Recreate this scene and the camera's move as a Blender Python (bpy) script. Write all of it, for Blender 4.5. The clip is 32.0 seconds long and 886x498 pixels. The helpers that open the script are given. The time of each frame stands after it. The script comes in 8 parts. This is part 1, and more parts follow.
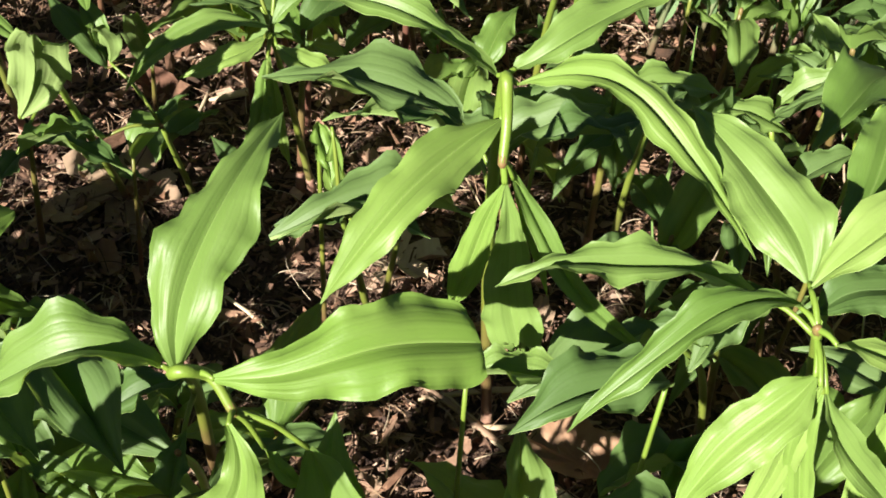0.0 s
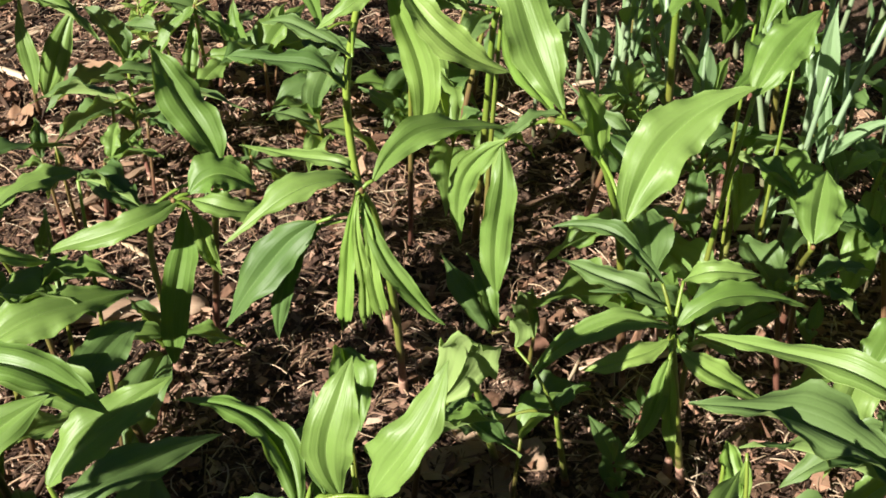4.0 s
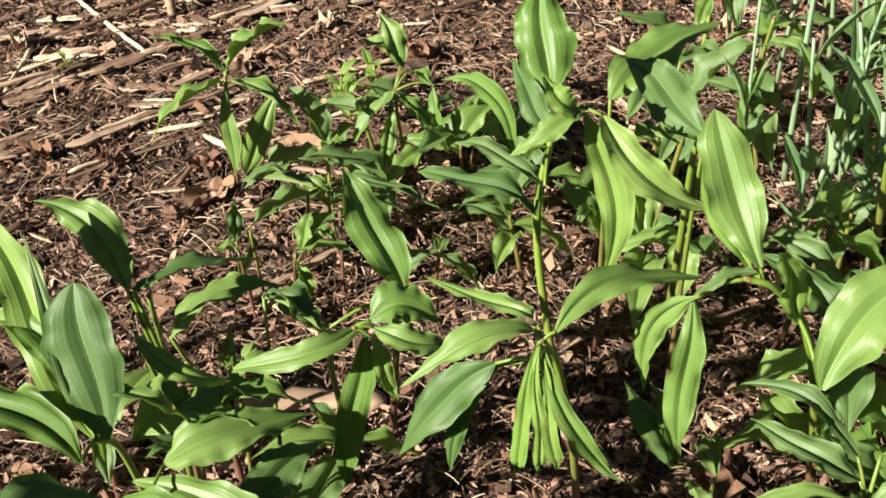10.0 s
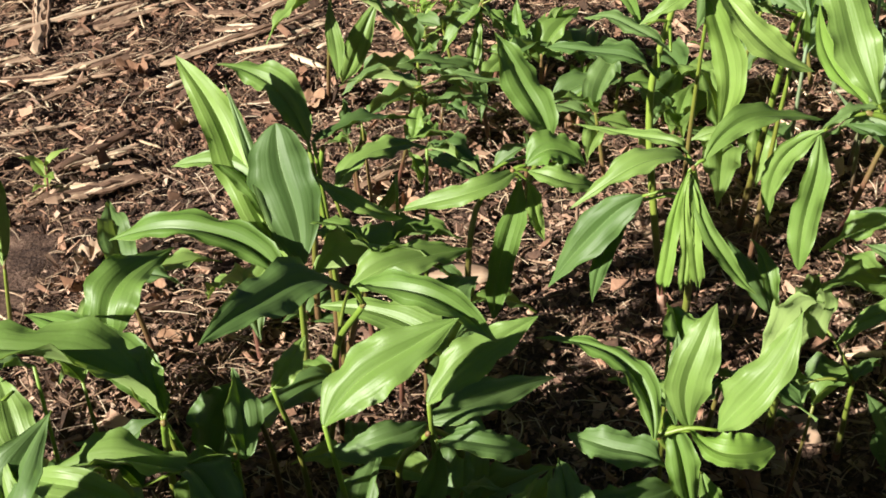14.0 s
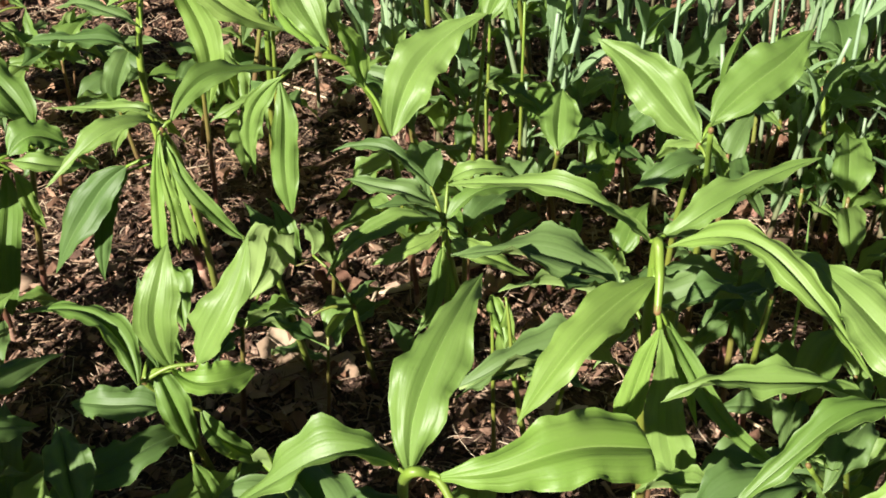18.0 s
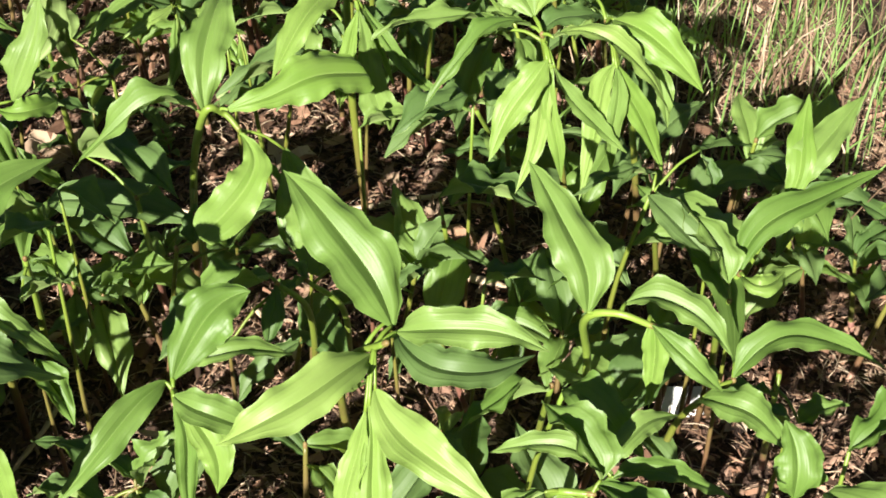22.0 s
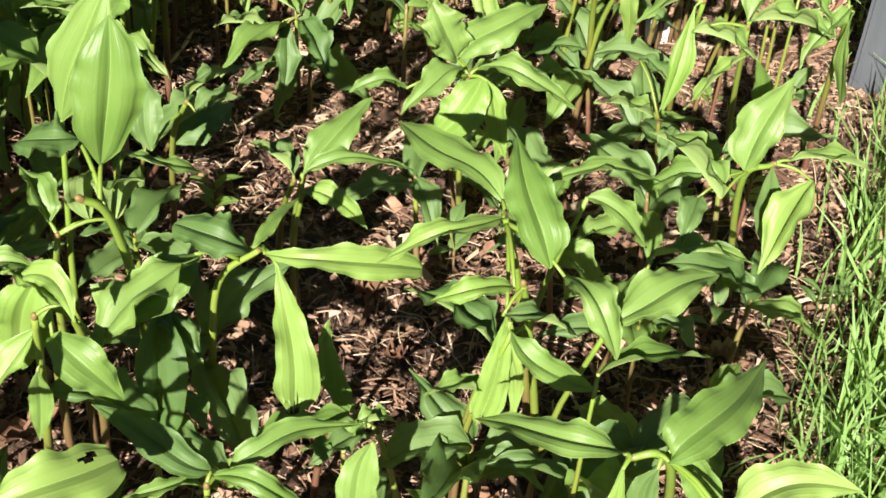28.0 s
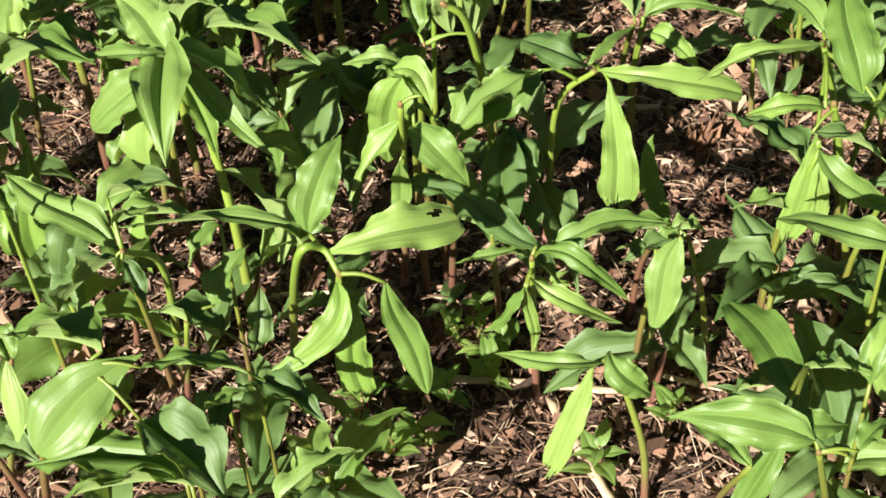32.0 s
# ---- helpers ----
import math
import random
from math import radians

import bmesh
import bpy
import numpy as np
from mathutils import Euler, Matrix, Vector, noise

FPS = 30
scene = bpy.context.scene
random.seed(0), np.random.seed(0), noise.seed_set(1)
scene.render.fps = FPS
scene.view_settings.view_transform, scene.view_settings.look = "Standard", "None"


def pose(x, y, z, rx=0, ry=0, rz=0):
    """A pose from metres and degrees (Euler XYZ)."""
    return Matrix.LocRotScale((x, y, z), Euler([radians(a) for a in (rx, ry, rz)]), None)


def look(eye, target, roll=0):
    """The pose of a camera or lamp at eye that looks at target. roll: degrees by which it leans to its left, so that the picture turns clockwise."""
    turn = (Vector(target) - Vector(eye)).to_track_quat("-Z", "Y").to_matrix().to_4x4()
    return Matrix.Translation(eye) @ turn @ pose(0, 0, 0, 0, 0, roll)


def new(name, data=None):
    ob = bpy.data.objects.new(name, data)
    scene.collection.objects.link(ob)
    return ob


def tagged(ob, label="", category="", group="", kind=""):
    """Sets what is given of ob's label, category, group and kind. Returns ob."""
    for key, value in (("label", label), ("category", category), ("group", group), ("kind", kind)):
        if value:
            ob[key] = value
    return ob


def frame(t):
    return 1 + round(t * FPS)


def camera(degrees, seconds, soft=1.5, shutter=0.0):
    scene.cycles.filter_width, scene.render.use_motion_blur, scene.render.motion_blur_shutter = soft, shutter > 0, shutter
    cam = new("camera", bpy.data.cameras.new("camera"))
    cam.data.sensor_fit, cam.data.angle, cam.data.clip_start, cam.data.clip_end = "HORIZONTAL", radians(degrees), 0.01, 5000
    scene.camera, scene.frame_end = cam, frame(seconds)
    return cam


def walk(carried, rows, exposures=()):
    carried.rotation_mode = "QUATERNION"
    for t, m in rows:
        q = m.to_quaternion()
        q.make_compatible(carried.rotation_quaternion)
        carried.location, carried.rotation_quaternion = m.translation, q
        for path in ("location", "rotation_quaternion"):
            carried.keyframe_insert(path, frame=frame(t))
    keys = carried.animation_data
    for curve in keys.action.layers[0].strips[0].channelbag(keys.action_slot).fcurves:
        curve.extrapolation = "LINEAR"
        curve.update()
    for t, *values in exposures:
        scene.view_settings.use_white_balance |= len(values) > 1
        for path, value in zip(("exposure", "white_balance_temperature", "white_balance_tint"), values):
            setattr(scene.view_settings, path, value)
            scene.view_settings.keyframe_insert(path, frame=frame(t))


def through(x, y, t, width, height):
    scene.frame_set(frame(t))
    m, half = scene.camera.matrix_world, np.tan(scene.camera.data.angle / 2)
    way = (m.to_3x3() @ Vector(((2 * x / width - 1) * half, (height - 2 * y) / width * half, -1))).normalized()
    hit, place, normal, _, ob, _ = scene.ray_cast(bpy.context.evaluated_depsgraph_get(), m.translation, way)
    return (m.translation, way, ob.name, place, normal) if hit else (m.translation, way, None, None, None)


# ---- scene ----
cam = camera(38.0, 32.0, soft=1.7)
PATH = [
    (0, (0.1095, -1.0363, 0.8144), (0.3054, -0.3670, 0.0977), 5.22),
    (0.5, (0.0895, -1.0242, 0.8152), (0.2510, -0.3338, 0.1099), 4.54),
    (1, (0.0695, -1.0177, 0.8074), (0.1965, -0.3171, 0.1053), 4.35),
    (1.5, (0.0631, -1.0020, 0.8335), (0.1738, -0.2732, 0.1577), 5.64),
    (2, (0.0492, -0.9948, 0.8509), (0.1372, -0.2321, 0.2101), 6.02),
    (2.5, (0.0475, -0.9907, 0.8557), (0.1154, -0.2129, 0.2309), 5.76),
    (3, (0.0404, -0.9874, 0.8591), (0.0803, -0.2026, 0.2407), 4.23),
    (3.5, (0.0254, -0.9774, 0.8732), (0.0361, -0.1866, 0.2611), 2.19),
    (4, (0.0219, -0.9785, 0.8703), (0.0141, -0.1858, 0.2606), 0.24),
    (4.5, (0.0344, -0.9821, 0.8695), (0.0287, -0.1891, 0.2603), -0.62),
    (6.5, (0.0250, -0.9595, 0.8845), (0.0103, -0.1695, 0.2717), -1.24),
    (7, (0.0277, -0.9588, 0.8796), (0.0183, -0.1743, 0.2595), -0.65),
    (7.5, (0.0059, -0.9680, 0.8769), (-0.0114, -0.1882, 0.2512), 0.03),
    (8, (0.0009, -0.9499, 0.8904), (-0.0268, -0.1670, 0.2688), -0.11),
    (8.5, (0.0203, -0.9147, 0.9125), (-0.0172, -0.1223, 0.3036), -0.31),
    (9, (0.0227, -0.8917, 0.9177), (-0.0417, -0.0955, 0.3162), 0.17),
    (9.5, (0.0193, -0.8885, 0.9237), (-0.0939, -0.0966, 0.3235), -0.61),
    (10, (0.0233, -0.8988, 0.9321), (-0.1338, -0.1128, 0.3341), -2.46),
    (10.5, (0.0333, -0.9087, 0.9482), (-0.1441, -0.1244, 0.3537), -4.01),
    (11, (0.0255, -0.9191, 0.9429), (-0.1422, -0.1282, 0.3545), -4.11),
    (11.5, (-0.0146, -0.9667, 0.9516), (-0.1641, -0.1667, 0.3706), -3.34),
    (12, (-0.0552, -1.0127, 0.9444), (-0.1978, -0.2102, 0.3650), -2.72),
    (12.5, (-0.0725, -1.0455, 0.9346), (-0.2080, -0.2472, 0.3478), -2.44),
    (13, (-0.0916, -1.0684, 0.9251), (-0.2181, -0.2726, 0.3329), -2.04),
    (13.5, (-0.1011, -1.0905, 0.9160), (-0.2235, -0.2961, 0.3211), -1.63),
    (15.5, (-0.1428, -1.1575, 0.8944), (-0.2782, -0.3800, 0.2802), -1.25),
    (16, (-0.0938, -1.1811, 0.8690), (-0.2174, -0.3804, 0.2828), -3.08),
    (16.5, (-0.0543, -1.1758, 0.8692), (-0.1184, -0.3709, 0.2793), -3.23),
    (17, (-0.0040, -1.1656, 0.8696), (0.0099, -0.3559, 0.2830), -2.69),
    (17.5, (0.0208, -1.1705, 0.8821), (0.1101, -0.3656, 0.2953), -1.21),
    (18, (0.0354, -1.1770, 0.8884), (0.1664, -0.3794, 0.2997), -0.77),
    (18.5, (0.0492, -1.1875, 0.8995), (0.2158, -0.4029, 0.3024), 0.07),
    (19, (0.0360, -1.2125, 0.9112), (0.2108, -0.4411, 0.2993), -0.23),
    (19.5, (0.0310, -1.2489, 0.9196), (0.2203, -0.4886, 0.2982), 0.27),
    (20, (0.0250, -1.3150, 0.9365), (0.2423, -0.5791, 0.2952), 1.00),
    (20.5, (-0.0278, -1.3715, 0.9342), (0.2181, -0.6428, 0.2950), -0.09),
    (21, (-0.0890, -1.4433, 0.9407), (0.2209, -0.7109, 0.3344), 0.11),
    (21.5, (-0.1159, -1.5392, 0.9478), (0.2497, -0.8388, 0.3348), 2.93),
    (22, (-0.1325, -1.5330, 0.9362), (0.2219, -0.8483, 0.2994), 0.77),
    (22.5, (-0.2355, -1.5595, 0.9197), (0.1423, -0.8614, 0.3115), -1.88),
    (23, (-0.2943, -1.6006, 0.9130), (0.1188, -0.8889, 0.3448), -2.76),
    (23.5, (-0.3159, -1.6828, 0.9042), (0.0990, -0.9745, 0.3331), -2.42),
    (24, (-0.3531, -1.7620, 0.9032), (0.0263, -1.0511, 0.3111), -2.35),
    (24.5, (-0.3869, -1.8178, 0.9124), (-0.0363, -1.0981, 0.3132), -3.76),
    (26.5, (-0.5808, -1.9444, 0.8734), (-0.1200, -1.2585, 0.3102), 2.94),
    (27, (-0.5974, -1.9657, 0.8577), (-0.1331, -1.2884, 0.2871), 4.24),
    (27.5, (-0.6093, -1.9826, 0.8460), (-0.1481, -1.3128, 0.2641), 4.11),
    (28, (-0.6202, -2.0027, 0.8166), (-0.1744, -1.3485, 0.2056), 4.17),
    (28.5, (-0.6201, -2.0194, 0.7944), (-0.1819, -1.3880, 0.1546), 4.69),
    (29, (-0.6341, -2.0357, 0.7737), (-0.2090, -1.4153, 0.1147), 4.85),
    (29.5, (-0.6402, -2.0438, 0.7650), (-0.2447, -1.4231, 0.0880), 4.42),
    (30, (-0.6383, -2.0655, 0.7739), (-0.2741, -1.4320, 0.0912), 4.84),
    (30.5, (-0.6428, -2.1106, 0.7875), (-0.3310, -1.4500, 0.1046), 2.75),
    (31, (-0.6527, -2.1321, 0.7938), (-0.3958, -1.4470, 0.1122), -0.28),
    (31.5, (-0.6507, -2.1413, 0.8093), (-0.4296, -1.4301, 0.1420), -2.49),
    (32, (-0.6583, -2.1450, 0.8168), (-0.4772, -1.4078, 0.1658), -4.49),
]
walk(cam, [(t, look(eye, target, roll)) for t, eye, target, roll in PATH], exposures=[(0.0, 1.34), (3.0, 1.23), (8.0, 1.26), (13.0, 1.24), (16.0, 1.15), (17.0, 1.15), (18.0, 1.21), (20.5, 1.33), (24.0, 1.34), (27.0, 1.39), (29.0, 1.45), (31.0, 1.34), (32.0, 1.33)])

# ---- daylight ----
SUN_ELEVATION, SUN_AZIMUTH = 28.0, 224.0    # degrees; azimuth counted from +x towards +y
sun_dir = Vector((math.cos(radians(SUN_ELEVATION)) * math.cos(radians(SUN_AZIMUTH)),
                  math.cos(radians(SUN_ELEVATION)) * math.sin(radians(SUN_AZIMUTH)),
                  math.sin(radians(SUN_ELEVATION))))
sun_data = bpy.data.lights.new("sun", "SUN")
sun_data.energy, sun_data.angle, sun_data.color = 5.1, radians(0.55), (1.0, 0.95, 0.87)
sun = new("sun", sun_data)
sun.matrix_basis = look(sun_dir * 20, (0, 0, 0))
world = bpy.data.worlds.new("sky")
scene.world = world
world.use_nodes = True
wn = world.node_tree
sky = wn.nodes.new("ShaderNodeTexSky")
sky.sky_type, sky.sun_disc = "NISHITA", False
sky.sun_elevation = radians(SUN_ELEVATION)
sky.sun_rotation = radians(90 - SUN_AZIMUTH)
wn.links.new(sky.outputs[0], wn.nodes["Background"].inputs[0])
wn.nodes["Background"].inputs[1].default_value = 0.0145


# ---- materials ----
def shader(name):
    """A new node material; returns it, its tree and a function that makes nodes."""
    mat = bpy.data.materials.new(name)
    mat.use_nodes = True
    tree = mat.node_tree
    tree.nodes.clear()

    def node(kind, **values):
        n = tree.nodes.new(kind)
        for key, value in values.items():
            if key in n.inputs:
                n.inputs[key].default_value = value
            elif key == "op":
                n.operation = value
            elif key == "blend":
                n.blend_type = value
        return n
    return mat, tree, node


def ramp_of(node, stops):
    r = node("ShaderNodeValToRGB")
    e = r.color_ramp.elements
    while len(e) > 1:
        e.remove(e[-1])
    e[0].position, e[0].color = stops[0][0], (*stops[0][1], 1)
    for p, c in stops[1:]:
        e.new(p).color = (*c, 1)
    return r


def leaf_material(name, dark, light, thin, vein_count=6.0, gloss=0.29, through=0.4):
    """A blade with lengthwise veins: dark to light base colours, thin is the colour of light that comes through."""
    mat, tree, node = shader(name)
    link = tree.links.new
    out = node("ShaderNodeOutputMaterial")
    uv = node("ShaderNodeUVMap")
    sep = node("ShaderNodeSeparateXYZ")
    link(uv.outputs[0], sep.inputs[0])
    info = node("ShaderNodeObjectInfo")
    geo = node("ShaderNodeTexCoord")
    # lengthwise veins
    m1 = node("ShaderNodeMath", op="MULTIPLY")
    m1.inputs[1].default_value = vein_count * 2 * math.pi
    link(sep.outputs[0], m1.inputs[0])
    cosine = node("ShaderNodeMath", op="COSINE")
    link(m1.outputs[0], cosine.inputs[0])
    sharp = node("ShaderNodeMapRange")
    sharp.inputs[1].default_value, sharp.inputs[2].default_value = 0.1, 1.0
    link(cosine.outputs[0], sharp.inputs[0])
    fine = node("ShaderNodeMath", op="MULTIPLY")
    fine.inputs[1].default_value = vein_count * 4 * 2 * math.pi
    link(sep.outputs[0], fine.inputs[0])
    fine_c = node("ShaderNodeMath", op="COSINE")
    link(fine.outputs[0], fine_c.inputs[0])
    # midrib
    off = node("ShaderNodeMath", op="SUBTRACT")
    off.inputs[1].default_value = 0.5
    link(sep.outputs[0], off.inputs[0])
    far = node("ShaderNodeMath", op="ABSOLUTE")
    link(off.outputs[0], far.inputs[0])
    rib = node("ShaderNodeMapRange")
    rib.inputs[1].default_value, rib.inputs[2].default_value = 0.0, 0.028
    rib.inputs[3].default_value, rib.inputs[4].default_value = 1.0, 0.0
    link(far.outputs[0], rib.inputs[0])
    # blotches
    big = node("ShaderNodeTexNoise", Scale=22.0, Detail=3.0)
    link(geo.outputs["Object"], big.inputs["Vector"])
    small = node("ShaderNodeTexNoise", Scale=420.0, Detail=2.0)
    link(geo.outputs["Object"], small.inputs["Vector"])
    tone = node("ShaderNodeMath", op="MULTIPLY_ADD")
    tone.inputs[1].default_value, tone.inputs[2].default_value = 0.55, 0.0
    link(info.outputs["Random"], tone.inputs[0])
    tone2 = node("ShaderNodeMath", op="MULTIPLY_ADD")
    tone2.inputs[1].default_value = 0.6
    link(big.outputs[0], tone2.inputs[0])
    link(tone.outputs[0], tone2.inputs[2])
    col = node("ShaderNodeMix")
    col.data_type = "RGBA"
    col.inputs[6].default_value, col.inputs[7].default_value = (*dark, 1), (*light, 1)
    link(tone2.outputs[0], col.inputs[0])
    vein_mix = node("ShaderNodeMix")
    vein_mix.data_type = "RGBA"
    vein_mix.inputs[7].default_value = (*[min(1, 1.3 * c + 0.02) for c in light], 1)
    w = node("ShaderNodeMath", op="MULTIPLY_ADD")
    w.inputs[1].default_value = 0.02
    link(sharp.outputs[0], w.inputs[0])
    ribw = node("ShaderNodeMath", op="MULTIPLY")
    ribw.inputs[1].default_value = 0.42
    link(rib.outputs[0], ribw.inputs[0])
    link(ribw.outputs[0], w.inputs[2])
    link(w.outputs[0], vein_mix.inputs[0])
    link(col.outputs[2], vein_mix.inputs[6])
    # relief
    h1 = node("ShaderNodeMath", op="MULTIPLY_ADD")
    h1.inputs[1].default_value = -0.8
    link(sharp.outputs[0], h1.inputs[0])
    h2 = node("ShaderNodeMath", op="MULTIPLY_ADD")
    h2.inputs[1].default_value = 0.03
    link(fine_c.outputs[0], h2.inputs[0])
    h3 = node("ShaderNodeMath", op="MULTIPLY")
    h3.inputs[1].default_value = 0.35
    link(small.outputs[0], h3.inputs[0])
    link(h3.outputs[0], h2.inputs[2])
    link(h2.outputs[0], h1.inputs[2])
    bump = node("ShaderNodeBump", Strength=0.22, Distance=0.0014)
    link(h1.outputs[0], bump.inputs["Height"])
    body = node("ShaderNodeBsdfPrincipled", Roughness=gloss + 0.17)
    body.inputs["Specular IOR Level"].default_value = 0.45
    link(vein_mix.outputs[2], body.inputs["Base Color"])
    link(bump.outputs[0], body.inputs["Normal"])
    back = node("ShaderNodeBsdfTranslucent")
    back.inputs[0].default_value = (*thin, 1)
    thinmix = node("ShaderNodeMix")
    thinmix.data_type = "RGBA"
    thinmix.blend_type = "MULTIPLY"
    thinmix.inputs[0].default_value = 0.7
    thinmix.inputs[6].default_value = (*thin, 1)
    shade = node("ShaderNodeMath", op="MULTIPLY_ADD")
    shade.inputs[1].default_value, shade.inputs[2].default_value = -0.18, 1.0
    link(sharp.outputs[0], shade.inputs[0])
    link(shade.outputs[0], thinmix.inputs[7])
    link(thinmix.outputs[2], back.inputs[0])
    mix = node("ShaderNodeMixShader", Fac=through)
    link(body.outputs[0], mix.inputs[1])
    link(back.outputs[0], mix.inputs[2])
    link(mix.outputs[0], out.inputs[0])
    return mat


def plain_material(name, stops, scale, rough=0.75, bump=0.4, distance=0.002, stretch=(1, 1, 1), per_piece=0.0, spec=0.3, per_island=False):
    """Noise-driven colour over the given stops, with relief."""
    mat, tree, node = shader(name)
    link = tree.links.new
    out = node("ShaderNodeOutputMaterial")
    geo = node("ShaderNodeTexCoord")
    mapping = node("ShaderNodeMapping")
    mapping.inputs["Scale"].default_value = stretch
    link(geo.outputs["Object"], mapping.inputs[0])
    n1 = node("ShaderNodeTexNoise", Scale=scale, Detail=6.0, Roughness=0.65)
    n2 = node("ShaderNodeTexNoise", Scale=scale * 0.13, Detail=2.0)
    link(mapping.outputs[0], n1.inputs["Vector"])
    link(mapping.outputs[0], n2.inputs["Vector"])
    add = node("ShaderNodeMath", op="MULTIPLY_ADD")
    add.inputs[1].default_value = 0.5
    link(n2.outputs[0], add.inputs[0])
    half = node("ShaderNodeMath", op="MULTIPLY")
    half.inputs[1].default_value = 0.5
    link(n1.outputs[0], half.inputs[0])
    link(half.outputs[0], add.inputs[2])
    value = add
    if per_piece:
        if per_island:
            info, which = node("ShaderNodeNewGeometry"), "Random Per Island"
        else:
            info, which = node("ShaderNodeObjectInfo"), "Random"
        shift = node("ShaderNodeMath", op="MULTIPLY_ADD")
        shift.inputs[1].default_value = per_piece
        link(info.outputs[which], shift.inputs[0])
        down = node("ShaderNodeMath", op="SUBTRACT")
        down.inputs[1].default_value = per_piece / 2
        link(add.outputs[0], down.inputs[0])
        link(down.outputs[0], shift.inputs[2])
        value = shift
    r = ramp_of(node, stops)
    link(value.outputs[0], r.inputs[0])
    body = node("ShaderNodeBsdfPrincipled", Roughness=rough)
    body.inputs["Specular IOR Level"].default_value = spec
    link(r.outputs[0], body.inputs["Base Color"])
    b = node("ShaderNodeBump", Strength=bump, Distance=distance)
    link(n1.outputs[0], b.inputs["Height"])
    link(b.outputs[0], body.inputs["Normal"])
    link(body.outputs[0], out.inputs[0])
    return mat


def stem_material(name, stops, top):
    """A juicy stalk, its colour changing with the height above the soil."""
    mat, tree, node = shader(name)
    link = tree.links.new
    out = node("ShaderNodeOutputMaterial")
    geo = node("ShaderNodeNewGeometry")
    sep = node("ShaderNodeSeparateXYZ")
    link(geo.outputs["Position"], sep.inputs[0])
    n = node("ShaderNodeTexNoise", Scale=30.0, Detail=3.0)
    link(geo.outputs["Position"], n.inputs["Vector"])
    info = node("ShaderNodeObjectInfo")
    h = node("ShaderNodeMapRange")
    h.inputs[1].default_value, h.inputs[2].default_value = -0.02, top
    link(sep.outputs[2], h.inputs[0])
    a = node("ShaderNodeMath", op="MULTIPLY_ADD")
    a.inputs[1].default_value = 0.5
    link(n.outputs[0], a.inputs[0])
    b = node("ShaderNodeMath", op="MULTIPLY_ADD")
    b.inputs[1].default_value = 0.3
    link(info.outputs["Random"], b.inputs[0])
    c = node("ShaderNodeMath", op="SUBTRACT")
    c.inputs[1].default_value = 0.42
    link(h.outputs[0], c.inputs[0])
    link(c.outputs[0], b.inputs[2])
    link(b.outputs[0], a.inputs[2])
    r = ramp_of(node, stops)
    link(a.outputs[0], r.inputs[0])
    body = node("ShaderNodeBsdfPrincipled", Roughness=0.42)
    body.inputs["Subsurface Weight"].default_value = 0.0
    link(r.outputs[0], body.inputs["Base Color"])
    fine = node("ShaderNodeTexNoise", Scale=900.0, Detail=2.0)
    link(geo.outputs["Position"], fine.inputs["Vector"])
    bp = node("ShaderNodeBump", Strength=0.25, Distance=0.0006)
    link(fine.outputs[0], bp.inputs["Height"])
    link(bp.outputs[0], body.inputs["Normal"])
    link(body.outputs[0], out.inputs[0])
    return mat


LEAF = leaf_material("seal_leaf", (0.085, 0.175, 0.026), (0.225, 0.335, 0.088), (0.44, 0.60, 0.09), through=0.33)
# darker copy of LEAF: shade on low and inner leaves put into the colour
LEAF_DEEP_SHADE = leaf_material("seal_leaf_deep_shade", (0.056, 0.120, 0.026), (0.145, 0.225, 0.070), (0.33, 0.48, 0.07), gloss=0.37, through=0.26)
LEAF_PALE = leaf_material("seal_leaf_pale", (0.150, 0.280, 0.038), (0.290, 0.405, 0.108), (0.48, 0.64, 0.10), through=0.35)
LEAF_UNDER = leaf_material("seal_leaf_underside", (0.185, 0.285, 0.078), (0.31, 0.415, 0.145), (0.46, 0.62, 0.12), gloss=0.38, through=0.3)
BLUE_LEAF = leaf_material("glaucous_leaf", (0.12, 0.215, 0.085), (0.24, 0.355, 0.165), (0.36, 0.54, 0.15), vein_count=4.0, gloss=0.4, through=0.3)
GRASS = leaf_material("grass_blade", (0.13, 0.26, 0.055), (0.32, 0.48, 0.16), (0.45, 0.68, 0.14), vein_count=2.0, through=0.4)
STEM = stem_material("seal_stem", [(0.0, (0.14, 0.062, 0.042)), (0.25, (0.14, 0.10, 0.035)), (0.5, (0.155, 0.17, 0.028)), (1.0, (0.165, 0.26, 0.036))], 0.26)
STEM_GREEN = stem_material("seal_stem_green", [(0.0, (0.19, 0.085, 0.06)), (0.15, (0.15, 0.15, 0.04)), (0.4, (0.18, 0.22, 0.036)), (1.0, (0.205, 0.30, 0.045))], 0.2)
NODE_RED = plain_material("red_node", [(0.2, (0.20, 0.065, 0.05)), (0.8, (0.19, 0.20, 0.05))], 200.0, rough=0.45, bump=0.15, distance=0.0004)
SHEATH = plain_material("pink_sheath", [(0.2, (0.24, 0.11, 0.09)), (0.8, (0.42, 0.26, 0.18))], 90.0, rough=0.55, bump=0.2, distance=0.0006, per_piece=0.4)
BLUE_STEM = stem_material("glaucous_stem", [(0.0, (0.15, 0.10, 0.06)), (0.3, (0.16, 0.20, 0.10)), (1.0, (0.24, 0.34, 0.20))], 0.2)
SOIL = plain_material("mulch_soil", [(0.30, (0.014, 0.008, 0.006)), (0.45, (0.062, 0.036, 0.025)), (0.57, (0.18, 0.11, 0.076)), (0.70, (0.40, 0.28, 0.20))], 230.0, rough=0.92, bump=1.0, distance=0.008)
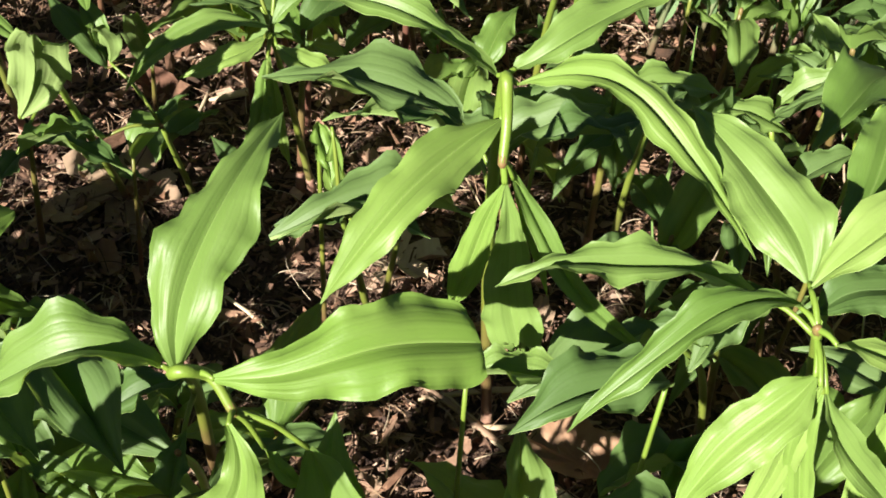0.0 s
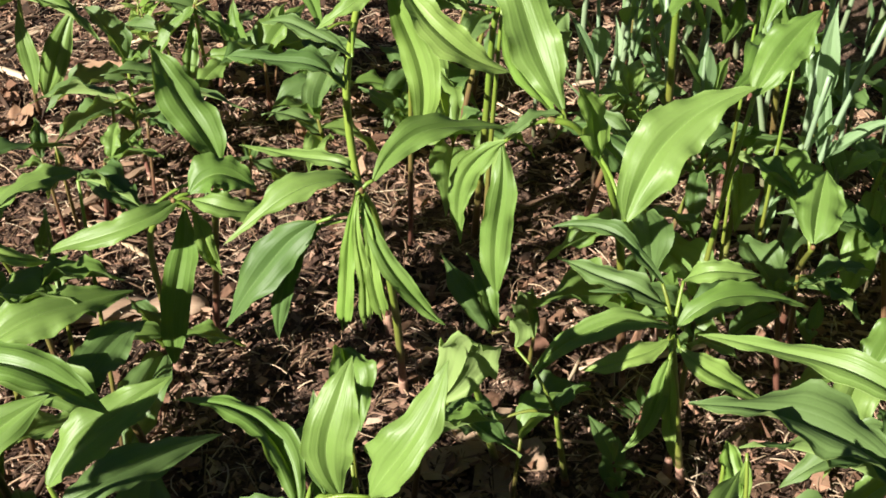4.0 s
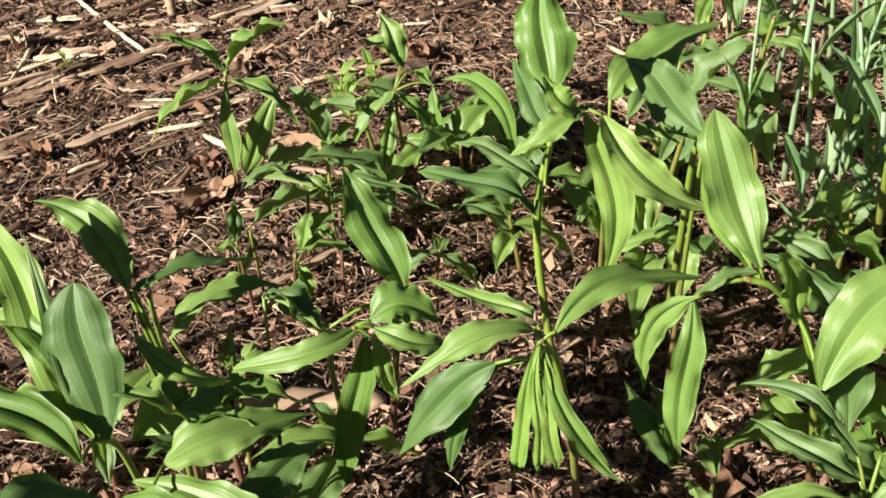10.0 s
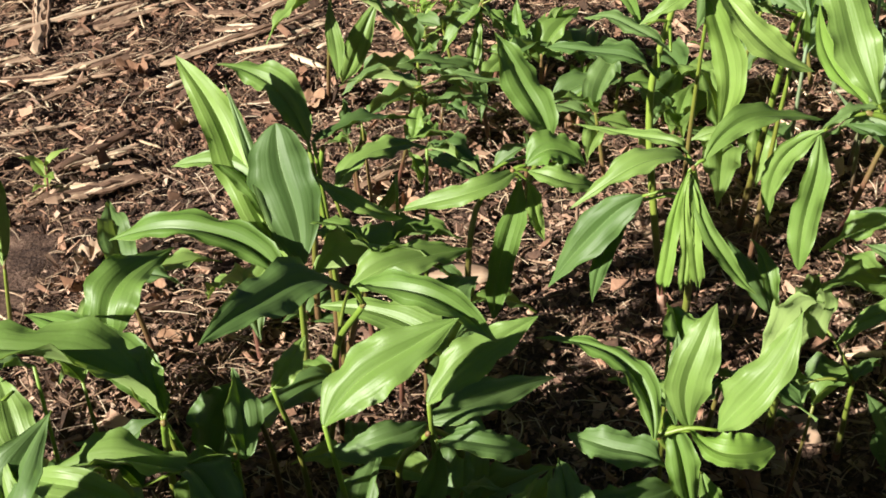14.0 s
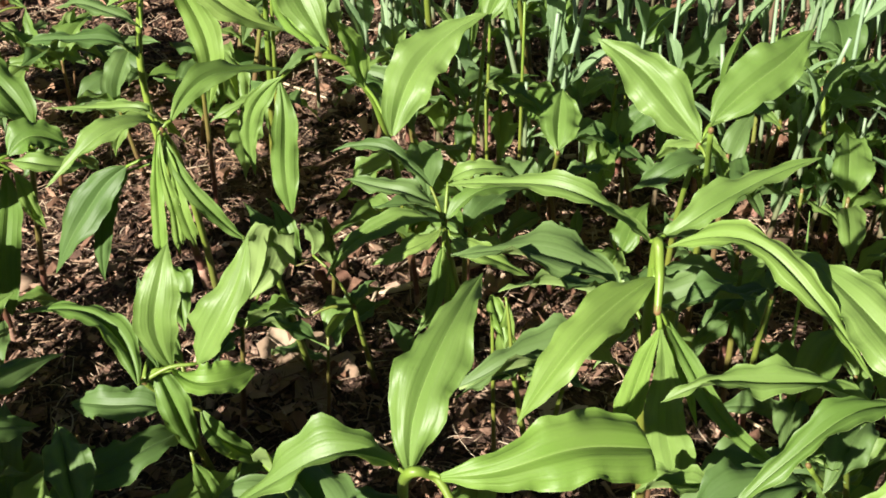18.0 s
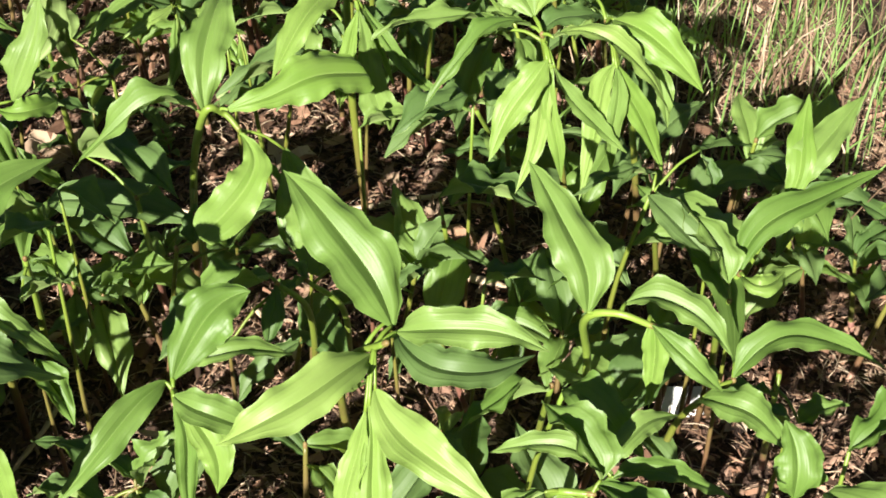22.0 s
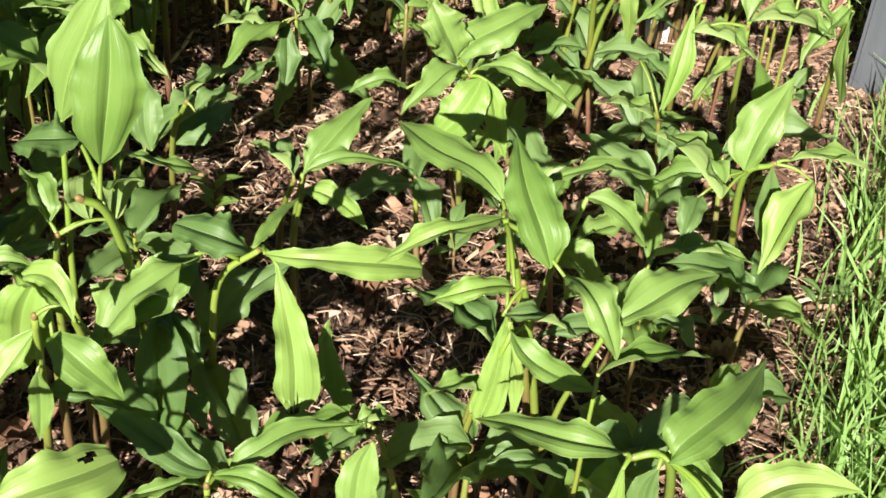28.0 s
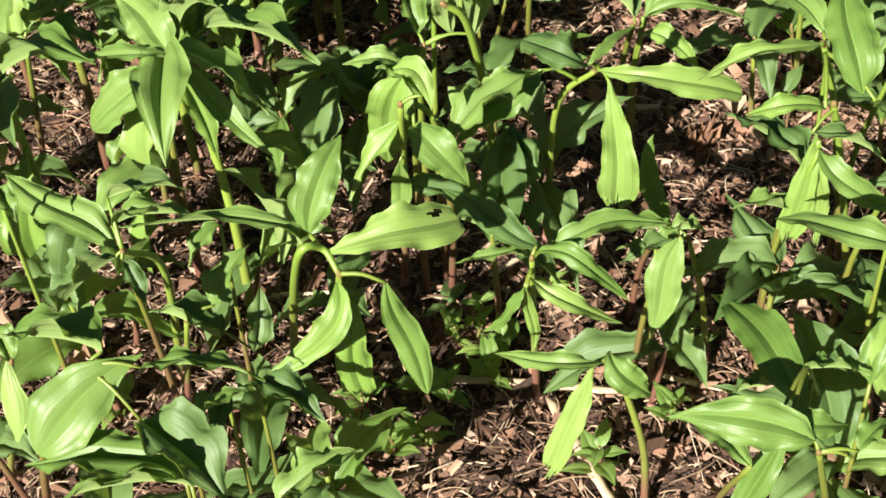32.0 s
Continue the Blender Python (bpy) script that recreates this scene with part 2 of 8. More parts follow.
CHIP = plain_material("bark_chip", [(0.05, (0.03, 0.018, 0.011)), (0.38, (0.145, 0.077, 0.047)), (0.65, (0.285, 0.156, 0.098)), (0.95, (0.40, 0.255, 0.17))], 120.0, rough=0.88, bump=0.8, distance=0.0015, per_piece=0.95, per_island=True)
SHRED = plain_material("bark_shred", [(0.1, (0.045, 0.026, 0.016)), (0.45, (0.17, 0.10, 0.06)), (0.75, (0.36, 0.24, 0.15)), (0.95, (0.58, 0.45, 0.31))], 120.0, rough=0.88, bump=0.5, distance=0.001, per_piece=0.85, per_island=True)
STRAW = plain_material("straw", [(0.1, (0.12, 0.075, 0.045)), (0.5, (0.28, 0.19, 0.12)), (0.9, (0.60, 0.49, 0.35))], 150.0, rough=0.75, bump=0.3, distance=0.0008, per_piece=0.7, per_island=True)
WOOD = plain_material("weathered_wood", [(0.2, (0.085, 0.046, 0.030)), (0.45, (0.19, 0.115, 0.075)), (0.62, (0.31, 0.205, 0.135)), (0.8, (0.46, 0.34, 0.235))], 90.0, rough=0.85, bump=0.9, distance=0.002, stretch=(0.12, 1, 1), per_piece=0.6)
PALE_WOOD = plain_material("split_wood", [(0.2, (0.36, 0.25, 0.14)), (0.5, (0.58, 0.45, 0.30)), (0.8, (0.74, 0.62, 0.46))], 90.0, rough=0.8, bump=0.6, distance=0.0015, stretch=(0.12, 1, 1), per_piece=0.3)
PALE_LEAF = plain_material("bleached_leaf", [(0.2, (0.20, 0.12, 0.075)), (0.5, (0.38, 0.27, 0.18)), (0.8, (0.52, 0.42, 0.31))], 60.0, rough=0.8, bump=0.5, distance=0.001, per_piece=0.3)
DRY_LEAF = plain_material("dry_leaf", [(0.2, (0.11, 0.05, 0.03)), (0.5, (0.24, 0.13, 0.075)), (0.8, (0.40, 0.26, 0.16))], 60.0, rough=0.8, bump=0.5, distance=0.001, per_piece=0.5)
WHITE = plain_material("white_plastic", [(0.3, (0.72, 0.72, 0.70)), (0.7, (0.82, 0.82, 0.80))], 60.0, rough=0.4, bump=0.05, distance=0.0005)
STONE = plain_material("grey_timber", [(0.2, (0.045, 0.049, 0.056)), (0.8, (0.095, 0.10, 0.113))], 80.0, rough=0.85, bump=0.5, distance=0.002, stretch=(1, 1, 0.15))


# ---- building helpers ----
def mesh_of(name, verts, faces, mat, smooth=True, uvs=None):
    me = bpy.data.meshes.new(name)
    me.from_pydata([tuple(v) for v in verts], [], faces)
    if uvs is not None:
        layer = me.uv_layers.new(name="UVMap")
        flat = np.array([uvs[l.vertex_index] for l in me.loops], dtype=np.float32).ravel()
        layer.data.foreach_set("uv", flat)
    me.materials.append(mat)
    if smooth:
        me.polygons.foreach_set("use_smooth", [True] * len(me.polygons))
    me.update()
    return me


def part(name, me, parent, label=""):
    ob = new(name, me)
    ob.parent = parent
    if label:
        tagged(ob, label)
    return ob


def thing(name, place, label, category, group="", kind=""):
    ob = new(name)
    ob.empty_display_size = 0.02
    ob.location = place
    return tagged(ob, label, category, group, kind)


def tube(points, radii, sides=8):
    """Vertices and faces of a closed tube along the points."""
    pts = [Vector(p) for p in points]
    verts, faces = [], []
    side = Vector((1, 0, 0))
    for i, p in enumerate(pts):
        ahead = (pts[min(i + 1, len(pts) - 1)] - pts[max(i - 1, 0)]).normalized()
        a = (side - ahead * side.dot(ahead))
        a = a.normalized() if a.length > 1e-4 else ahead.orthogonal().normalized()
        side = a
        b = ahead.cross(a)
        for k in range(sides):
            w = 2 * math.pi * k / sides
            verts.append(p + radii[i] * (math.cos(w) * a + math.sin(w) * b))
    for i in range(len(pts) - 1):
        for k in range(sides):
            k2 = (k + 1) % sides
            faces.append((i * sides + k, i * sides + k2, (i + 1) * sides + k2, (i + 1) * sides + k))
    faces.append(tuple(range(sides))[::-1])
    faces.append(tuple((len(pts) - 1) * sides + k for k in range(sides)))
    return verts, faces


def glide(points, steps):
    """A smooth line through the points."""
    p = [Vector(q) for q in points]
    if len(p) == 2:
        return [p[0].lerp(p[1], k / steps) for k in range(steps + 1)]
    p = [2 * p[0] - p[1], *p, 2 * p[-1] - p[-2]]
    out = []
    for i in range(1, len(p) - 2):
        for k in range(steps):
            t = k / steps
            out.append(0.5 * (2 * p[i] + (p[i + 1] - p[i - 1]) * t + (2 * p[i - 1] - 5 * p[i] + 4 * p[i + 1] - p[i + 2]) * t * t
                              + (3 * p[i] - p[i - 1] - 3 * p[i + 1] + p[i + 2]) * t ** 3))
    out.append(p[-2])
    return out


def blade_mesh(name, base, tip, width, bow, roll, mat, wave=0.35, fold=0.25, seed=0, rows=22, cols=12, blunt=0.9, yaw=None, side=0.0, under=None):
    """A lance-shaped leaf from base to tip. bow: how far its middle is lifted off the straight line, as a share of
    its length; roll: degrees by which it turns about its midrib; fold: how deep it is channelled; wave: the ripple of its margin."""
    rnd = random.Random(seed)
    base, tip = Vector(base), Vector(tip)
    line = tip - base
    length = line.length
    flat = Vector((line.x, line.y, 0))
    if yaw is not None:
        flat = Vector((math.cos(radians(yaw)), math.sin(radians(yaw)), 0))
    elif flat.length < 1e-4:
        flat = Vector((1, 0, 0))
    flat.normalize()
    across = Vector((-flat.y, flat.x, 0))
    lift = across.cross(line).normalized() * -1
    if lift.dot(flat * max(0.0, -line.normalized().z) + Vector((0, 0, 1))) < 0:
        lift = -lift
    mid = base.lerp(tip, 0.42) + lift * (bow * length * 2) + across * (side * length)
    phase, phase2, freq = rnd.uniform(0, 6.28), rnd.uniform(0, 6.28), rnd.uniform(1.6, 3.0)
    twist, hook, skew = rnd.uniform(-28, 28), rnd.uniform(-0.07, 0.07), rnd.uniform(-0.12, 0.12)
    dome = 0.02 + 0.10 * abs(math.sin(7.3 * seed))
    hang = line.z / length < -0.74 and under is not None
    wide = rnd.uniform(1.15, 1.75) if hang else rnd.uniform(0.70, 1.0)
    width = width / math.cos(radians(fold * 56)) ** 0.55
    verts, uvs, faces, below = [], [], [], []
    for i in range(rows + 1):
        t = i / rows
        p = base * (1 - t) ** 2 + mid * (2 * t * (1 - t)) + tip * t * t
        d = ((mid - base) * (1 - t) + (tip - mid) * t).normalized()
        s = (across - d * across.dot(d)).normalized()
        n = d.cross(s)
        if n.dot(lift) < 0:
            n = -n
        p = p + across * (hook * length * math.sin(math.pi * t) * (0.5 - t) * 2) - Vector((0, 0, 1)) * (0.03 * length * max(0.0, t - 0.78) / 0.22)
        r = radians(roll + twist * (t - 0.4))
        s, n = s * math.cos(r) + n * math.sin(r), n * math.cos(r) - s * math.sin(r)
        shape = (math.sin(math.pi * min(1.0, t ** wide)) ** 0.9) if t < 1 else 0.0
        shape = max(shape * (1.0 - (0.1 if hang else 0.5) * max(0.0, t - 0.66) / 0.34), 0.07 if t < 0.5 else 0.006)
        if hang and t > 0.6:
            shape = max(shape, 0.22)
        half = 0.5 * width * shape
        swell = math.sin(math.pi * min(1.0, t * 1.05)) ** 0.6 if t < 0.95 else 0.25
        bend = radians(62 * fold * (1.0 - 0.3 * t))
        for j in range(cols + 2):
            u = (j if j <= cols // 2 else j - 1) / cols * 2 - 1
            hand = 1 if j > cols // 2 else -1
            out = abs(u)
            wavy = wave * 0.120 * width * out ** 1.8 * math.sin(freq * 6.28 * t + (phase if u < 0 else phase2)) * swell
            wavy += wave * 0.042 * width * out ** 3 * math.sin(freq * 2.7 * 6.28 * t + phase2 - 2 * u) * swell
            ribs = (0.024 if hang else 0.014) * width * math.cos(u * 2.5 * 2 * math.pi) * math.sin(math.pi * min(1.0, t ** 0.7)) * (1.25 - t)
            reach = half * out * (1 + skew * hand) * (1 + 0.05 * wave * out * math.sin(freq * 9 * t + phase))
            wavy += dome * 2 * half * (math.sin(math.pi * min(1.0, 0.15 + out)) - 0.45)
            curl = bend * (1 - 0.22 * out)
            fray = d * (rnd.uniform(-0.045, 0.03) * length) if hang and i == rows else Vector((0, 0, 0))
            verts.append(p + s * (reach * math.cos(curl) * hand) + n * (reach * math.sin(curl) + wavy - ribs) + fray)
            below.append(verts[-1] - n * (0.0004 * math.cos(curl)) + s * (0.0004 * math.sin(curl) * hand))
            uvs.append(((u + 1) / 2, t))
    w = cols + 2
    for i in range(rows):
        for j in range(cols + 1):
            if j == cols // 2:
                continue
            a = i * w + j
            faces.append((a, a + 1, a + w + 1, a + w))
    if under is None:
        return mesh_of(name, verts, faces, mat, True, uvs)
    first, top = len(verts), len(faces)
    faces += [(a + first, d + first, c + first, b + first) for a, b, c, d in faces]
    me = mesh_of(name, verts + below, faces, mat, True, uvs + uvs)
    me.materials.append(under)
    me.polygons.foreach_set("material_index", [0] * top + [1] * top)
    return me


# ---- ground ----
def soil_height(x, y):
    h = 0.010 * noise.noise(Vector((x * 2.1, y * 2.1, 0.3))) + 0.007 * noise.noise(Vector((x * 9, y * 9, 1.7)))
    h += 0.0045 * noise.noise(Vector((x * 31, y * 31, 4.1))) + 0.0022 * noise.noise(Vector((x * 83, y * 83, 7.7)))
    slope = 0.045 * max(0.0, y - 0.1) - 0.03 * max(0.0, x - 0.3)
    return GROUND + h * 1.0 + min(slope, 0.05)


GROUND = -0.03


def axis_steps(lo, hi, step, far):
    fine = list(np.arange(lo, hi + 1e-6, step))
    out, d = [], step
    edge = hi
    while edge < far:
        d *= 1.6
        edge += d
        out.append(edge)
    low, d, edge = [], step, lo
    while edge > -far:
        d *= 1.6
        edge -= d
        low.append(edge)
    return low[::-1] + fine + out


def build_ground():
    xs, ys = axis_steps(-1.3, 1.5, 0.009, 400), axis_steps(-2.0, 1.6, 0.009, 400)
    verts = [(x, y, soil_height(x, y) if abs(x) < 3 and abs(y) < 3 else GROUND) for y in ys for x in xs]
    w = len(xs)
    faces = [(j * w + i, j * w + i + 1, (j + 1) * w + i + 1, (j + 1) * w + i) for j in range(len(ys) - 1) for i in range(w - 1)]
    ob = new("ground", mesh_of("ground", verts, faces, SOIL))
    return tagged(ob, "brown shredded bark mulch and soil of a garden bed", "ground", kind="structure")


build_ground()


# ---- the stand of false Solomon's seal ----
LEAF_COUNT = [0]
STEM_LINES = {}
LABELS = ["young woodland plant with drooping ribbed green leaves on an arching stem",
          "leafy green woodland plant with folded leaves on a slender stem"]


def seal_plant(*line, thick=0.004, green=False):
    """A stalk that rises from the mulch along the given line; returns the plant's root."""
    foot = Vector(line[0])
    foot.z = soil_height(foot.x, foot.y) - 0.004
    root = thing("seal_plant", foot, LABELS[len(line) % 2], "plant", "woodland plants of the bed")
    pts = [p - foot for p in glide([foot, *[Vector(q) for q in line[1:]]], 7)]
    n = len(pts)
    radii = [thick * (1.15 - 0.5 * i / (n - 1)) for i in range(n)]
    v, f = tube(pts, radii)
    part("stem", mesh_of("stem", v, f, STEM_GREEN if green else STEM), root)
    STEM_LINES[root.name] = pts
    rnd = random.Random(int(foot.x * 1000) * 7 + int(foot.y * 1000))
    if rnd.random() < 0.4:
        reach = rnd.uniform(0.018, 0.045)
        low = [p for p in glide([pts[0], pts[1], pts[2]], 6) if p.z < reach]
        v, f = tube(low, [thick * (1.45 - 0.3 * i / len(low)) for i in range(len(low))], 9)
        part("sheath", mesh_of("sheath", v, f, SHEATH), root, "pinkish papery sheath round the stem foot")
    v, f = tube([pts[-1] + (pts[-1] - pts[-2]).normalized() * d for d in (-0.005, -0.002, 0.001, 0.003)],
                [radii[-1] * k for k in (0.98, 1.04, 1.0, 0.5)], 8)
    part("node", mesh_of("node", v, f, NODE_RED), root, "reddish node under the leaves")
    return root


def leaf(plant, base, tip, width, bow, roll, mat, fold, yaw=None, under=True):
    LEAF_COUNT[0] += 1
    foot = plant.location
    at = Vector(base) - foot
    near = min(STEM_LINES[plant.name], key=lambda q: (q - at).length)
    gap = (near - at).length
    if 0.005 < gap < 0.07:
        v, f = tube(glide([near, near.lerp(at, 0.5) + Vector((0, 0, 0.12 * gap)), at], 3), [0.0017, 0.0016, 0.0015, 0.0014, 0.0013, 0.0012, 0.0011], 6)
        part("leaf_stalk", mesh_of("leaf_stalk", v, f, STEM), plant)
    elif gap >= 0.07:
        ground = Vector((at.x + 0.1 * (near.x - at.x), at.y + 0.1 * (near.y - at.y), soil_height(base[0], base[1]) - foot.z - 0.004))
        v, f = tube(glide([ground, ground.lerp(at, 0.5), at], 4), [0.0026 - 0.00015 * i for i in range(9)], 7)
        part("side_shoot", mesh_of("side_shoot", v, f, STEM), plant)
    me = blade_mesh("leaf", at, Vector(tip) - foot, width, bow, roll, mat, wave=1.15 if abs(fold) > 0.36 else 0.55, fold=fold, seed=LEAF_COUNT[0], yaw=yaw, under=LEAF_UNDER if under else None)
    return part("leaf", me, plant)


def frond_mesh(name, base, mid, tip, width, face, mat, fold=0.3, wave=1.0, ribs=1.0, peak=0.44, blunt=1.0, ragged=0, seed=0, bitten=False, rows=26, cols=16):
    """A pleated leaf whose midrib runs through base, mid and tip and whose upper side looks along face.
    fold: how deep it is channelled; ribs: how deep its lengthwise pleats are; peak: where it is widest;
    blunt: below 1 its end is rounder; ragged: its end is torn."""
    rnd = random.Random(seed)
    base, mid, tip, face = Vector(base), Vector(mid), Vector(tip), Vector(face)
    ctrl = mid * 2 - base * 0.5 - tip * 0.5
    length = (tip - base).length
    early = 0.85
    late = early * (1 - peak) / peak * blunt
    crest = early / (early + late)
    top = crest ** early * (1 - crest) ** late
    ph = [rnd.uniform(0, 6.28) for _ in range(5)]
    freq = rnd.uniform(1.5, 2.4)
    twist, lean = rnd.uniform(-30, 30), rnd.uniform(-14, 14)
    skew = rnd.uniform(-0.08, 0.08)
    pleats, dome, sway = rnd.choice((2.5, 3.5)), rnd.uniform(0.03, 0.13), rnd.uniform(-0.045, 0.045)
    width = width / math.cos(radians(fold * 52)) ** 0.35
    verts, uvs, faces, below = [], [], [], []
    for i in range(rows + 1):
        t = 0.5 * i / rows + 0.5 * (1 - (1 - i / rows) ** 1.9)
        p = base * (1 - t) ** 2 + ctrl * (2 * t * (1 - t)) + tip * t * t
        d = ((ctrl - base) * (1 - t) + (tip - ctrl) * t).normalized()
        n = (face - d * face.dot(d)).normalized()
        s = n.cross(d)
        p = p + s * (sway * length * math.sin(math.pi * t) * math.cos(3.6 * t)) + n * (0.012 * length * wave * math.sin(9 * t + ph[4]) * math.sin(math.pi * t))
        r = radians(lean + twist * (t - 0.4))
        s, n = s * math.cos(r) + n * math.sin(r), n * math.cos(r) - s * math.sin(r)
        shape = t ** early * (1 - t) ** late / top if 0 < t < 1 else 0.0
        shape = max(shape, 0.09 if t < 0.5 else ((0.34 - 0.14 * (t - 0.5)) if ragged else 0.008))
        half = 0.5 * width * shape
        body = math.sin(math.pi * min(1.0, 0.04 + t * 0.98)) ** 0.6
        bend = radians(62 * fold * (1.0 - 0.35 * t))
        for j in range(cols + 2):
            u = (j if j <= cols // 2 else j - 1) / cols * 2 - 1
            hand = 1 if j > cols // 2 else -1
            out = abs(u)
            a, b = (ph[0], ph[2]) if hand < 0 else (ph[1], ph[3])
            lift = wave * 0.115 * width * out ** 2 * math.sin(freq * 6.28 * t + a) * body
            lift += wave * 0.062 * width * out ** 3 * math.sin(freq * 2.9 * 6.28 * t + b) * body
            crease = ribs * 0.0095 * width * (0.5 - abs(math.sin(u * pleats * math.pi + 0.5 * math.sin(2 * t + ph[4]))) ** 0.8 + 0.3 * math.sin(9 * u + ph[4])) * math.sin(math.pi * min(1.0, 0.06 + t ** 0.8)) * (1.2 - 0.7 * t) * min(1.0, 1.6 - out)
            lift += dome * 2 * half * (math.sin(math.pi * min(1.0, 0.15 + out)) - 0.45)
            reach = half * out * (1 + skew * hand) * (1 + 0.06 * wave * out * math.sin(freq * 8 * t + a) + 0.045 * out * math.sin(27 * t + b))
            curl = bend * (1 - 0.25 * out)
            torn = d * (rnd.uniform(-0.17, 0.08) * length * (1 if i == rows else 0.3)) if ragged and i >= rows - 1 else Vector((0, 0, 0))
            verts.append(p + s * (reach * math.cos(curl) * hand) + n * (reach * math.sin(curl) + lift + crease) + torn)
            below.append(verts[-1] - n * (0.0004 * math.cos(curl)) + s * (0.0004 * math.sin(curl) * hand))
            uvs.append(((u + 1) / 2, t))
    w = cols + 2
    hole = {(19, 11), (19, 12), (20, 11), (20, 12), (20, 13), (18, 12), (21, 12), (21, 13)}
    for i in range(rows):
        for j in range(cols + 1):
            if j == cols // 2 or (bitten and (i, j) in hole):
                continue
            a = i * w + j
            faces.append((a, a + 1, a + w + 1, a + w))
    first, count = len(verts), len(faces)
    faces += [(a + first, d + first, c + first, b + first) for a, b, c, d in faces]
    me = mesh_of(name, verts + below, faces, mat, True, uvs + uvs)
    me.materials.append(LEAF_UNDER)
    me.polygons.foreach_set("material_index", [0] * count + [1] * count)
    return me


def stalk_to(plant, base):
    """The thin stalk that joins a leaf's base to its plant's stem, where they lie apart."""
    foot = plant.location
    at = Vector(base) - foot
    near = min(STEM_LINES[plant.name], key=lambda q: (q - at).length)
    gap = (near - at).length
    if 0.005 < gap < 0.07:
        v, f = tube(glide([near, near.lerp(at, 0.5) + Vector((0, 0, 0.12 * gap)), at], 3), [0.0019, 0.0018, 0.0017, 0.0016, 0.0015, 0.0014, 0.0013], 6)
        part("leaf_stalk", mesh_of("leaf_stalk", v, f, STEM), plant)
    elif gap >= 0.07:
        ground = Vector((at.x + 0.1 * (near.x - at.x), at.y + 0.1 * (near.y - at.y) + 0.05, soil_height(base[0], base[1]) - foot.z - 0.004))
        v, f = tube(glide([ground, ground.lerp(at, 0.5) + Vector((0, 0.015, 0.01)), at], 4), [0.0034 - 0.0002 * i for i in range(9)], 7)
        part("side_shoot", mesh_of("side_shoot", v, f, STEM), plant)
    return at


def frond(plant, base, mid, tip, width, face, mat, fold, spots=(), **shape):
    """One large leaf of a plant, set by its midrib."""
    LEAF_COUNT[0] += 1
    foot = plant.location
    at = stalk_to(plant, base)
    me = frond_mesh("leaf", at, Vector(mid) - foot, Vector(tip) - foot, width, face, mat, fold, seed=LEAF_COUNT[0], **shape)
    blade = part("leaf", me, plant)
    for row, col, size in spots:
        at, up = me.vertices[row * 18 + col].co, me.vertices[row * 18 + col].normal
        a = up.orthogonal().normalized()
        b = up.cross(a)
        ring = [at + up * 0.0009 + (a * math.cos(k * 0.785) + b * math.sin(k * 0.785) * 0.7) * size * (1 + 0.3 * (k % 3 - 1)) for k in range(8)]
        part("pale_spot", mesh_of("pale_spot", [at + up * 0.0013, *ring], [(0, k + 1, (k + 1) % 8 + 1) for k in range(8)], WHITE), blade, "small white spot on the leaf")
    return blade



p = seal_plant((-0.026, -0.041, -0.030), (-0.029, -0.093, 0.112), (-0.037, -0.169, 0.270), (-0.046, -0.204, 0.329), thick=0.0037, green=True)
frond(p, (-0.053, -0.201, 0.335), (-0.092, -0.227, 0.342), (-0.144, -0.241, 0.305), 0.025, (-0.12, -0.40, 0.91), LEAF, 0.57, ribs=1.5)
frond(p, (-0.052, -0.194, 0.335), (-0.080, -0.184, 0.342), (-0.149, -0.124, 0.315), 0.017, (-0.13, 0.10, 0.99), LEAF, 0.74)
frond(p, (-0.037, -0.201, 0.335), (0.003, -0.159, 0.352), (0.066, -0.119, 0.330), 0.024, (0.23, -0.23, 0.95), LEAF, 0.62, wave=1.2, ribs=1.5)
frond(p, (-0.050, -0.205, 0.325), (-0.058, -0.213, 0.270), (-0.062, -0.224, 0.215), 0.014, (0.01, -0.99, 0.17), LEAF_PALE, 0.62, peak=0.6, ragged=1, ribs=2.0, blunt=0.5)
frond(p, (-0.048, -0.206, 0.325), (-0.048, -0.219, 0.275), (-0.045, -0.225, 0.220), 0.012, (0.07, -0.98, 0.18), LEAF_PALE, 0.62, peak=0.65, ragged=1, ribs=2.0, blunt=0.5)
frond(p, (-0.048, -0.201, 0.320), (-0.039, -0.219, 0.275), (-0.032, -0.223, 0.225), 0.013, (0.17, -0.95, 0.25), LEAF_PALE, 0.62, peak=0.62, ragged=1, ribs=2.0, blunt=0.5)
frond(p, (-0.046, -0.201, 0.320), (-0.018, -0.226, 0.260), (0.017, -0.235, 0.225), 0.016, (0.30, -0.82, 0.49), LEAF, 0.72, ribs=1.5)
frond(p, (-0.084, -0.179, 0.280), (-0.123, -0.186, 0.245), (-0.162, -0.189, 0.180), 0.035, (-0.45, -0.78, 0.43), LEAF_DEEP_SHADE, 0.42)
frond(p, (-0.083, -0.170, 0.270), (-0.114, -0.180, 0.220), (-0.121, -0.182, 0.160), 0.019, (-0.28, -0.94, 0.20), LEAF_DEEP_SHADE, 0.52)
p = seal_plant((-0.259, -0.008, -0.030), (-0.255, -0.038, 0.079), (-0.235, -0.111, 0.212), (-0.199, -0.155, 0.282), thick=0.0035)
frond(p, (-0.195, -0.145, 0.280), (-0.237, -0.192, 0.278), (-0.304, -0.185, 0.250), 0.022, (-0.11, -0.38, 0.92), LEAF, 0.52)
frond(p, (-0.187, -0.149, 0.285), (-0.165, -0.140, 0.297), (-0.135, -0.138, 0.280), 0.037, (0.15, -0.30, 0.94), LEAF, 0.42, blunt=0.8)
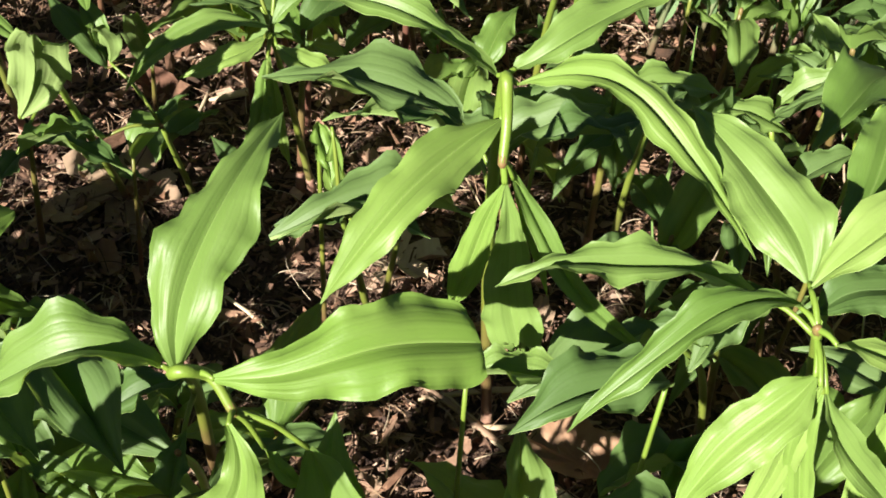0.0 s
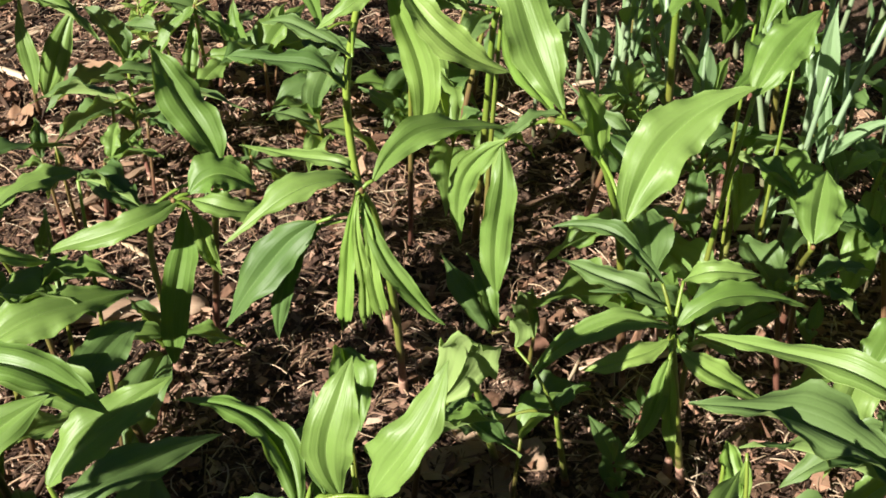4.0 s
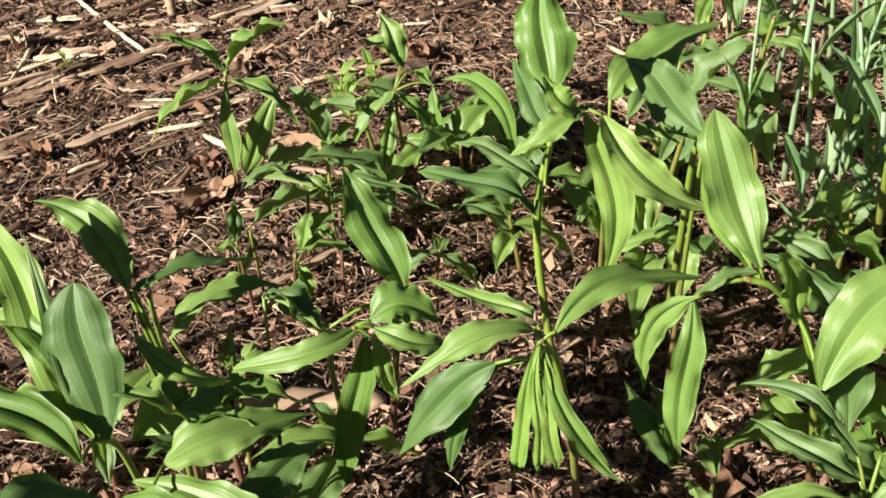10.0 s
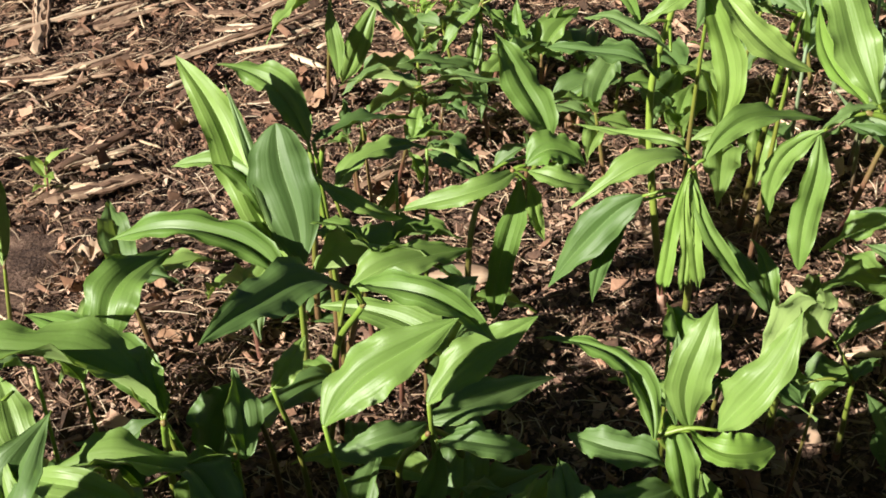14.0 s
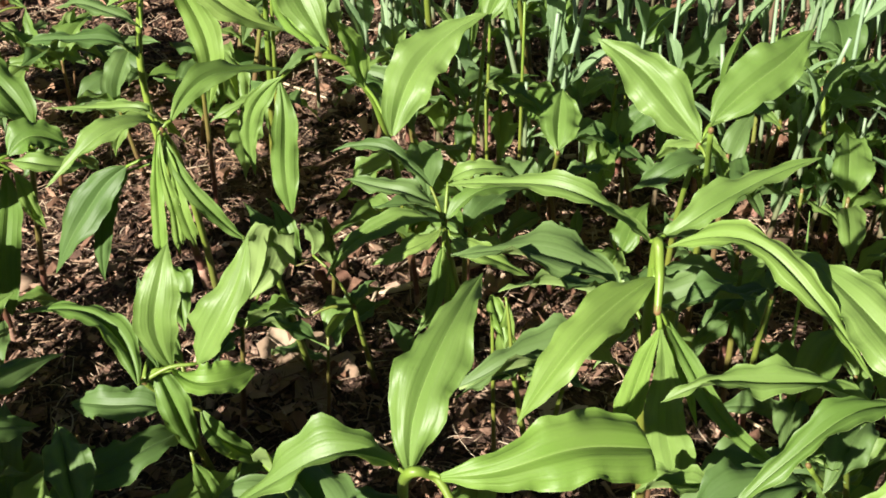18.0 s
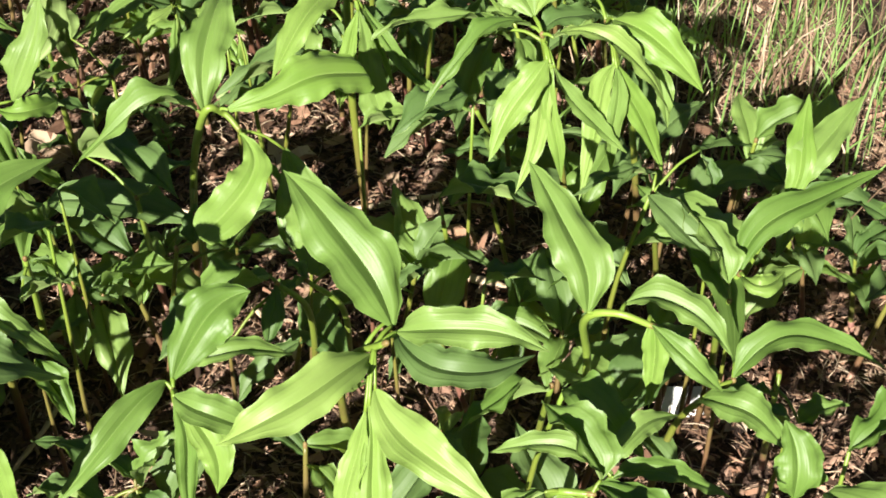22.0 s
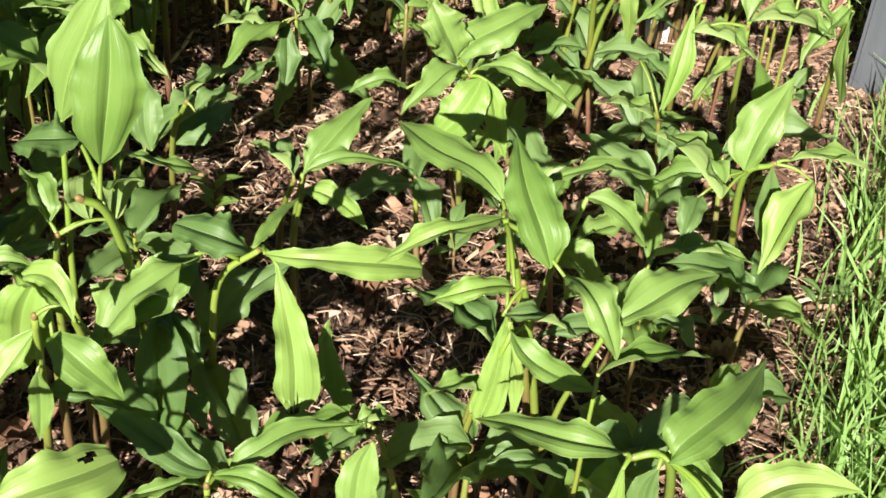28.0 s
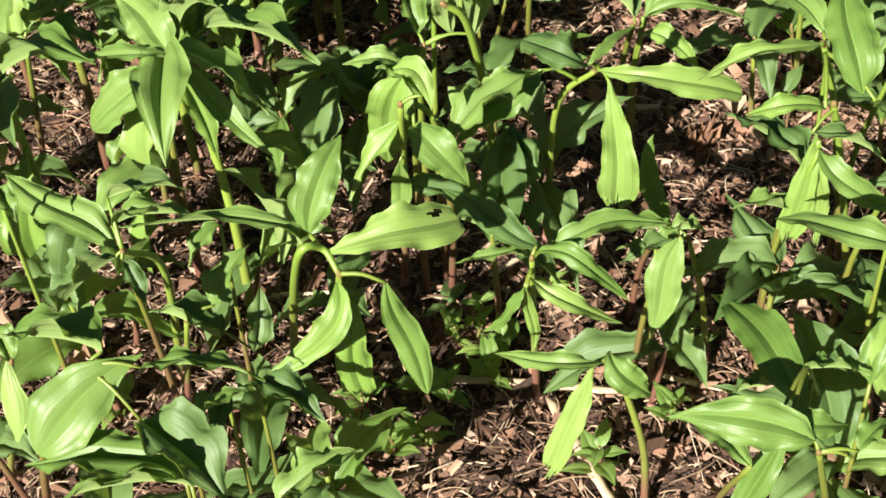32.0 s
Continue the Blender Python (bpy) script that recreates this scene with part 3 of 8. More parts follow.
frond(p, (-0.185, -0.150, 0.280), (-0.152, -0.162, 0.280), (-0.124, -0.141, 0.262), 0.024, (0.31, -0.27, 0.91), LEAF, 0.52)
frond(p, (-0.193, -0.147, 0.270), (-0.203, -0.159, 0.205), (-0.212, -0.180, 0.130), 0.027, (0.11, -0.97, 0.21), LEAF, 0.47, peak=0.55)
frond(p, (-0.185, -0.153, 0.270), (-0.178, -0.153, 0.240), (-0.168, -0.152, 0.205), 0.016, (0.61, -0.78, 0.15), LEAF_PALE, 0.62)
p = seal_plant((-0.229, 0.052, -0.030), (-0.193, -0.038, 0.189), (-0.170, -0.098, 0.279), thick=0.0035)
frond(p, (-0.168, -0.105, 0.285), (-0.196, -0.085, 0.330), (-0.226, -0.053, 0.365), 0.040, (0.33, -0.66, 0.67), LEAF, 0.42, wave=1.1)
frond(p, (-0.234, -0.109, 0.240), (-0.262, -0.108, 0.255), (-0.290, -0.082, 0.250), 0.021, (0.03, -0.28, 0.96), LEAF_DEEP_SHADE, 0.52)
frond(p, (-0.374, -0.117, 0.220), (-0.338, -0.081, 0.245), (-0.287, -0.061, 0.240), 0.033, (-0.07, -0.24, 0.97), LEAF, 0.52)
p = seal_plant((-0.043, 0.047, -0.030), (-0.077, 0.047, 0.220), (-0.067, 0.038, 0.338), (-0.052, 0.034, 0.380), thick=0.0039, green=True)
frond(p, (-0.067, 0.046, 0.385), (-0.078, 0.081, 0.420), (-0.082, 0.114, 0.465), 0.051, (0.10, -0.75, 0.66), LEAF, 0.32, ribs=1.4)
frond(p, (-0.059, 0.014, 0.370), (-0.083, 0.039, 0.380), (-0.105, 0.080, 0.400), 0.024, (-0.05, -0.44, 0.90), LEAF_DEEP_SHADE, 0.52)
frond(p, (-0.043, 0.024, 0.385), (-0.056, 0.012, 0.400), (-0.074, 0.040, 0.410), 0.023, (0.18, -0.71, 0.68), LEAF_PALE, 0.52)
frond(p, (-0.038, 0.020, 0.385), (-0.062, -0.002, 0.380), (-0.096, -0.006, 0.355), 0.023, (-0.23, -0.48, 0.85), LEAF, 0.62)
frond(p, (-0.036, 0.024, 0.380), (-0.012, 0.009, 0.320), (-0.012, -0.002, 0.235), 0.031, (0.11, -0.97, 0.19), LEAF_PALE, 0.52, ribs=1.5, peak=0.5)
frond(p, (-0.022, 0.025, 0.380), (0.014, -0.012, 0.350), (0.070, -0.006, 0.315), 0.036, (0.23, -0.71, 0.67), LEAF_PALE, 0.52, ribs=1.5)
frond(p, (-0.065, -0.018, 0.335), (-0.108, 0.003, 0.350), (-0.149, 0.033, 0.340), 0.021, (-0.04, -0.16, 0.99), LEAF_DEEP_SHADE, 0.52)
frond(p, (-0.073, -0.011, 0.300), (-0.123, 0.010, 0.315), (-0.186, 0.044, 0.300), 0.033, (-0.07, -0.15, 0.99), LEAF_DEEP_SHADE, 0.52, wave=1.2)
frond(p, (0.064, 0.069, 0.340), (0.027, 0.115, 0.355), (-0.011, 0.164, 0.360), 0.042, (-0.24, -0.38, 0.89), LEAF_DEEP_SHADE, 0.42, wave=1.2)
frond(p, (-0.022, 0.156, 0.320), (0.014, 0.205, 0.340), (0.078, 0.276, 0.345), 0.047, (0.12, -0.30, 0.95), LEAF, 0.42)
frond(p, (-0.093, 0.015, 0.340), (-0.134, 0.128, 0.340), (-0.182, 0.157, 0.330), 0.020, (-0.23, -0.08, 0.97), LEAF, 0.62)
p = seal_plant((0.046, 0.205, -0.030), (0.054, 0.148, 0.169), (0.057, 0.093, 0.302), (0.063, 0.074, 0.340), thick=0.0038)
leaf(p, (0.002, 0.066, 0.336), (0.043, 0.061, 0.336), 0.021, 0.10, -26, LEAF, 1.09)
p = seal_plant((0.195, -0.003, -0.030), (0.176, -0.047, 0.143), (0.152, -0.100, 0.262), (0.136, -0.125, 0.309), (0.114, -0.149, 0.350), (0.094, -0.155, 0.360), thick=0.0037)
frond(p, (0.104, -0.141, 0.360), (0.082, -0.103, 0.400), (0.063, -0.074, 0.450), 0.042, (0.07, -0.79, 0.62), LEAF, 0.42, peak=0.55, wave=1.1)
frond(p, (0.098, -0.138, 0.355), (0.075, -0.078, 0.360), (0.066, 0.004, 0.380), 0.019, (-0.26, -0.22, 0.94), LEAF_PALE, 0.52)
frond(p, (0.103, -0.149, 0.360), (0.080, -0.154, 0.360), (0.057, -0.167, 0.350), 0.013, (-0.18, -0.07, 0.98), LEAF_DEEP_SHADE, 0.74)
frond(p, (0.060, -0.162, 0.345), (0.030, -0.148, 0.300), (0.028, -0.152, 0.240), 0.022, (-0.49, -0.87, 0.07), LEAF, 0.47, wave=1.3)
frond(p, (0.058, -0.158, 0.340), (0.058, -0.171, 0.280), (0.057, -0.177, 0.210), 0.026, (-0.07, -0.99, 0.14), LEAF, 0.47, peak=0.55, wave=1.2)
frond(p, (0.133, -0.158, 0.325), (0.125, -0.157, 0.360), (0.111, -0.175, 0.400), 0.026, (0.50, -0.86, -0.05), LEAF_PALE, 0.52)
frond(p, (0.153, -0.187, 0.290), (0.185, -0.151, 0.340), (0.254, -0.121, 0.370), 0.049, (-0.23, -0.59, 0.77), LEAF, 0.42, wave=1.1)
frond(p, (0.253, -0.117, 0.360), (0.277, -0.096, 0.390), (0.307, -0.071, 0.410), 0.036, (-0.22, -0.58, 0.78), LEAF, 0.42)
p = seal_plant((0.235, -0.164, -0.030), (0.211, -0.191, 0.112), (0.195, -0.216, 0.202), thick=0.0032, green=True)
frond(p, (0.188, -0.209, 0.225), (0.150, -0.202, 0.240), (0.109, -0.165, 0.235), 0.027, (0.10, -0.05, 0.99), LEAF_DEEP_SHADE, 0.74, ribs=2.0)
frond(p, (0.185, -0.200, 0.240), (0.145, -0.178, 0.270), (0.099, -0.156, 0.260), 0.018, (0.18, -0.09, 0.98), LEAF_DEEP_SHADE, 0.74)
frond(p, (0.189, -0.236, 0.225), (0.129, -0.248, 0.235), (0.080, -0.267, 0.200), 0.022, (-0.13, -0.32, 0.94), LEAF, 0.62)
frond(p, (0.186, -0.244, 0.220), (0.155, -0.260, 0.215), (0.120, -0.257, 0.200), 0.020, (-0.22, -0.32, 0.92), LEAF_PALE, 0.62)
frond(p, (0.195, -0.233, 0.225), (0.234, -0.222, 0.245), (0.301, -0.204, 0.220), 0.023, (0.12, -0.27, 0.95), LEAF, 0.62, ribs=1.5)
frond(p, (0.202, -0.196, 0.240), (0.225, -0.209, 0.260), (0.261, -0.202, 0.250), 0.021, (-0.19, -0.30, 0.94), LEAF, 0.52, ribs=1.8)
frond(p, (0.195, -0.247, 0.215), (0.224, -0.263, 0.200), (0.265, -0.266, 0.175), 0.023, (0.22, -0.67, 0.71), LEAF_PALE, 0.62, ribs=1.8)
frond(p, (0.189, -0.249, 0.210), (0.180, -0.254, 0.160), (0.157, -0.266, 0.120), 0.016, (-0.49, -0.81, 0.33), LEAF, 0.62)
frond(p, (0.187, -0.255, 0.210), (0.194, -0.256, 0.150), (0.202, -0.261, 0.100), 0.012, (-0.13, -0.99, 0.04), LEAF_PALE, 0.62)
p = seal_plant((0.372, 0.026, -0.030), (0.335, -0.064, 0.139), thick=0.0030)
leaf(p, (0.350, -0.064, 0.138), (0.404, -0.058, 0.143), 0.028, 0.10, -9, LEAF_DEEP_SHADE, 0.74)
leaf(p, (0.339, -0.067, 0.135), (0.393, -0.095, 0.113), 0.032, 0.10, -18, LEAF_DEEP_SHADE, 0.70)
leaf(p, (0.278, 0.008, 0.220), (0.339, -0.030, 0.194), 0.029, 0.10, -17, LEAF, 0.78)
p = seal_plant((0.097, -0.030, -0.030), (0.100, -0.055, 0.060), thick=0.0026)
leaf(p, (0.100, -0.058, 0.057), (0.089, -0.122, 0.169), 0.023, 0.10, 2, LEAF, 0.55, yaw=114)
leaf(p, (0.059, -0.056, 0.060), (0.010, -0.005, 0.119), 0.036, 0.10, 8, LEAF_DEEP_SHADE, -0.30)
leaf(p, (0.065, -0.052, 0.064), (0.035, -0.011, 0.124), 0.020, 0.10, 1, LEAF, 0.60, yaw=111)
leaf(p, (0.093, -0.111, -0.013), (0.157, -0.066, 0.009), 0.040, 0.10, -11, LEAF_DEEP_SHADE, 1.02)
leaf(p, (0.023, -0.112, -0.013), (0.084, -0.138, -0.007), 0.033, 0.10, -21, LEAF_DEEP_SHADE, 0.57)
p = seal_plant((0.275, 0.306, -0.030), (0.248, 0.212, 0.238), (0.237, 0.155, 0.351), (0.233, 0.126, 0.400), thick=0.0040)
leaf(p, (0.233, 0.123, 0.396), (0.197, 0.143, 0.411), 0.022, 0.10, 13, BLUE_LEAF, 0.79)
leaf(p, (0.238, 0.126, 0.400), (0.286, 0.084, 0.377), 0.034, 0.10, -7, BLUE_LEAF, 0.83)
leaf(p, (0.233, 0.126, 0.400), (0.298, 0.098, 0.412), 0.036, 0.30, -15, BLUE_LEAF, 0.58)
leaf(p, (0.236, 0.120, 0.392), (0.292, 0.161, 0.272), 0.025, 0.05, 10, LEAF, 0.80, yaw=-133)
leaf(p, (0.311, 0.135, 0.340), (0.197, 0.038, 0.336), 0.044, 0.10, 11, LEAF, 0.67)
leaf(p, (0.289, 0.123, 0.340), (0.292, 0.174, 0.251), 0.019, 0.05, 9, LEAF, 0.30, yaw=-75)
p = seal_plant((0.405, 0.316, -0.030), (0.369, 0.240, 0.193), (0.325, 0.133, 0.356), thick=0.0038)
leaf(p, (0.325, 0.133, 0.356), (0.308, 0.097, 0.308), 0.021, 0.05, -16, LEAF, 1.00)
leaf(p, (0.328, 0.127, 0.348), (0.349, 0.171, 0.244), 0.017, 0.05, -14, LEAF, 0.80, yaw=-123)
leaf(p, (0.326, 0.039, 0.300), (0.244, -0.079, 0.344), 0.050, 0.10, 5, LEAF, 0.70)
p = seal_plant((0.467, -0.162, -0.030), (0.440, -0.228, 0.198), (0.390, -0.342, 0.360), thick=0.0038)
p = seal_plant((-0.516, 0.449, -0.030), (-0.513, 0.435, 0.014), (-0.482, 0.367, 0.196), thick=0.0032)
leaf(p, (-0.484, 0.372, 0.203), (-0.589, 0.417, 0.223), 0.026, 0.10, 7, LEAF, 0.76)
leaf(p, (-0.481, 0.375, 0.206), (-0.400, 0.411, 0.257), 0.033, 0.10, -13, LEAF, 0.88)
leaf(p, (-0.478, 0.366, 0.194), (-0.387, 0.336, 0.159), 0.026, 0.10, -12, LEAF, 0.89)
leaf(p, (-0.486, 0.365, 0.193), (-0.547, 0.277, 0.165), 0.026, 0.10, 19, LEAF, 0.94)
leaf(p, (-0.482, 0.361, 0.188), (-0.471, 0.328, 0.093), 0.022, 0.05, -9, LEAF, 0.30, yaw=-84)
leaf(p, (-0.476, 0.369, 0.060), (-0.422, 0.390, 0.184), 0.033, 0.10, 10, LEAF, 0.35, yaw=95)
p = seal_plant((-0.300, 0.507, -0.030), (-0.302, 0.487, 0.044), (-0.300, 0.456, 0.140), thick=0.0030, green=True)
leaf(p, (-0.294, 0.475, 0.165), (-0.326, 0.503, 0.225), 0.031, 0.10, -4, LEAF, 0.58, yaw=127)
leaf(p, (-0.300, 0.456, 0.140), (-0.357, 0.414, 0.069), 0.025, 0.05, -1, LEAF, 0.69)
leaf(p, (-0.296, 0.454, 0.137), (-0.227, 0.417, 0.082), 0.028, 0.05, -12, LEAF, 0.62)
leaf(p, (-0.303, 0.453, 0.136), (-0.312, 0.413, 0.047), 0.019, 0.05, 5, LEAF, 0.80, yaw=-60)
leaf(p, (-0.291, 0.473, 0.162), (-0.350, 0.503, 0.186), 0.031, 0.10, 10, LEAF, 0.86)
leaf(p, (-0.284, 0.472, 0.159), (-0.247, 0.440, 0.159), 0.024, 0.10, -10, LEAF, 0.63)
leaf(p, (-0.241, 0.469, 0.050), (-0.216, 0.512, 0.108), 0.027, 0.10, 5, LEAF, 0.59, yaw=94)
leaf(p, (-0.252, 0.466, 0.148), (-0.240, 0.430, 0.083), 0.023, 0.05, 11, LEAF, 0.50, yaw=-105)
leaf(p, (-0.210, 0.502, 0.040), (-0.183, 0.438, 0.160), 0.026, 0.10, 6, LEAF, 0.63, yaw=120)
p = seal_plant((-0.384, 0.304, -0.030), (-0.360, 0.254, 0.120), thick=0.0029)
leaf(p, (-0.354, 0.258, 0.125), (-0.452, 0.252, 0.125), 0.029, 0.10, 24, LEAF_DEEP_SHADE, 0.99)
leaf(p, (-0.351, 0.255, 0.120), (-0.422, 0.205, 0.096), 0.031, 0.10, 29, LEAF_DEEP_SHADE, 0.94)
leaf(p, (-0.345, 0.259, 0.125), (-0.203, 0.225, 0.138), 0.029, 0.10, -14, LEAF_DEEP_SHADE, 0.58)
leaf(p, (-0.435, 0.207, 0.080), (-0.444, 0.236, 0.116), 0.020, 0.10, 16, LEAF_DEEP_SHADE, 0.46, yaw=121)
leaf(p, (-0.426, 0.187, 0.080), (-0.459, 0.185, 0.080), 0.017, 0.10, 14, LEAF, 0.94)
leaf(p, (-0.415, 0.202, 0.100), (-0.452, 0.245, 0.002), 0.021, 0.05, 2, LEAF_DEEP_SHADE, 0.50, yaw=-36)
p = seal_plant((-0.386, 0.238, -0.030), (-0.353, 0.167, 0.100), thick=0.0028)
leaf(p, (-0.353, 0.167, 0.100), (-0.290, 0.175, 0.106), 0.030, 0.10, -20, LEAF, 0.68)
leaf(p, (-0.347, 0.171, 0.105), (-0.340, 0.204, 0.133), 0.022, 0.10, -6, LEAF, 0.78)
leaf(p, (-0.352, 0.163, 0.095), (-0.333, 0.141, 0.061), 0.017, 0.05, -11, LEAF_PALE, 0.93)
leaf(p, (-0.324, 0.253, 0.100), (-0.286, 0.224, 0.100), 0.024, 0.10, -7, LEAF_DEEP_SHADE, 0.77)
leaf(p, (-0.348, 0.236, 0.080), (-0.318, 0.217, 0.080), 0.018, 0.10, -17, LEAF, 0.82)
p = seal_plant((-0.429, -0.025, -0.030), (-0.413, -0.057, 0.123), (-0.374, -0.140, 0.285), thick=0.0034)
leaf(p, (-0.305, -0.148, 0.267), (-0.331, -0.115, 0.194), 0.013, 0.05, 11, LEAF, 0.30, yaw=-64)
leaf(p, (-0.279, -0.132, 0.285), (-0.224, -0.153, 0.275), 0.030, 0.10, -19, LEAF_DEEP_SHADE, 0.98)
p = seal_plant((-0.386, -0.092, -0.030), (-0.321, -0.209, 0.218), thick=0.0033)
leaf(p, (-0.308, -0.201, 0.227), (-0.240, -0.183, 0.227), 0.029, 0.10, -16, LEAF, 0.94)
leaf(p, (-0.330, -0.206, 0.223), (-0.388, -0.192, 0.223), 0.030, 0.10, 18, LEAF, 0.91)
leaf(p, (-0.372, -0.225, 0.203), (-0.254, -0.223, 0.223), 0.050, 0.10, -29, LEAF, 1.07)
leaf(p, (-0.316, -0.212, 0.213), (-0.316, -0.195, 0.220), 0.010, 0.10, -7, LEAF, 1.05)
p = seal_plant((-0.415, -0.131, -0.030), (-0.386, -0.217, 0.180), (-0.373, -0.271, 0.251), thick=0.0034, green=True)
frond(p, (-0.379, -0.264, 0.245), (-0.432, -0.219, 0.320), (-0.487, -0.172, 0.390), 0.038, (0.34, -0.66, 0.67), LEAF_PALE, 0.67, peak=0.5, ribs=1.4)
# upright leaf turned from the sun, its shade put into the colour
frond(p, (-0.365, -0.269, 0.250), (-0.379, -0.241, 0.310), (-0.392, -0.215, 0.355), 0.055, (0.35, -0.79, 0.50), LEAF_DEEP_SHADE, 0.27, peak=0.55, wave=0.5)
frond(p, (-0.385, -0.256, 0.250), (-0.422, -0.230, 0.310), (-0.493, -0.209, 0.300), 0.031, (0.36, -0.16, 0.92), LEAF, 0.82)
frond(p, (-0.375, -0.264, 0.250), (-0.403, -0.243, 0.310), (-0.444, -0.180, 0.370), 0.014, (0.32, -0.68, 0.66), LEAF_DEEP_SHADE, 0.72)
frond(p, (-0.383, -0.154, 0.300), (-0.419, -0.122, 0.335), (-0.476, -0.104, 0.345), 0.035, (0.21, -0.40, 0.89), LEAF, 0.52, wave=1.4)
frond(p, (-0.378, -0.154, 0.300), (-0.338, -0.124, 0.305), (-0.294, -0.081, 0.285), 0.023, (0.10, 0.09, 0.99), LEAF_DEEP_SHADE, 0.74)
frond(p, (-0.371, -0.181, 0.280), (-0.324, -0.215, 0.275), (-0.292, -0.193, 0.250), 0.018, (0.28, -0.35, 0.89), LEAF_PALE, 0.62)
frond(p, (-0.375, -0.295, 0.250), (-0.444, -0.279, 0.285), (-0.536, -0.268, 0.260), 0.038, (0.06, -0.01, 1.00), LEAF, 0.82)
frond(p, (-0.391, -0.235, 0.270), (-0.342, -0.251, 0.280), (-0.312, -0.246, 0.260), 0.019, (0.12, -0.02, 0.99), LEAF, 0.74)
p = seal_plant((-0.769, -0.087, -0.030), (-0.733, -0.119, 0.100), thick=0.0028, green=True)
leaf(p, (-0.734, -0.119, 0.100), (-0.717, -0.138, 0.246), 0.025, 0.10, 6, LEAF_PALE, 0.90, yaw=112)
leaf(p, (-0.733, -0.117, 0.102), (-0.715, -0.118, 0.227), 0.021, 0.10, -7, LEAF, 0.90, yaw=130)
leaf(p, (-0.732, -0.111, 0.109), (-0.767, -0.116, 0.110), 0.018, 0.10, 16, LEAF, 0.91)
p = seal_plant((-0.470, -0.384, -0.030), (-0.443, -0.432, 0.163), (-0.384, -0.548, 0.334), thick=0.0037)
leaf(p, (-0.386, -0.545, 0.339), (-0.535, -0.561, 0.389), 0.039, 0.16, 10, LEAF, 0.92)
leaf(p, (-0.383, -0.544, 0.339), (-0.400, -0.519, 0.375), 0.020, 0.10, -14, LEAF, 0.55, yaw=99)
leaf(p, (-0.386, -0.547, 0.336), (-0.450, -0.495, 0.351), 0.030, 0.10, 8, LEAF, 0.96)
leaf(p, (-0.516, -0.402, 0.220), (-0.563, -0.376, 0.229), 0.026, 0.10, 14, LEAF_PALE, 0.86)
p = seal_plant((-0.354, -0.226, -0.030), (-0.334, -0.307, 0.181), (-0.287, -0.386, 0.309), thick=0.0036)
frond(p, (-0.297, -0.399, 0.335), (-0.333, -0.447, 0.365), (-0.367, -0.512, 0.370), 0.040, (0.27, 0.13, 0.95), LEAF_DEEP_SHADE, 0.52, ribs=2.0)
frond(p, (-0.291, -0.398, 0.335), (-0.233, -0.423, 0.350), (-0.182, -0.430, 0.320), 0.030, (0.13, -0.04, 0.99), LEAF, 0.74)
frond(p, (-0.291, -0.505, 0.300), (-0.258, -0.481, 0.335), (-0.206, -0.454, 0.360), 0.043, (-0.28, -0.50, 0.82), LEAF, 0.42, ribs=1.6)
frond(p, (-0.234, -0.424, 0.250), (-0.202, -0.402, 0.280), (-0.158, -0.374, 0.300), 0.034, (-0.24, -0.48, 0.84), LEAF, 0.42)
frond(p, (-0.329, -0.260, 0.220), (-0.288, -0.239, 0.235), (-0.231, -0.191, 0.220), 0.042, (0.18, -0.26, 0.95), LEAF, 0.42)
frond(p, (-0.491, -0.386, 0.250), (-0.491, -0.366, 0.285), (-0.465, -0.297, 0.280), 0.045, (0.14, -0.35, 0.92), LEAF, 0.47)
frond(p, (-0.416, -0.486, 0.280), (-0.458, -0.463, 0.315), (-0.541, -0.417, 0.300), 0.039, (0.08, -0.15, 0.99), LEAF, 0.62)
frond(p, (-0.397, -0.378, 0.210), (-0.411, -0.382, 0.175), (-0.420, -0.397, 0.130), 0.056, (-0.21, -0.94, 0.28), LEAF_DEEP_SHADE, 0.37, ribs=2.5, blunt=0.6)
frond(p, (-0.357, -0.411, 0.240), (-0.347, -0.395, 0.250), (-0.339, -0.370, 0.260), 0.020, (0.14, -0.48, 0.86), LEAF_PALE, 0.52)
p = seal_plant((-0.283, -0.301, -0.030), (-0.272, -0.362, 0.113), (-0.235, -0.425, 0.220), thick=0.0033)
p = seal_plant((-0.408, -0.365, -0.030), (-0.392, -0.417, 0.102), (-0.367, -0.481, 0.237), thick=0.0034)
leaf(p, (-0.359, -0.481, 0.235), (-0.375, -0.440, 0.287), 0.029, 0.10, 12, LEAF_DEEP_SHADE, 0.49, yaw=126)
leaf(p, (-0.404, -0.491, 0.232), (-0.344, -0.541, 0.219), 0.040, 0.10, -14, LEAF_DEEP_SHADE, 0.64)
leaf(p, (-0.391, -0.495, 0.224), (-0.511, -0.523, 0.234), 0.040, 0.15, 17, LEAF, 0.71)
leaf(p, (-0.296, -0.530, 0.159), (-0.278, -0.500, 0.208), 0.025, 0.10, 15, LEAF_DEEP_SHADE, 0.40, yaw=115)
leaf(p, (-0.412, -0.522, 0.194), (-0.383, -0.544, 0.173), 0.021, 0.10, -12, LEAF_DEEP_SHADE, 0.55)
leaf(p, (-0.432, -0.504, 0.221), (-0.488, -0.485, 0.243), 0.031, 0.10, 9, LEAF_DEEP_SHADE, 0.84)
p = seal_plant((-0.648, -0.427, -0.030), (-0.594, -0.481, 0.138), (-0.550, -0.532, 0.260), thick=0.0034, green=True)
leaf(p, (-0.550, -0.529, 0.263), (-0.598, -0.493, 0.313), 0.039, 0.10, 7, LEAF, 0.83)
leaf(p, (-0.525, -0.533, 0.253), (-0.577, -0.495, 0.307), 0.042, 0.10, -12, LEAF, 0.30)
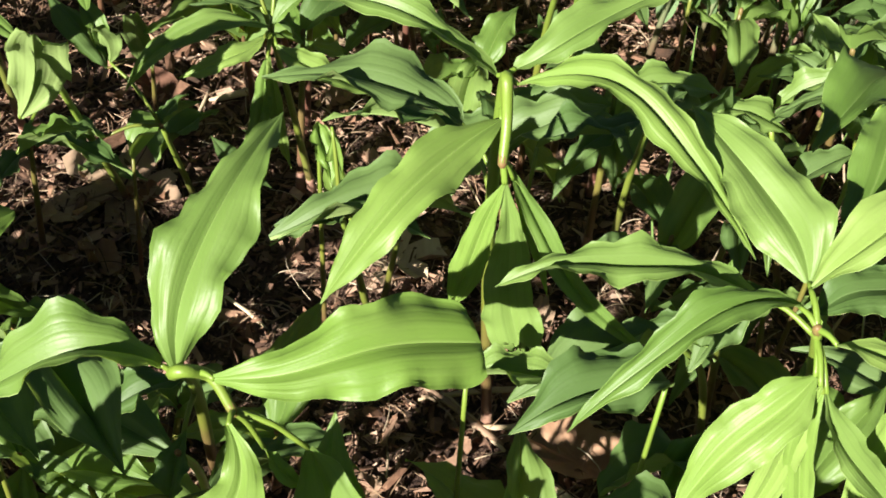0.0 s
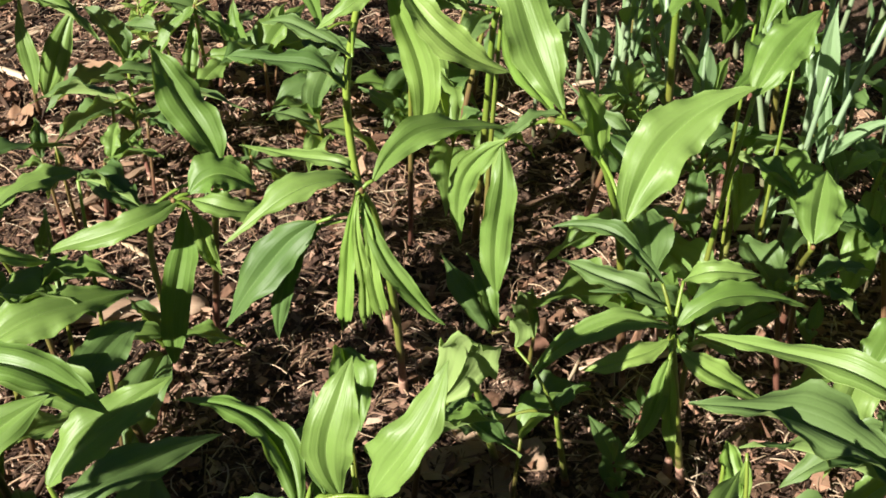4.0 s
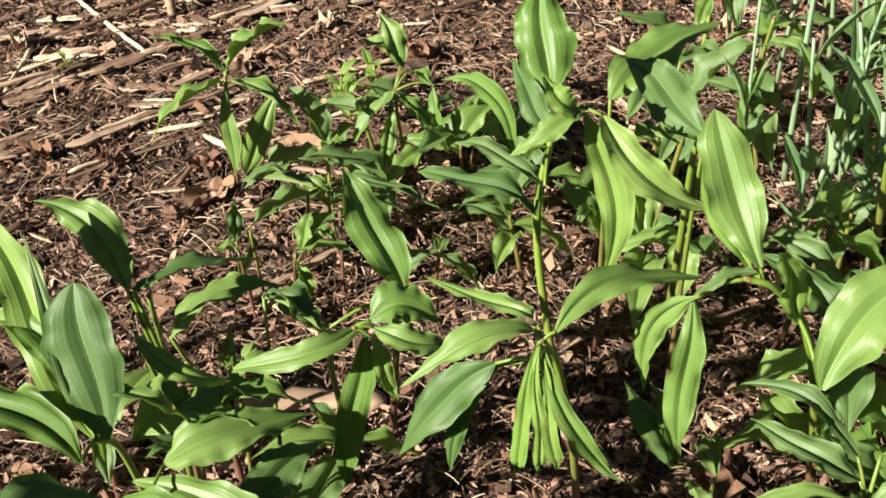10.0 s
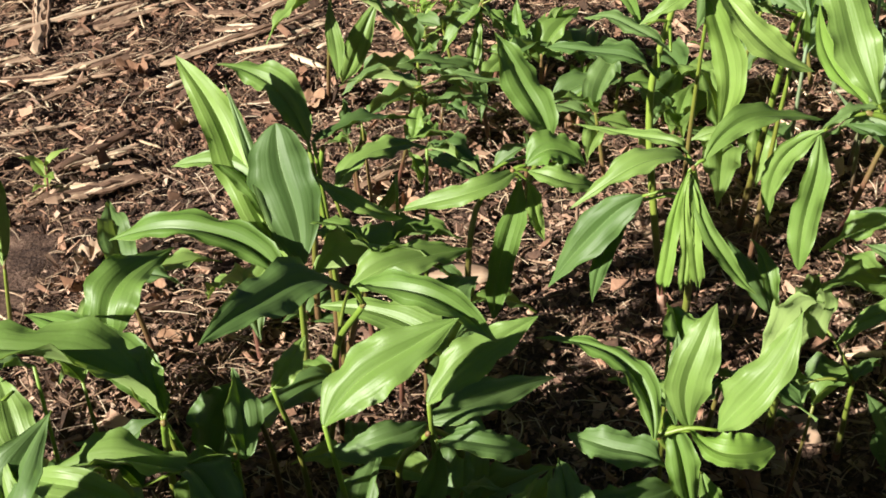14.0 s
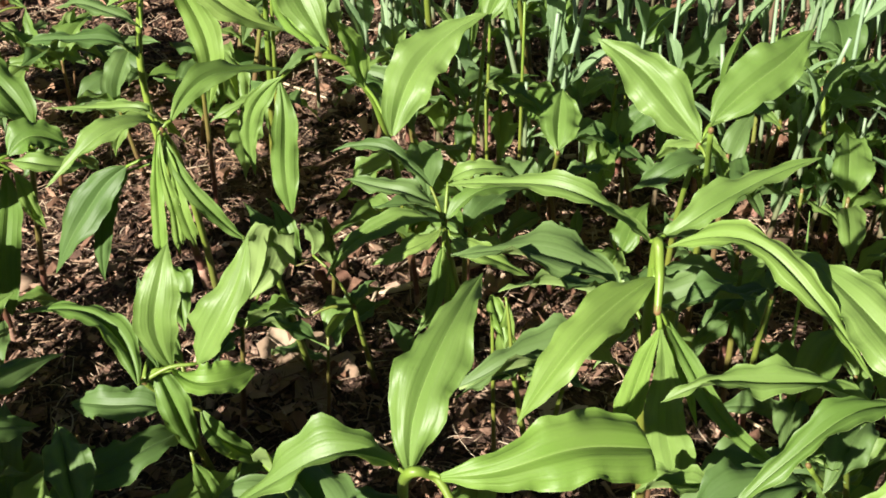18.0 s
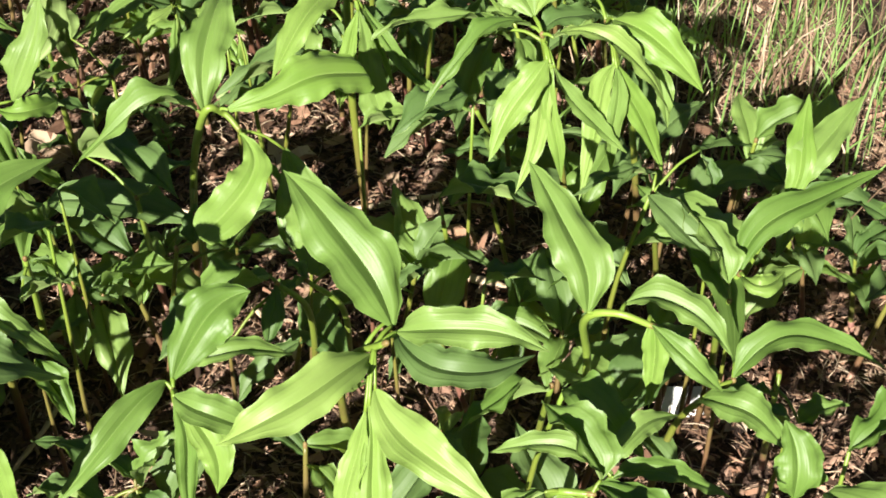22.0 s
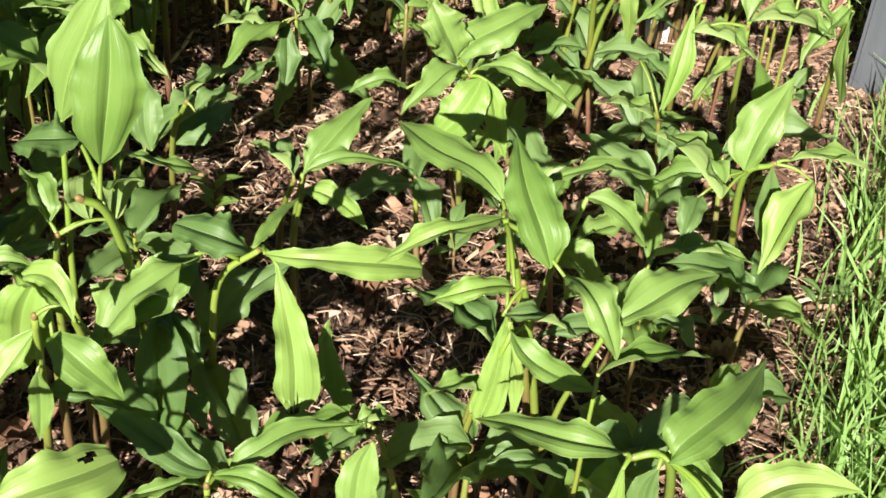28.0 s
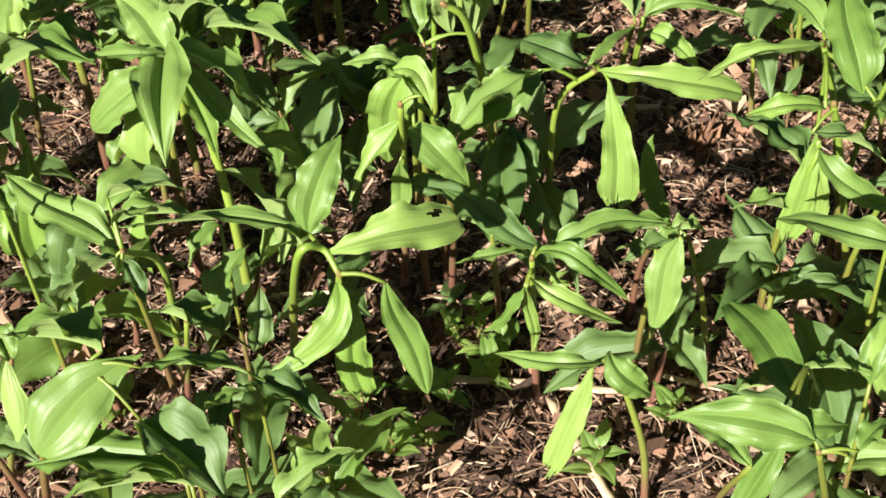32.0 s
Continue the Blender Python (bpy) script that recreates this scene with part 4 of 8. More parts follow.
leaf(p, (-0.516, -0.496, 0.298), (-0.504, -0.523, 0.246), 0.021, 0.05, 4, LEAF, -0.30, yaw=-92)
leaf(p, (-0.518, -0.524, 0.263), (-0.543, -0.557, 0.262), 0.021, 0.10, 9, LEAF_DEEP_SHADE, 0.75)
leaf(p, (-0.550, -0.565, 0.218), (-0.564, -0.525, 0.269), 0.028, 0.10, -6, LEAF_DEEP_SHADE, 0.54, yaw=147)
leaf(p, (-0.503, -0.483, 0.311), (-0.548, -0.508, 0.315), 0.026, 0.10, 26, LEAF_DEEP_SHADE, 0.62)
p = seal_plant((-0.020, -0.356, -0.030), (-0.029, -0.381, 0.069), (-0.051, -0.430, 0.215), (-0.067, -0.450, 0.263), thick=0.0035)
frond(p, (-0.070, -0.459, 0.268), (-0.093, -0.419, 0.295), (-0.160, -0.375, 0.280), 0.026, (0.07, -0.07, 1.00), LEAF, 0.85)
frond(p, (-0.046, -0.446, 0.270), (-0.050, -0.447, 0.330), (-0.036, -0.423, 0.364), 0.032, (-0.15, -0.96, 0.25), LEAF, 0.32, wave=0.7)
frond(p, (-0.055, -0.446, 0.270), (-0.059, -0.440, 0.310), (-0.060, -0.427, 0.340), 0.015, (0.10, -0.96, 0.27), LEAF_DEEP_SHADE, 0.52)
frond(p, (-0.027, -0.452, 0.275), (-0.005, -0.454, 0.320), (0.020, -0.425, 0.364), 0.033, (-0.38, -0.81, 0.45), LEAF, 0.37, wave=1.2)
frond(p, (-0.045, -0.450, 0.270), (-0.019, -0.471, 0.272), (0.013, -0.449, 0.262), 0.027, (0.13, -0.32, 0.94), LEAF_PALE, 0.47, blunt=0.6)
frond(p, (-0.062, -0.433, 0.270), (-0.047, -0.453, 0.235), (-0.038, -0.452, 0.190), 0.024, (0.26, -0.92, 0.30), LEAF, 0.62, peak=0.5)
frond(p, (-0.048, -0.428, 0.190), (-0.094, -0.467, 0.200), (-0.146, -0.461, 0.175), 0.039, (-0.09, -0.19, 0.98), LEAF_DEEP_SHADE, 0.42, ribs=1.6)
frond(p, (-0.057, -0.428, 0.210), (-0.094, -0.422, 0.220), (-0.132, -0.398, 0.205), 0.031, (-0.11, -0.12, 0.99), LEAF_DEEP_SHADE, 0.52, wave=1.4)
frond(p, (-0.031, -0.431, 0.210), (-0.016, -0.440, 0.180), (0.013, -0.425, 0.140), 0.020, (0.63, -0.70, 0.34), LEAF, 0.62)
frond(p, (-0.041, -0.456, 0.180), (-0.032, -0.452, 0.140), (-0.022, -0.453, 0.090), 0.018, (0.18, -0.98, 0.01), LEAF, 0.62)
p = seal_plant((0.129, -0.160, -0.030), (0.103, -0.262, 0.160), thick=0.0030, green=True)
leaf(p, (0.103, -0.262, 0.160), (0.126, -0.246, 0.176), 0.016, 0.10, -19, LEAF_DEEP_SHADE, 0.61)
leaf(p, (0.061, -0.267, 0.158), (0.005, -0.271, 0.168), 0.028, 0.10, 19, LEAF_DEEP_SHADE, 0.56)
leaf(p, (0.071, -0.234, 0.202), (0.064, -0.266, 0.260), 0.018, 0.10, -8, LEAF, 0.47, yaw=55)
p = seal_plant((0.333, -0.445, -0.030), (0.307, -0.472, 0.189), (0.293, -0.501, 0.309), (0.283, -0.530, 0.397), (0.282, -0.544, 0.380), (0.278, -0.557, 0.362), thick=0.0040)
frond(p, (0.280, -0.525, 0.395), (0.222, -0.506, 0.430), (0.157, -0.442, 0.400), 0.020, (0.03, -0.02, 1.00), LEAF, 0.74, wave=1.2)
frond(p, (0.283, -0.532, 0.370), (0.223, -0.578, 0.368), (0.172, -0.616, 0.335), 0.033, (-0.01, -0.37, 0.93), LEAF_PALE, 0.52, ribs=1.6)
frond(p, (0.289, -0.534, 0.395), (0.342, -0.587, 0.415), (0.387, -0.644, 0.360), 0.026, (-0.08, -0.37, 0.93), LEAF_PALE, 0.62, wave=1.1)
frond(p, (0.289, -0.527, 0.400), (0.329, -0.524, 0.420), (0.404, -0.500, 0.430), 0.025, (-0.17, -0.32, 0.93), LEAF, 0.62, wave=1.2)
frond(p, (0.279, -0.561, 0.350), (0.268, -0.558, 0.300), (0.260, -0.553, 0.250), 0.019, (-0.54, -0.84, 0.04), LEAF_PALE, 0.52, peak=0.6, ragged=1, ribs=1.6)
frond(p, (0.280, -0.561, 0.350), (0.287, -0.568, 0.290), (0.295, -0.582, 0.235), 0.034, (-0.25, -0.96, 0.14), LEAF, 0.47, peak=0.72, blunt=0.35, ragged=1, ribs=2.2)
frond(p, (0.284, -0.554, 0.355), (0.313, -0.578, 0.300), (0.377, -0.615, 0.240), 0.014, (0.09, -0.85, 0.52), LEAF, 0.82)
frond(p, (0.285, -0.558, 0.350), (0.300, -0.554, 0.310), (0.313, -0.566, 0.260), 0.010, (0.10, -0.99, 0.12), LEAF_PALE, 0.72)
leaf(p, (0.282, -0.464, 0.310), (0.168, -0.407, 0.316), 0.049, 0.10, 6, LEAF_DEEP_SHADE, 0.55)
leaf(p, (0.295, -0.446, 0.280), (0.206, -0.402, 0.272), 0.041, 0.10, 27, LEAF_DEEP_SHADE, 0.57)
leaf(p, (0.285, -0.470, 0.240), (0.162, -0.469, 0.240), 0.045, 0.10, 16, LEAF_DEEP_SHADE, 0.97)
p = seal_plant((0.115, -0.468, -0.030), (0.107, -0.550, 0.197), (0.098, -0.655, 0.344), (0.114, -0.659, 0.344), (0.123, -0.671, 0.331), thick=0.0038)
frond(p, (0.100, -0.655, 0.347), (0.119, -0.619, 0.395), (0.166, -0.536, 0.393), 0.039, (0.01, -0.37, 0.93), LEAF, 0.37, wave=1.5)
frond(p, (0.116, -0.668, 0.352), (0.175, -0.678, 0.366), (0.240, -0.668, 0.353), 0.047, (-0.01, -0.42, 0.91), LEAF_PALE, 0.27, peak=0.62, blunt=0.45, ribs=1.5)
frond(p, (0.093, -0.654, 0.350), (0.050, -0.652, 0.362), (-0.012, -0.636, 0.310), 0.034, (-0.35, 0.06, 0.94), LEAF, 0.85, wave=1.2)
frond(p, (0.120, -0.682, 0.335), (0.112, -0.720, 0.315), (0.060, -0.738, 0.288), 0.038, (-0.06, -0.60, 0.80), LEAF_PALE, 0.47, peak=0.66, blunt=0.6, ribs=2.0)
frond(p, (0.156, -0.683, 0.310), (0.167, -0.693, 0.250), (0.168, -0.717, 0.190), 0.045, (-0.08, -0.96, 0.26), LEAF, 0.42, peak=0.5, blunt=0.6)
frond(p, (0.136, -0.672, 0.300), (0.144, -0.681, 0.290), (0.159, -0.672, 0.260), 0.009, (0.54, -0.78, 0.31), LEAF_PALE, 0.72)
frond(p, (0.093, -0.592, 0.190), (0.037, -0.549, 0.200), (-0.022, -0.502, 0.190), 0.051, (-0.08, -0.10, 0.99), LEAF_DEEP_SHADE, 0.47, ribs=2.2, blunt=0.6)
p = seal_plant((0.110, -0.508, -0.030), (0.104, -0.569, 0.133), (0.093, -0.599, 0.204), thick=0.0032, green=True)
leaf(p, (0.175, -0.677, 0.180), (0.177, -0.634, 0.274), 0.042, 0.10, 14, LEAF, 0.36, yaw=46)
leaf(p, (0.097, -0.645, 0.120), (0.019, -0.696, 0.136), 0.041, 0.10, 10, LEAF_DEEP_SHADE, 0.96)
p = seal_plant((0.508, -0.627, -0.030), (0.472, -0.642, 0.120), (0.422, -0.676, 0.290), (0.394, -0.698, 0.368), thick=0.0039)
frond(p, (0.377, -0.666, 0.360), (0.309, -0.658, 0.385), (0.249, -0.651, 0.372), 0.025, (0.09, -0.01, 1.00), LEAF, 0.85, wave=1.6)
frond(p, (0.390, -0.685, 0.370), (0.330, -0.697, 0.380), (0.273, -0.709, 0.330), 0.023, (-0.31, -0.06, 0.95), LEAF, 0.82, wave=1.2)
frond(p, (0.392, -0.712, 0.350), (0.360, -0.723, 0.325), (0.326, -0.732, 0.275), 0.031, (-0.53, -0.58, 0.62), LEAF_PALE, 0.52, ribs=1.8)
frond(p, (0.392, -0.718, 0.350), (0.383, -0.721, 0.295), (0.355, -0.732, 0.230), 0.019, (-0.66, -0.70, 0.28), LEAF_PALE, 0.62, ribs=1.5)
frond(p, (0.394, -0.719, 0.345), (0.392, -0.730, 0.290), (0.402, -0.736, 0.230), 0.016, (-0.44, -0.89, 0.10), LEAF_PALE, 0.62, ribs=1.5)
frond(p, (0.396, -0.719, 0.345), (0.419, -0.736, 0.300), (0.456, -0.758, 0.260), 0.019, (0.09, -0.88, 0.47), LEAF, 0.72)
frond(p, (0.398, -0.711, 0.370), (0.428, -0.762, 0.382), (0.477, -0.785, 0.310), 0.026, (0.35, -0.33, 0.87), LEAF_PALE, 0.74, wave=1.1, ribs=1.4)
frond(p, (0.397, -0.679, 0.375), (0.460, -0.660, 0.400), (0.568, -0.638, 0.380), 0.031, (-0.03, -0.01, 1.00), LEAF_PALE, 0.74, wave=1.1, ribs=1.4)
frond(p, (0.401, -0.671, 0.370), (0.393, -0.626, 0.390), (0.375, -0.564, 0.396), 0.045, (-0.19, -0.27, 0.94), LEAF, 0.47, wave=1.2)
frond(p, (0.438, -0.636, 0.360), (0.482, -0.590, 0.370), (0.509, -0.555, 0.380), 0.032, (-0.04, -0.21, 0.98), LEAF, 0.47)
frond(p, (0.403, -0.683, 0.360), (0.436, -0.676, 0.365), (0.478, -0.667, 0.350), 0.031, (0.16, -0.13, 0.98), LEAF_DEEP_SHADE, 0.52)
p = seal_plant((0.627, -0.575, -0.030), (0.561, -0.620, 0.179), (0.467, -0.689, 0.358), thick=0.0038)
frond(p, (0.462, -0.707, 0.370), (0.473, -0.753, 0.372), (0.505, -0.791, 0.330), 0.038, (-0.26, -0.52, 0.81), LEAF_PALE, 0.52, ribs=1.6)
frond(p, (0.450, -0.731, 0.340), (0.442, -0.725, 0.290), (0.417, -0.745, 0.210), 0.025, (-0.67, -0.70, 0.25), LEAF_PALE, 0.62, ribs=1.6)
frond(p, (0.452, -0.734, 0.340), (0.474, -0.740, 0.290), (0.503, -0.756, 0.220), 0.023, (-0.12, -0.98, 0.13), LEAF_PALE, 0.62, ribs=1.6)
frond(p, (0.449, -0.737, 0.340), (0.452, -0.740, 0.290), (0.450, -0.745, 0.230), 0.017, (-0.56, -0.83, 0.05), LEAF, 0.62)
frond(p, (0.486, -0.732, 0.330), (0.498, -0.743, 0.310), (0.502, -0.753, 0.270), 0.019, (-0.15, -0.95, 0.29), LEAF, 0.62)
frond(p, (0.470, -0.665, 0.370), (0.499, -0.679, 0.400), (0.573, -0.659, 0.390), 0.025, (-0.19, -0.01, 0.98), LEAF_PALE, 0.74)
frond(p, (0.478, -0.654, 0.360), (0.502, -0.636, 0.390), (0.587, -0.616, 0.400), 0.031, (-0.23, -0.31, 0.92), LEAF, 0.52)
p = seal_plant((0.573, -0.697, -0.030), (0.460, -0.797, 0.240), thick=0.0034)
leaf(p, (0.468, -0.788, 0.253), (0.378, -0.784, 0.254), 0.029, 0.10, 18, LEAF_DEEP_SHADE, 0.59)
leaf(p, (0.504, -0.853, 0.194), (0.431, -0.803, 0.194), 0.044, 0.10, 11, LEAF, 0.91)
leaf(p, (0.512, -0.791, 0.267), (0.514, -0.814, 0.239), 0.014, 0.05, -5, LEAF_DEEP_SHADE, 1.10)
p = seal_plant((0.176, -0.775, -0.030), (0.141, -0.822, 0.142), (0.120, -0.895, 0.265), (0.128, -0.947, 0.323), thick=0.0037)
frond(p, (0.145, -0.920, 0.310), (0.132, -0.883, 0.360), (0.111, -0.809, 0.385), 0.054, (-0.10, -0.58, 0.81), LEAF, 0.42, ribs=1.4)
frond(p, (0.149, -0.908, 0.305), (0.145, -0.847, 0.312), (0.124, -0.791, 0.310), 0.029, (-0.53, -0.15, 0.83), LEAF_PALE, 0.62)
frond(p, (0.143, -0.932, 0.315), (0.175, -0.972, 0.337), (0.223, -1.006, 0.325), 0.032, (-0.32, -0.22, 0.92), LEAF, 0.62, wave=1.2)
frond(p, (0.146, -0.926, 0.305), (0.162, -0.983, 0.312), (0.230, -0.978, 0.295), 0.034, (-0.01, -0.21, 0.98), LEAF_DEEP_SHADE, 0.52, ribs=1.6)
frond(p, (0.124, -0.930, 0.300), (0.057, -0.959, 0.310), (0.002, -0.941, 0.275), 0.038, (-0.16, -0.33, 0.93), LEAF_PALE, 0.52, ribs=1.3)
frond(p, (0.115, -0.955, 0.290), (0.124, -1.008, 0.275), (0.156, -1.061, 0.258), 0.036, (-0.40, -0.40, 0.83), LEAF_PALE, 0.52, ribs=1.6)
frond(p, (0.107, -0.962, 0.285), (0.102, -0.977, 0.230), (0.091, -1.007, 0.185), 0.030, (-0.43, -0.80, 0.43), LEAF_PALE, 0.52, peak=0.66, ragged=1, blunt=0.4, ribs=2.0)
frond(p, (0.104, -0.962, 0.280), (0.091, -0.968, 0.235), (0.075, -0.979, 0.195), 0.020, (-0.54, -0.77, 0.34), LEAF_PALE, 0.62, ragged=1, peak=0.6)
p = seal_plant((0.381, -0.846, -0.030), (0.334, -0.899, 0.171), (0.284, -0.958, 0.289), (0.292, -0.983, 0.314), (0.314, -1.001, 0.307), thick=0.0036, green=True)
frond(p, (0.277, -0.970, 0.310), (0.287, -0.932, 0.345), (0.288, -0.859, 0.370), 0.042, (-0.25, -0.44, 0.86), LEAF, 0.52, wave=1.2, ribs=1.4)
frond(p, (0.304, -0.978, 0.315), (0.331, -1.007, 0.325), (0.355, -1.042, 0.295), 0.030, (0.15, -0.19, 0.97), LEAF, 0.74)
frond(p, (0.316, -0.993, 0.310), (0.319, -1.002, 0.275), (0.315, -1.007, 0.235), 0.020, (-0.62, -0.77, 0.15), LEAF_PALE, 0.62, ragged=1)
frond(p, (0.312, -1.002, 0.310), (0.325, -1.035, 0.295), (0.346, -1.049, 0.270), 0.019, (-0.20, -0.71, 0.67), LEAF, 0.62)
p = seal_plant((-0.153, -0.699, -0.030), (-0.166, -0.774, 0.252), (-0.159, -0.895, 0.405), (-0.143, -0.912, 0.395), thick=0.0040)
frond(p, (-0.156, -0.862, 0.400), (-0.124, -0.826, 0.425), (-0.043, -0.788, 0.430), 0.045, (-0.01, -0.36, 0.93), LEAF, 0.42, peak=0.5)
frond(p, (-0.140, -0.903, 0.405), (-0.122, -0.946, 0.415), (-0.081, -0.939, 0.375), 0.033, (0.24, -0.36, 0.90), LEAF_DEEP_SHADE, 0.47, ribs=2.2)
frond(p, (-0.135, -0.880, 0.405), (-0.110, -0.920, 0.420), (-0.077, -0.931, 0.375), 0.020, (0.27, -0.24, 0.93), LEAF, 0.74)
frond(p, (-0.143, -0.927, 0.390), (-0.178, -0.911, 0.345), (-0.232, -0.895, 0.300), 0.036, (-0.66, -0.62, 0.43), LEAF_PALE, 0.57, ribs=1.8)
frond(p, (-0.143, -0.923, 0.380), (-0.141, -0.941, 0.330), (-0.136, -0.944, 0.270), 0.027, (-0.20, -0.96, 0.17), LEAF_PALE, 0.62, peak=0.5)
frond(p, (-0.163, -0.877, 0.405), (-0.212, -0.896, 0.400), (-0.267, -0.895, 0.330), 0.032, (-0.48, -0.44, 0.76), LEAF, 0.62)
frond(p, (-0.165, -0.866, 0.400), (-0.198, -0.835, 0.405), (-0.224, -0.748, 0.390), 0.044, (-0.33, -0.08, 0.94), LEAF, 0.42)
p = seal_plant((-0.099, -0.577, -0.030), (-0.104, -0.666, 0.210), (-0.108, -0.763, 0.340), thick=0.0038)
leaf(p, (-0.109, -0.761, 0.342), (-0.151, -0.721, 0.357), 0.030, 0.10, 8, LEAF, 0.79)
leaf(p, (-0.107, -0.762, 0.342), (-0.047, -0.782, 0.372), 0.035, 0.10, -10, LEAF, 0.60)
p = seal_plant((0.043, -0.727, -0.030), (0.017, -0.801, 0.142), (-0.008, -0.878, 0.275), thick=0.0035)
frond(p, (-0.011, -0.873, 0.280), (-0.058, -0.899, 0.275), (-0.107, -0.909, 0.235), 0.025, (-0.19, -0.52, 0.83), LEAF, 0.62)
frond(p, (-0.010, -0.889, 0.280), (0.009, -0.920, 0.280), (0.044, -0.926, 0.250), 0.028, (0.13, -0.51, 0.85), LEAF, 0.52)
frond(p, (-0.011, -0.890, 0.275), (-0.009, -0.897, 0.220), (-0.018, -0.908, 0.160), 0.018, (-0.36, -0.92, 0.17), LEAF, 0.62)
frond(p, (-0.008, -0.892, 0.270), (0.005, -0.920, 0.250), (0.001, -0.927, 0.210), 0.026, (-0.20, -0.86, 0.47), LEAF_PALE, 0.52)
frond(p, (0.000, -0.855, 0.280), (0.041, -0.878, 0.290), (0.082, -0.882, 0.275), 0.022, (0.05, -0.02, 1.00), LEAF, 0.82)
frond(p, (-0.005, -0.872, 0.280), (0.032, -0.852, 0.310), (0.064, -0.852, 0.320), 0.043, (-0.30, -0.54, 0.79), LEAF, 0.47)
p = seal_plant((0.295, -0.963, -0.030), (0.240, -1.004, 0.143), (0.189, -1.073, 0.268), (0.205, -1.096, 0.283), thick=0.0035)
leaf(p, (0.209, -1.095, 0.288), (0.248, -1.163, 0.242), 0.035, 0.10, -14, LEAF, 0.90)
leaf(p, (0.201, -1.102, 0.274), (0.140, -1.079, 0.228), 0.026, 0.05, 22, LEAF_PALE, 1.01)
leaf(p, (0.198, -1.104, 0.268), (0.229, -1.080, 0.161), 0.020, 0.05, 10, LEAF_PALE, 0.50, yaw=-138)
leaf(p, (0.212, -1.094, 0.291), (0.203, -1.032, 0.312), 0.033, 0.10, 12, LEAF, 1.08)
leaf(p, (0.178, -1.081, 0.283), (0.118, -1.073, 0.241), 0.026, 0.05, 27, LEAF, 0.78)
p = seal_plant((0.307, -1.096, -0.030), (0.256, -1.133, 0.104), (0.194, -1.213, 0.276), thick=0.0035)
leaf(p, (0.192, -1.210, 0.278), (0.124, -1.202, 0.265), 0.032, 0.10, 17, LEAF, 0.70)
leaf(p, (0.196, -1.209, 0.282), (0.221, -1.262, 0.282), 0.029, 0.10, -14, LEAF, 0.92)
leaf(p, (0.201, -1.210, 0.285), (0.259, -1.201, 0.319), 0.034, 0.10, -2, LEAF, 1.08)
leaf(p, (0.186, -1.211, 0.271), (0.148, -1.230, 0.180), 0.026, 0.05, 5, LEAF_PALE, 0.30, yaw=-105)
leaf(p, (0.189, -1.210, 0.275), (0.156, -1.131, 0.291), 0.036, 0.10, 6, LEAF, 0.77)
leaf(p, (0.207, -1.195, 0.308), (0.264, -1.206, 0.309), 0.029, 0.10, -23, LEAF, 0.78)
p = seal_plant((0.329, -1.177, -0.030), (0.262, -1.216, 0.132), (0.196, -1.271, 0.276), thick=0.0035)
leaf(p, (0.200, -1.270, 0.280), (0.263, -1.318, 0.273), 0.035, 0.10, -9, LEAF, 0.96)
leaf(p, (0.214, -1.265, 0.240), (0.156, -1.251, 0.190), 0.027, 0.05, 27, LEAF_PALE, 0.62)
leaf(p, (0.215, -1.271, 0.240), (0.265, -1.261, 0.153), 0.022, 0.05, -2, LEAF, -0.30, yaw=-106)
leaf(p, (0.198, -1.268, 0.280), (0.264, -1.263, 0.318), 0.038, 0.10, -16, LEAF, 0.80)
leaf(p, (0.294, -1.239, 0.280), (0.315, -1.277, 0.244), 0.021, 0.05, -9, LEAF, 0.82)
leaf(p, (0.152, -1.246, 0.269), (0.188, -1.299, 0.258), 0.032, 0.10, -22, LEAF, 0.93)
p = seal_plant((0.452, -1.177, -0.030), (0.406, -1.212, 0.139), (0.333, -1.269, 0.260), thick=0.0034)
leaf(p, (0.337, -1.268, 0.265), (0.278, -1.273, 0.215), 0.028, 0.05, 10, LEAF, 0.65)
leaf(p, (0.338, -1.272, 0.260), (0.379, -1.255, 0.138), 0.023, 0.05, 12, LEAF, 0.30, yaw=-175)
leaf(p, (0.336, -1.264, 0.269), (0.333, -1.188, 0.282), 0.038, 0.10, 9, LEAF, 1.08)
leaf(p, (0.382, -1.140, 0.280), (0.461, -1.155, 0.295), 0.041, 0.10, -15, LEAF, 0.76)
leaf(p, (0.344, -1.162, 0.280), (0.361, -1.237, 0.280), 0.039, 0.10, -9, LEAF, 0.63)
p = seal_plant((0.024, -1.087, -0.030), (0.000, -1.111, 0.087), (-0.025, -1.151, 0.218), thick=0.0033, green=True)
frond(p, (-0.015, -1.152, 0.225), (0.007, -1.193, 0.232), (0.050, -1.223, 0.200), 0.031, (-0.10, -0.41, 0.90), LEAF, 0.62)
frond(p, (-0.029, -1.145, 0.225), (-0.068, -1.159, 0.228), (-0.101, -1.156, 0.200), 0.032, (-0.27, -0.31, 0.91), LEAF, 0.52)
frond(p, (-0.026, -1.130, 0.225), (-0.041, -1.131, 0.260), (-0.049, -1.116, 0.285), 0.043, (0.06, -0.97, 0.25), LEAF, 0.42, ragged=1, wave=1.3)
frond(p, (-0.022, -1.129, 0.225), (0.014, -1.133, 0.250), (0.081, -1.121, 0.255), 0.042, (-0.24, -0.31, 0.92), LEAF, 0.42)
frond(p, (-0.018, -1.162, 0.220), (-0.043, -1.171, 0.195), (-0.072, -1.156, 0.160), 0.041, (-0.66, -0.52, 0.54), LEAF_PALE, 0.47, ribs=1.6)
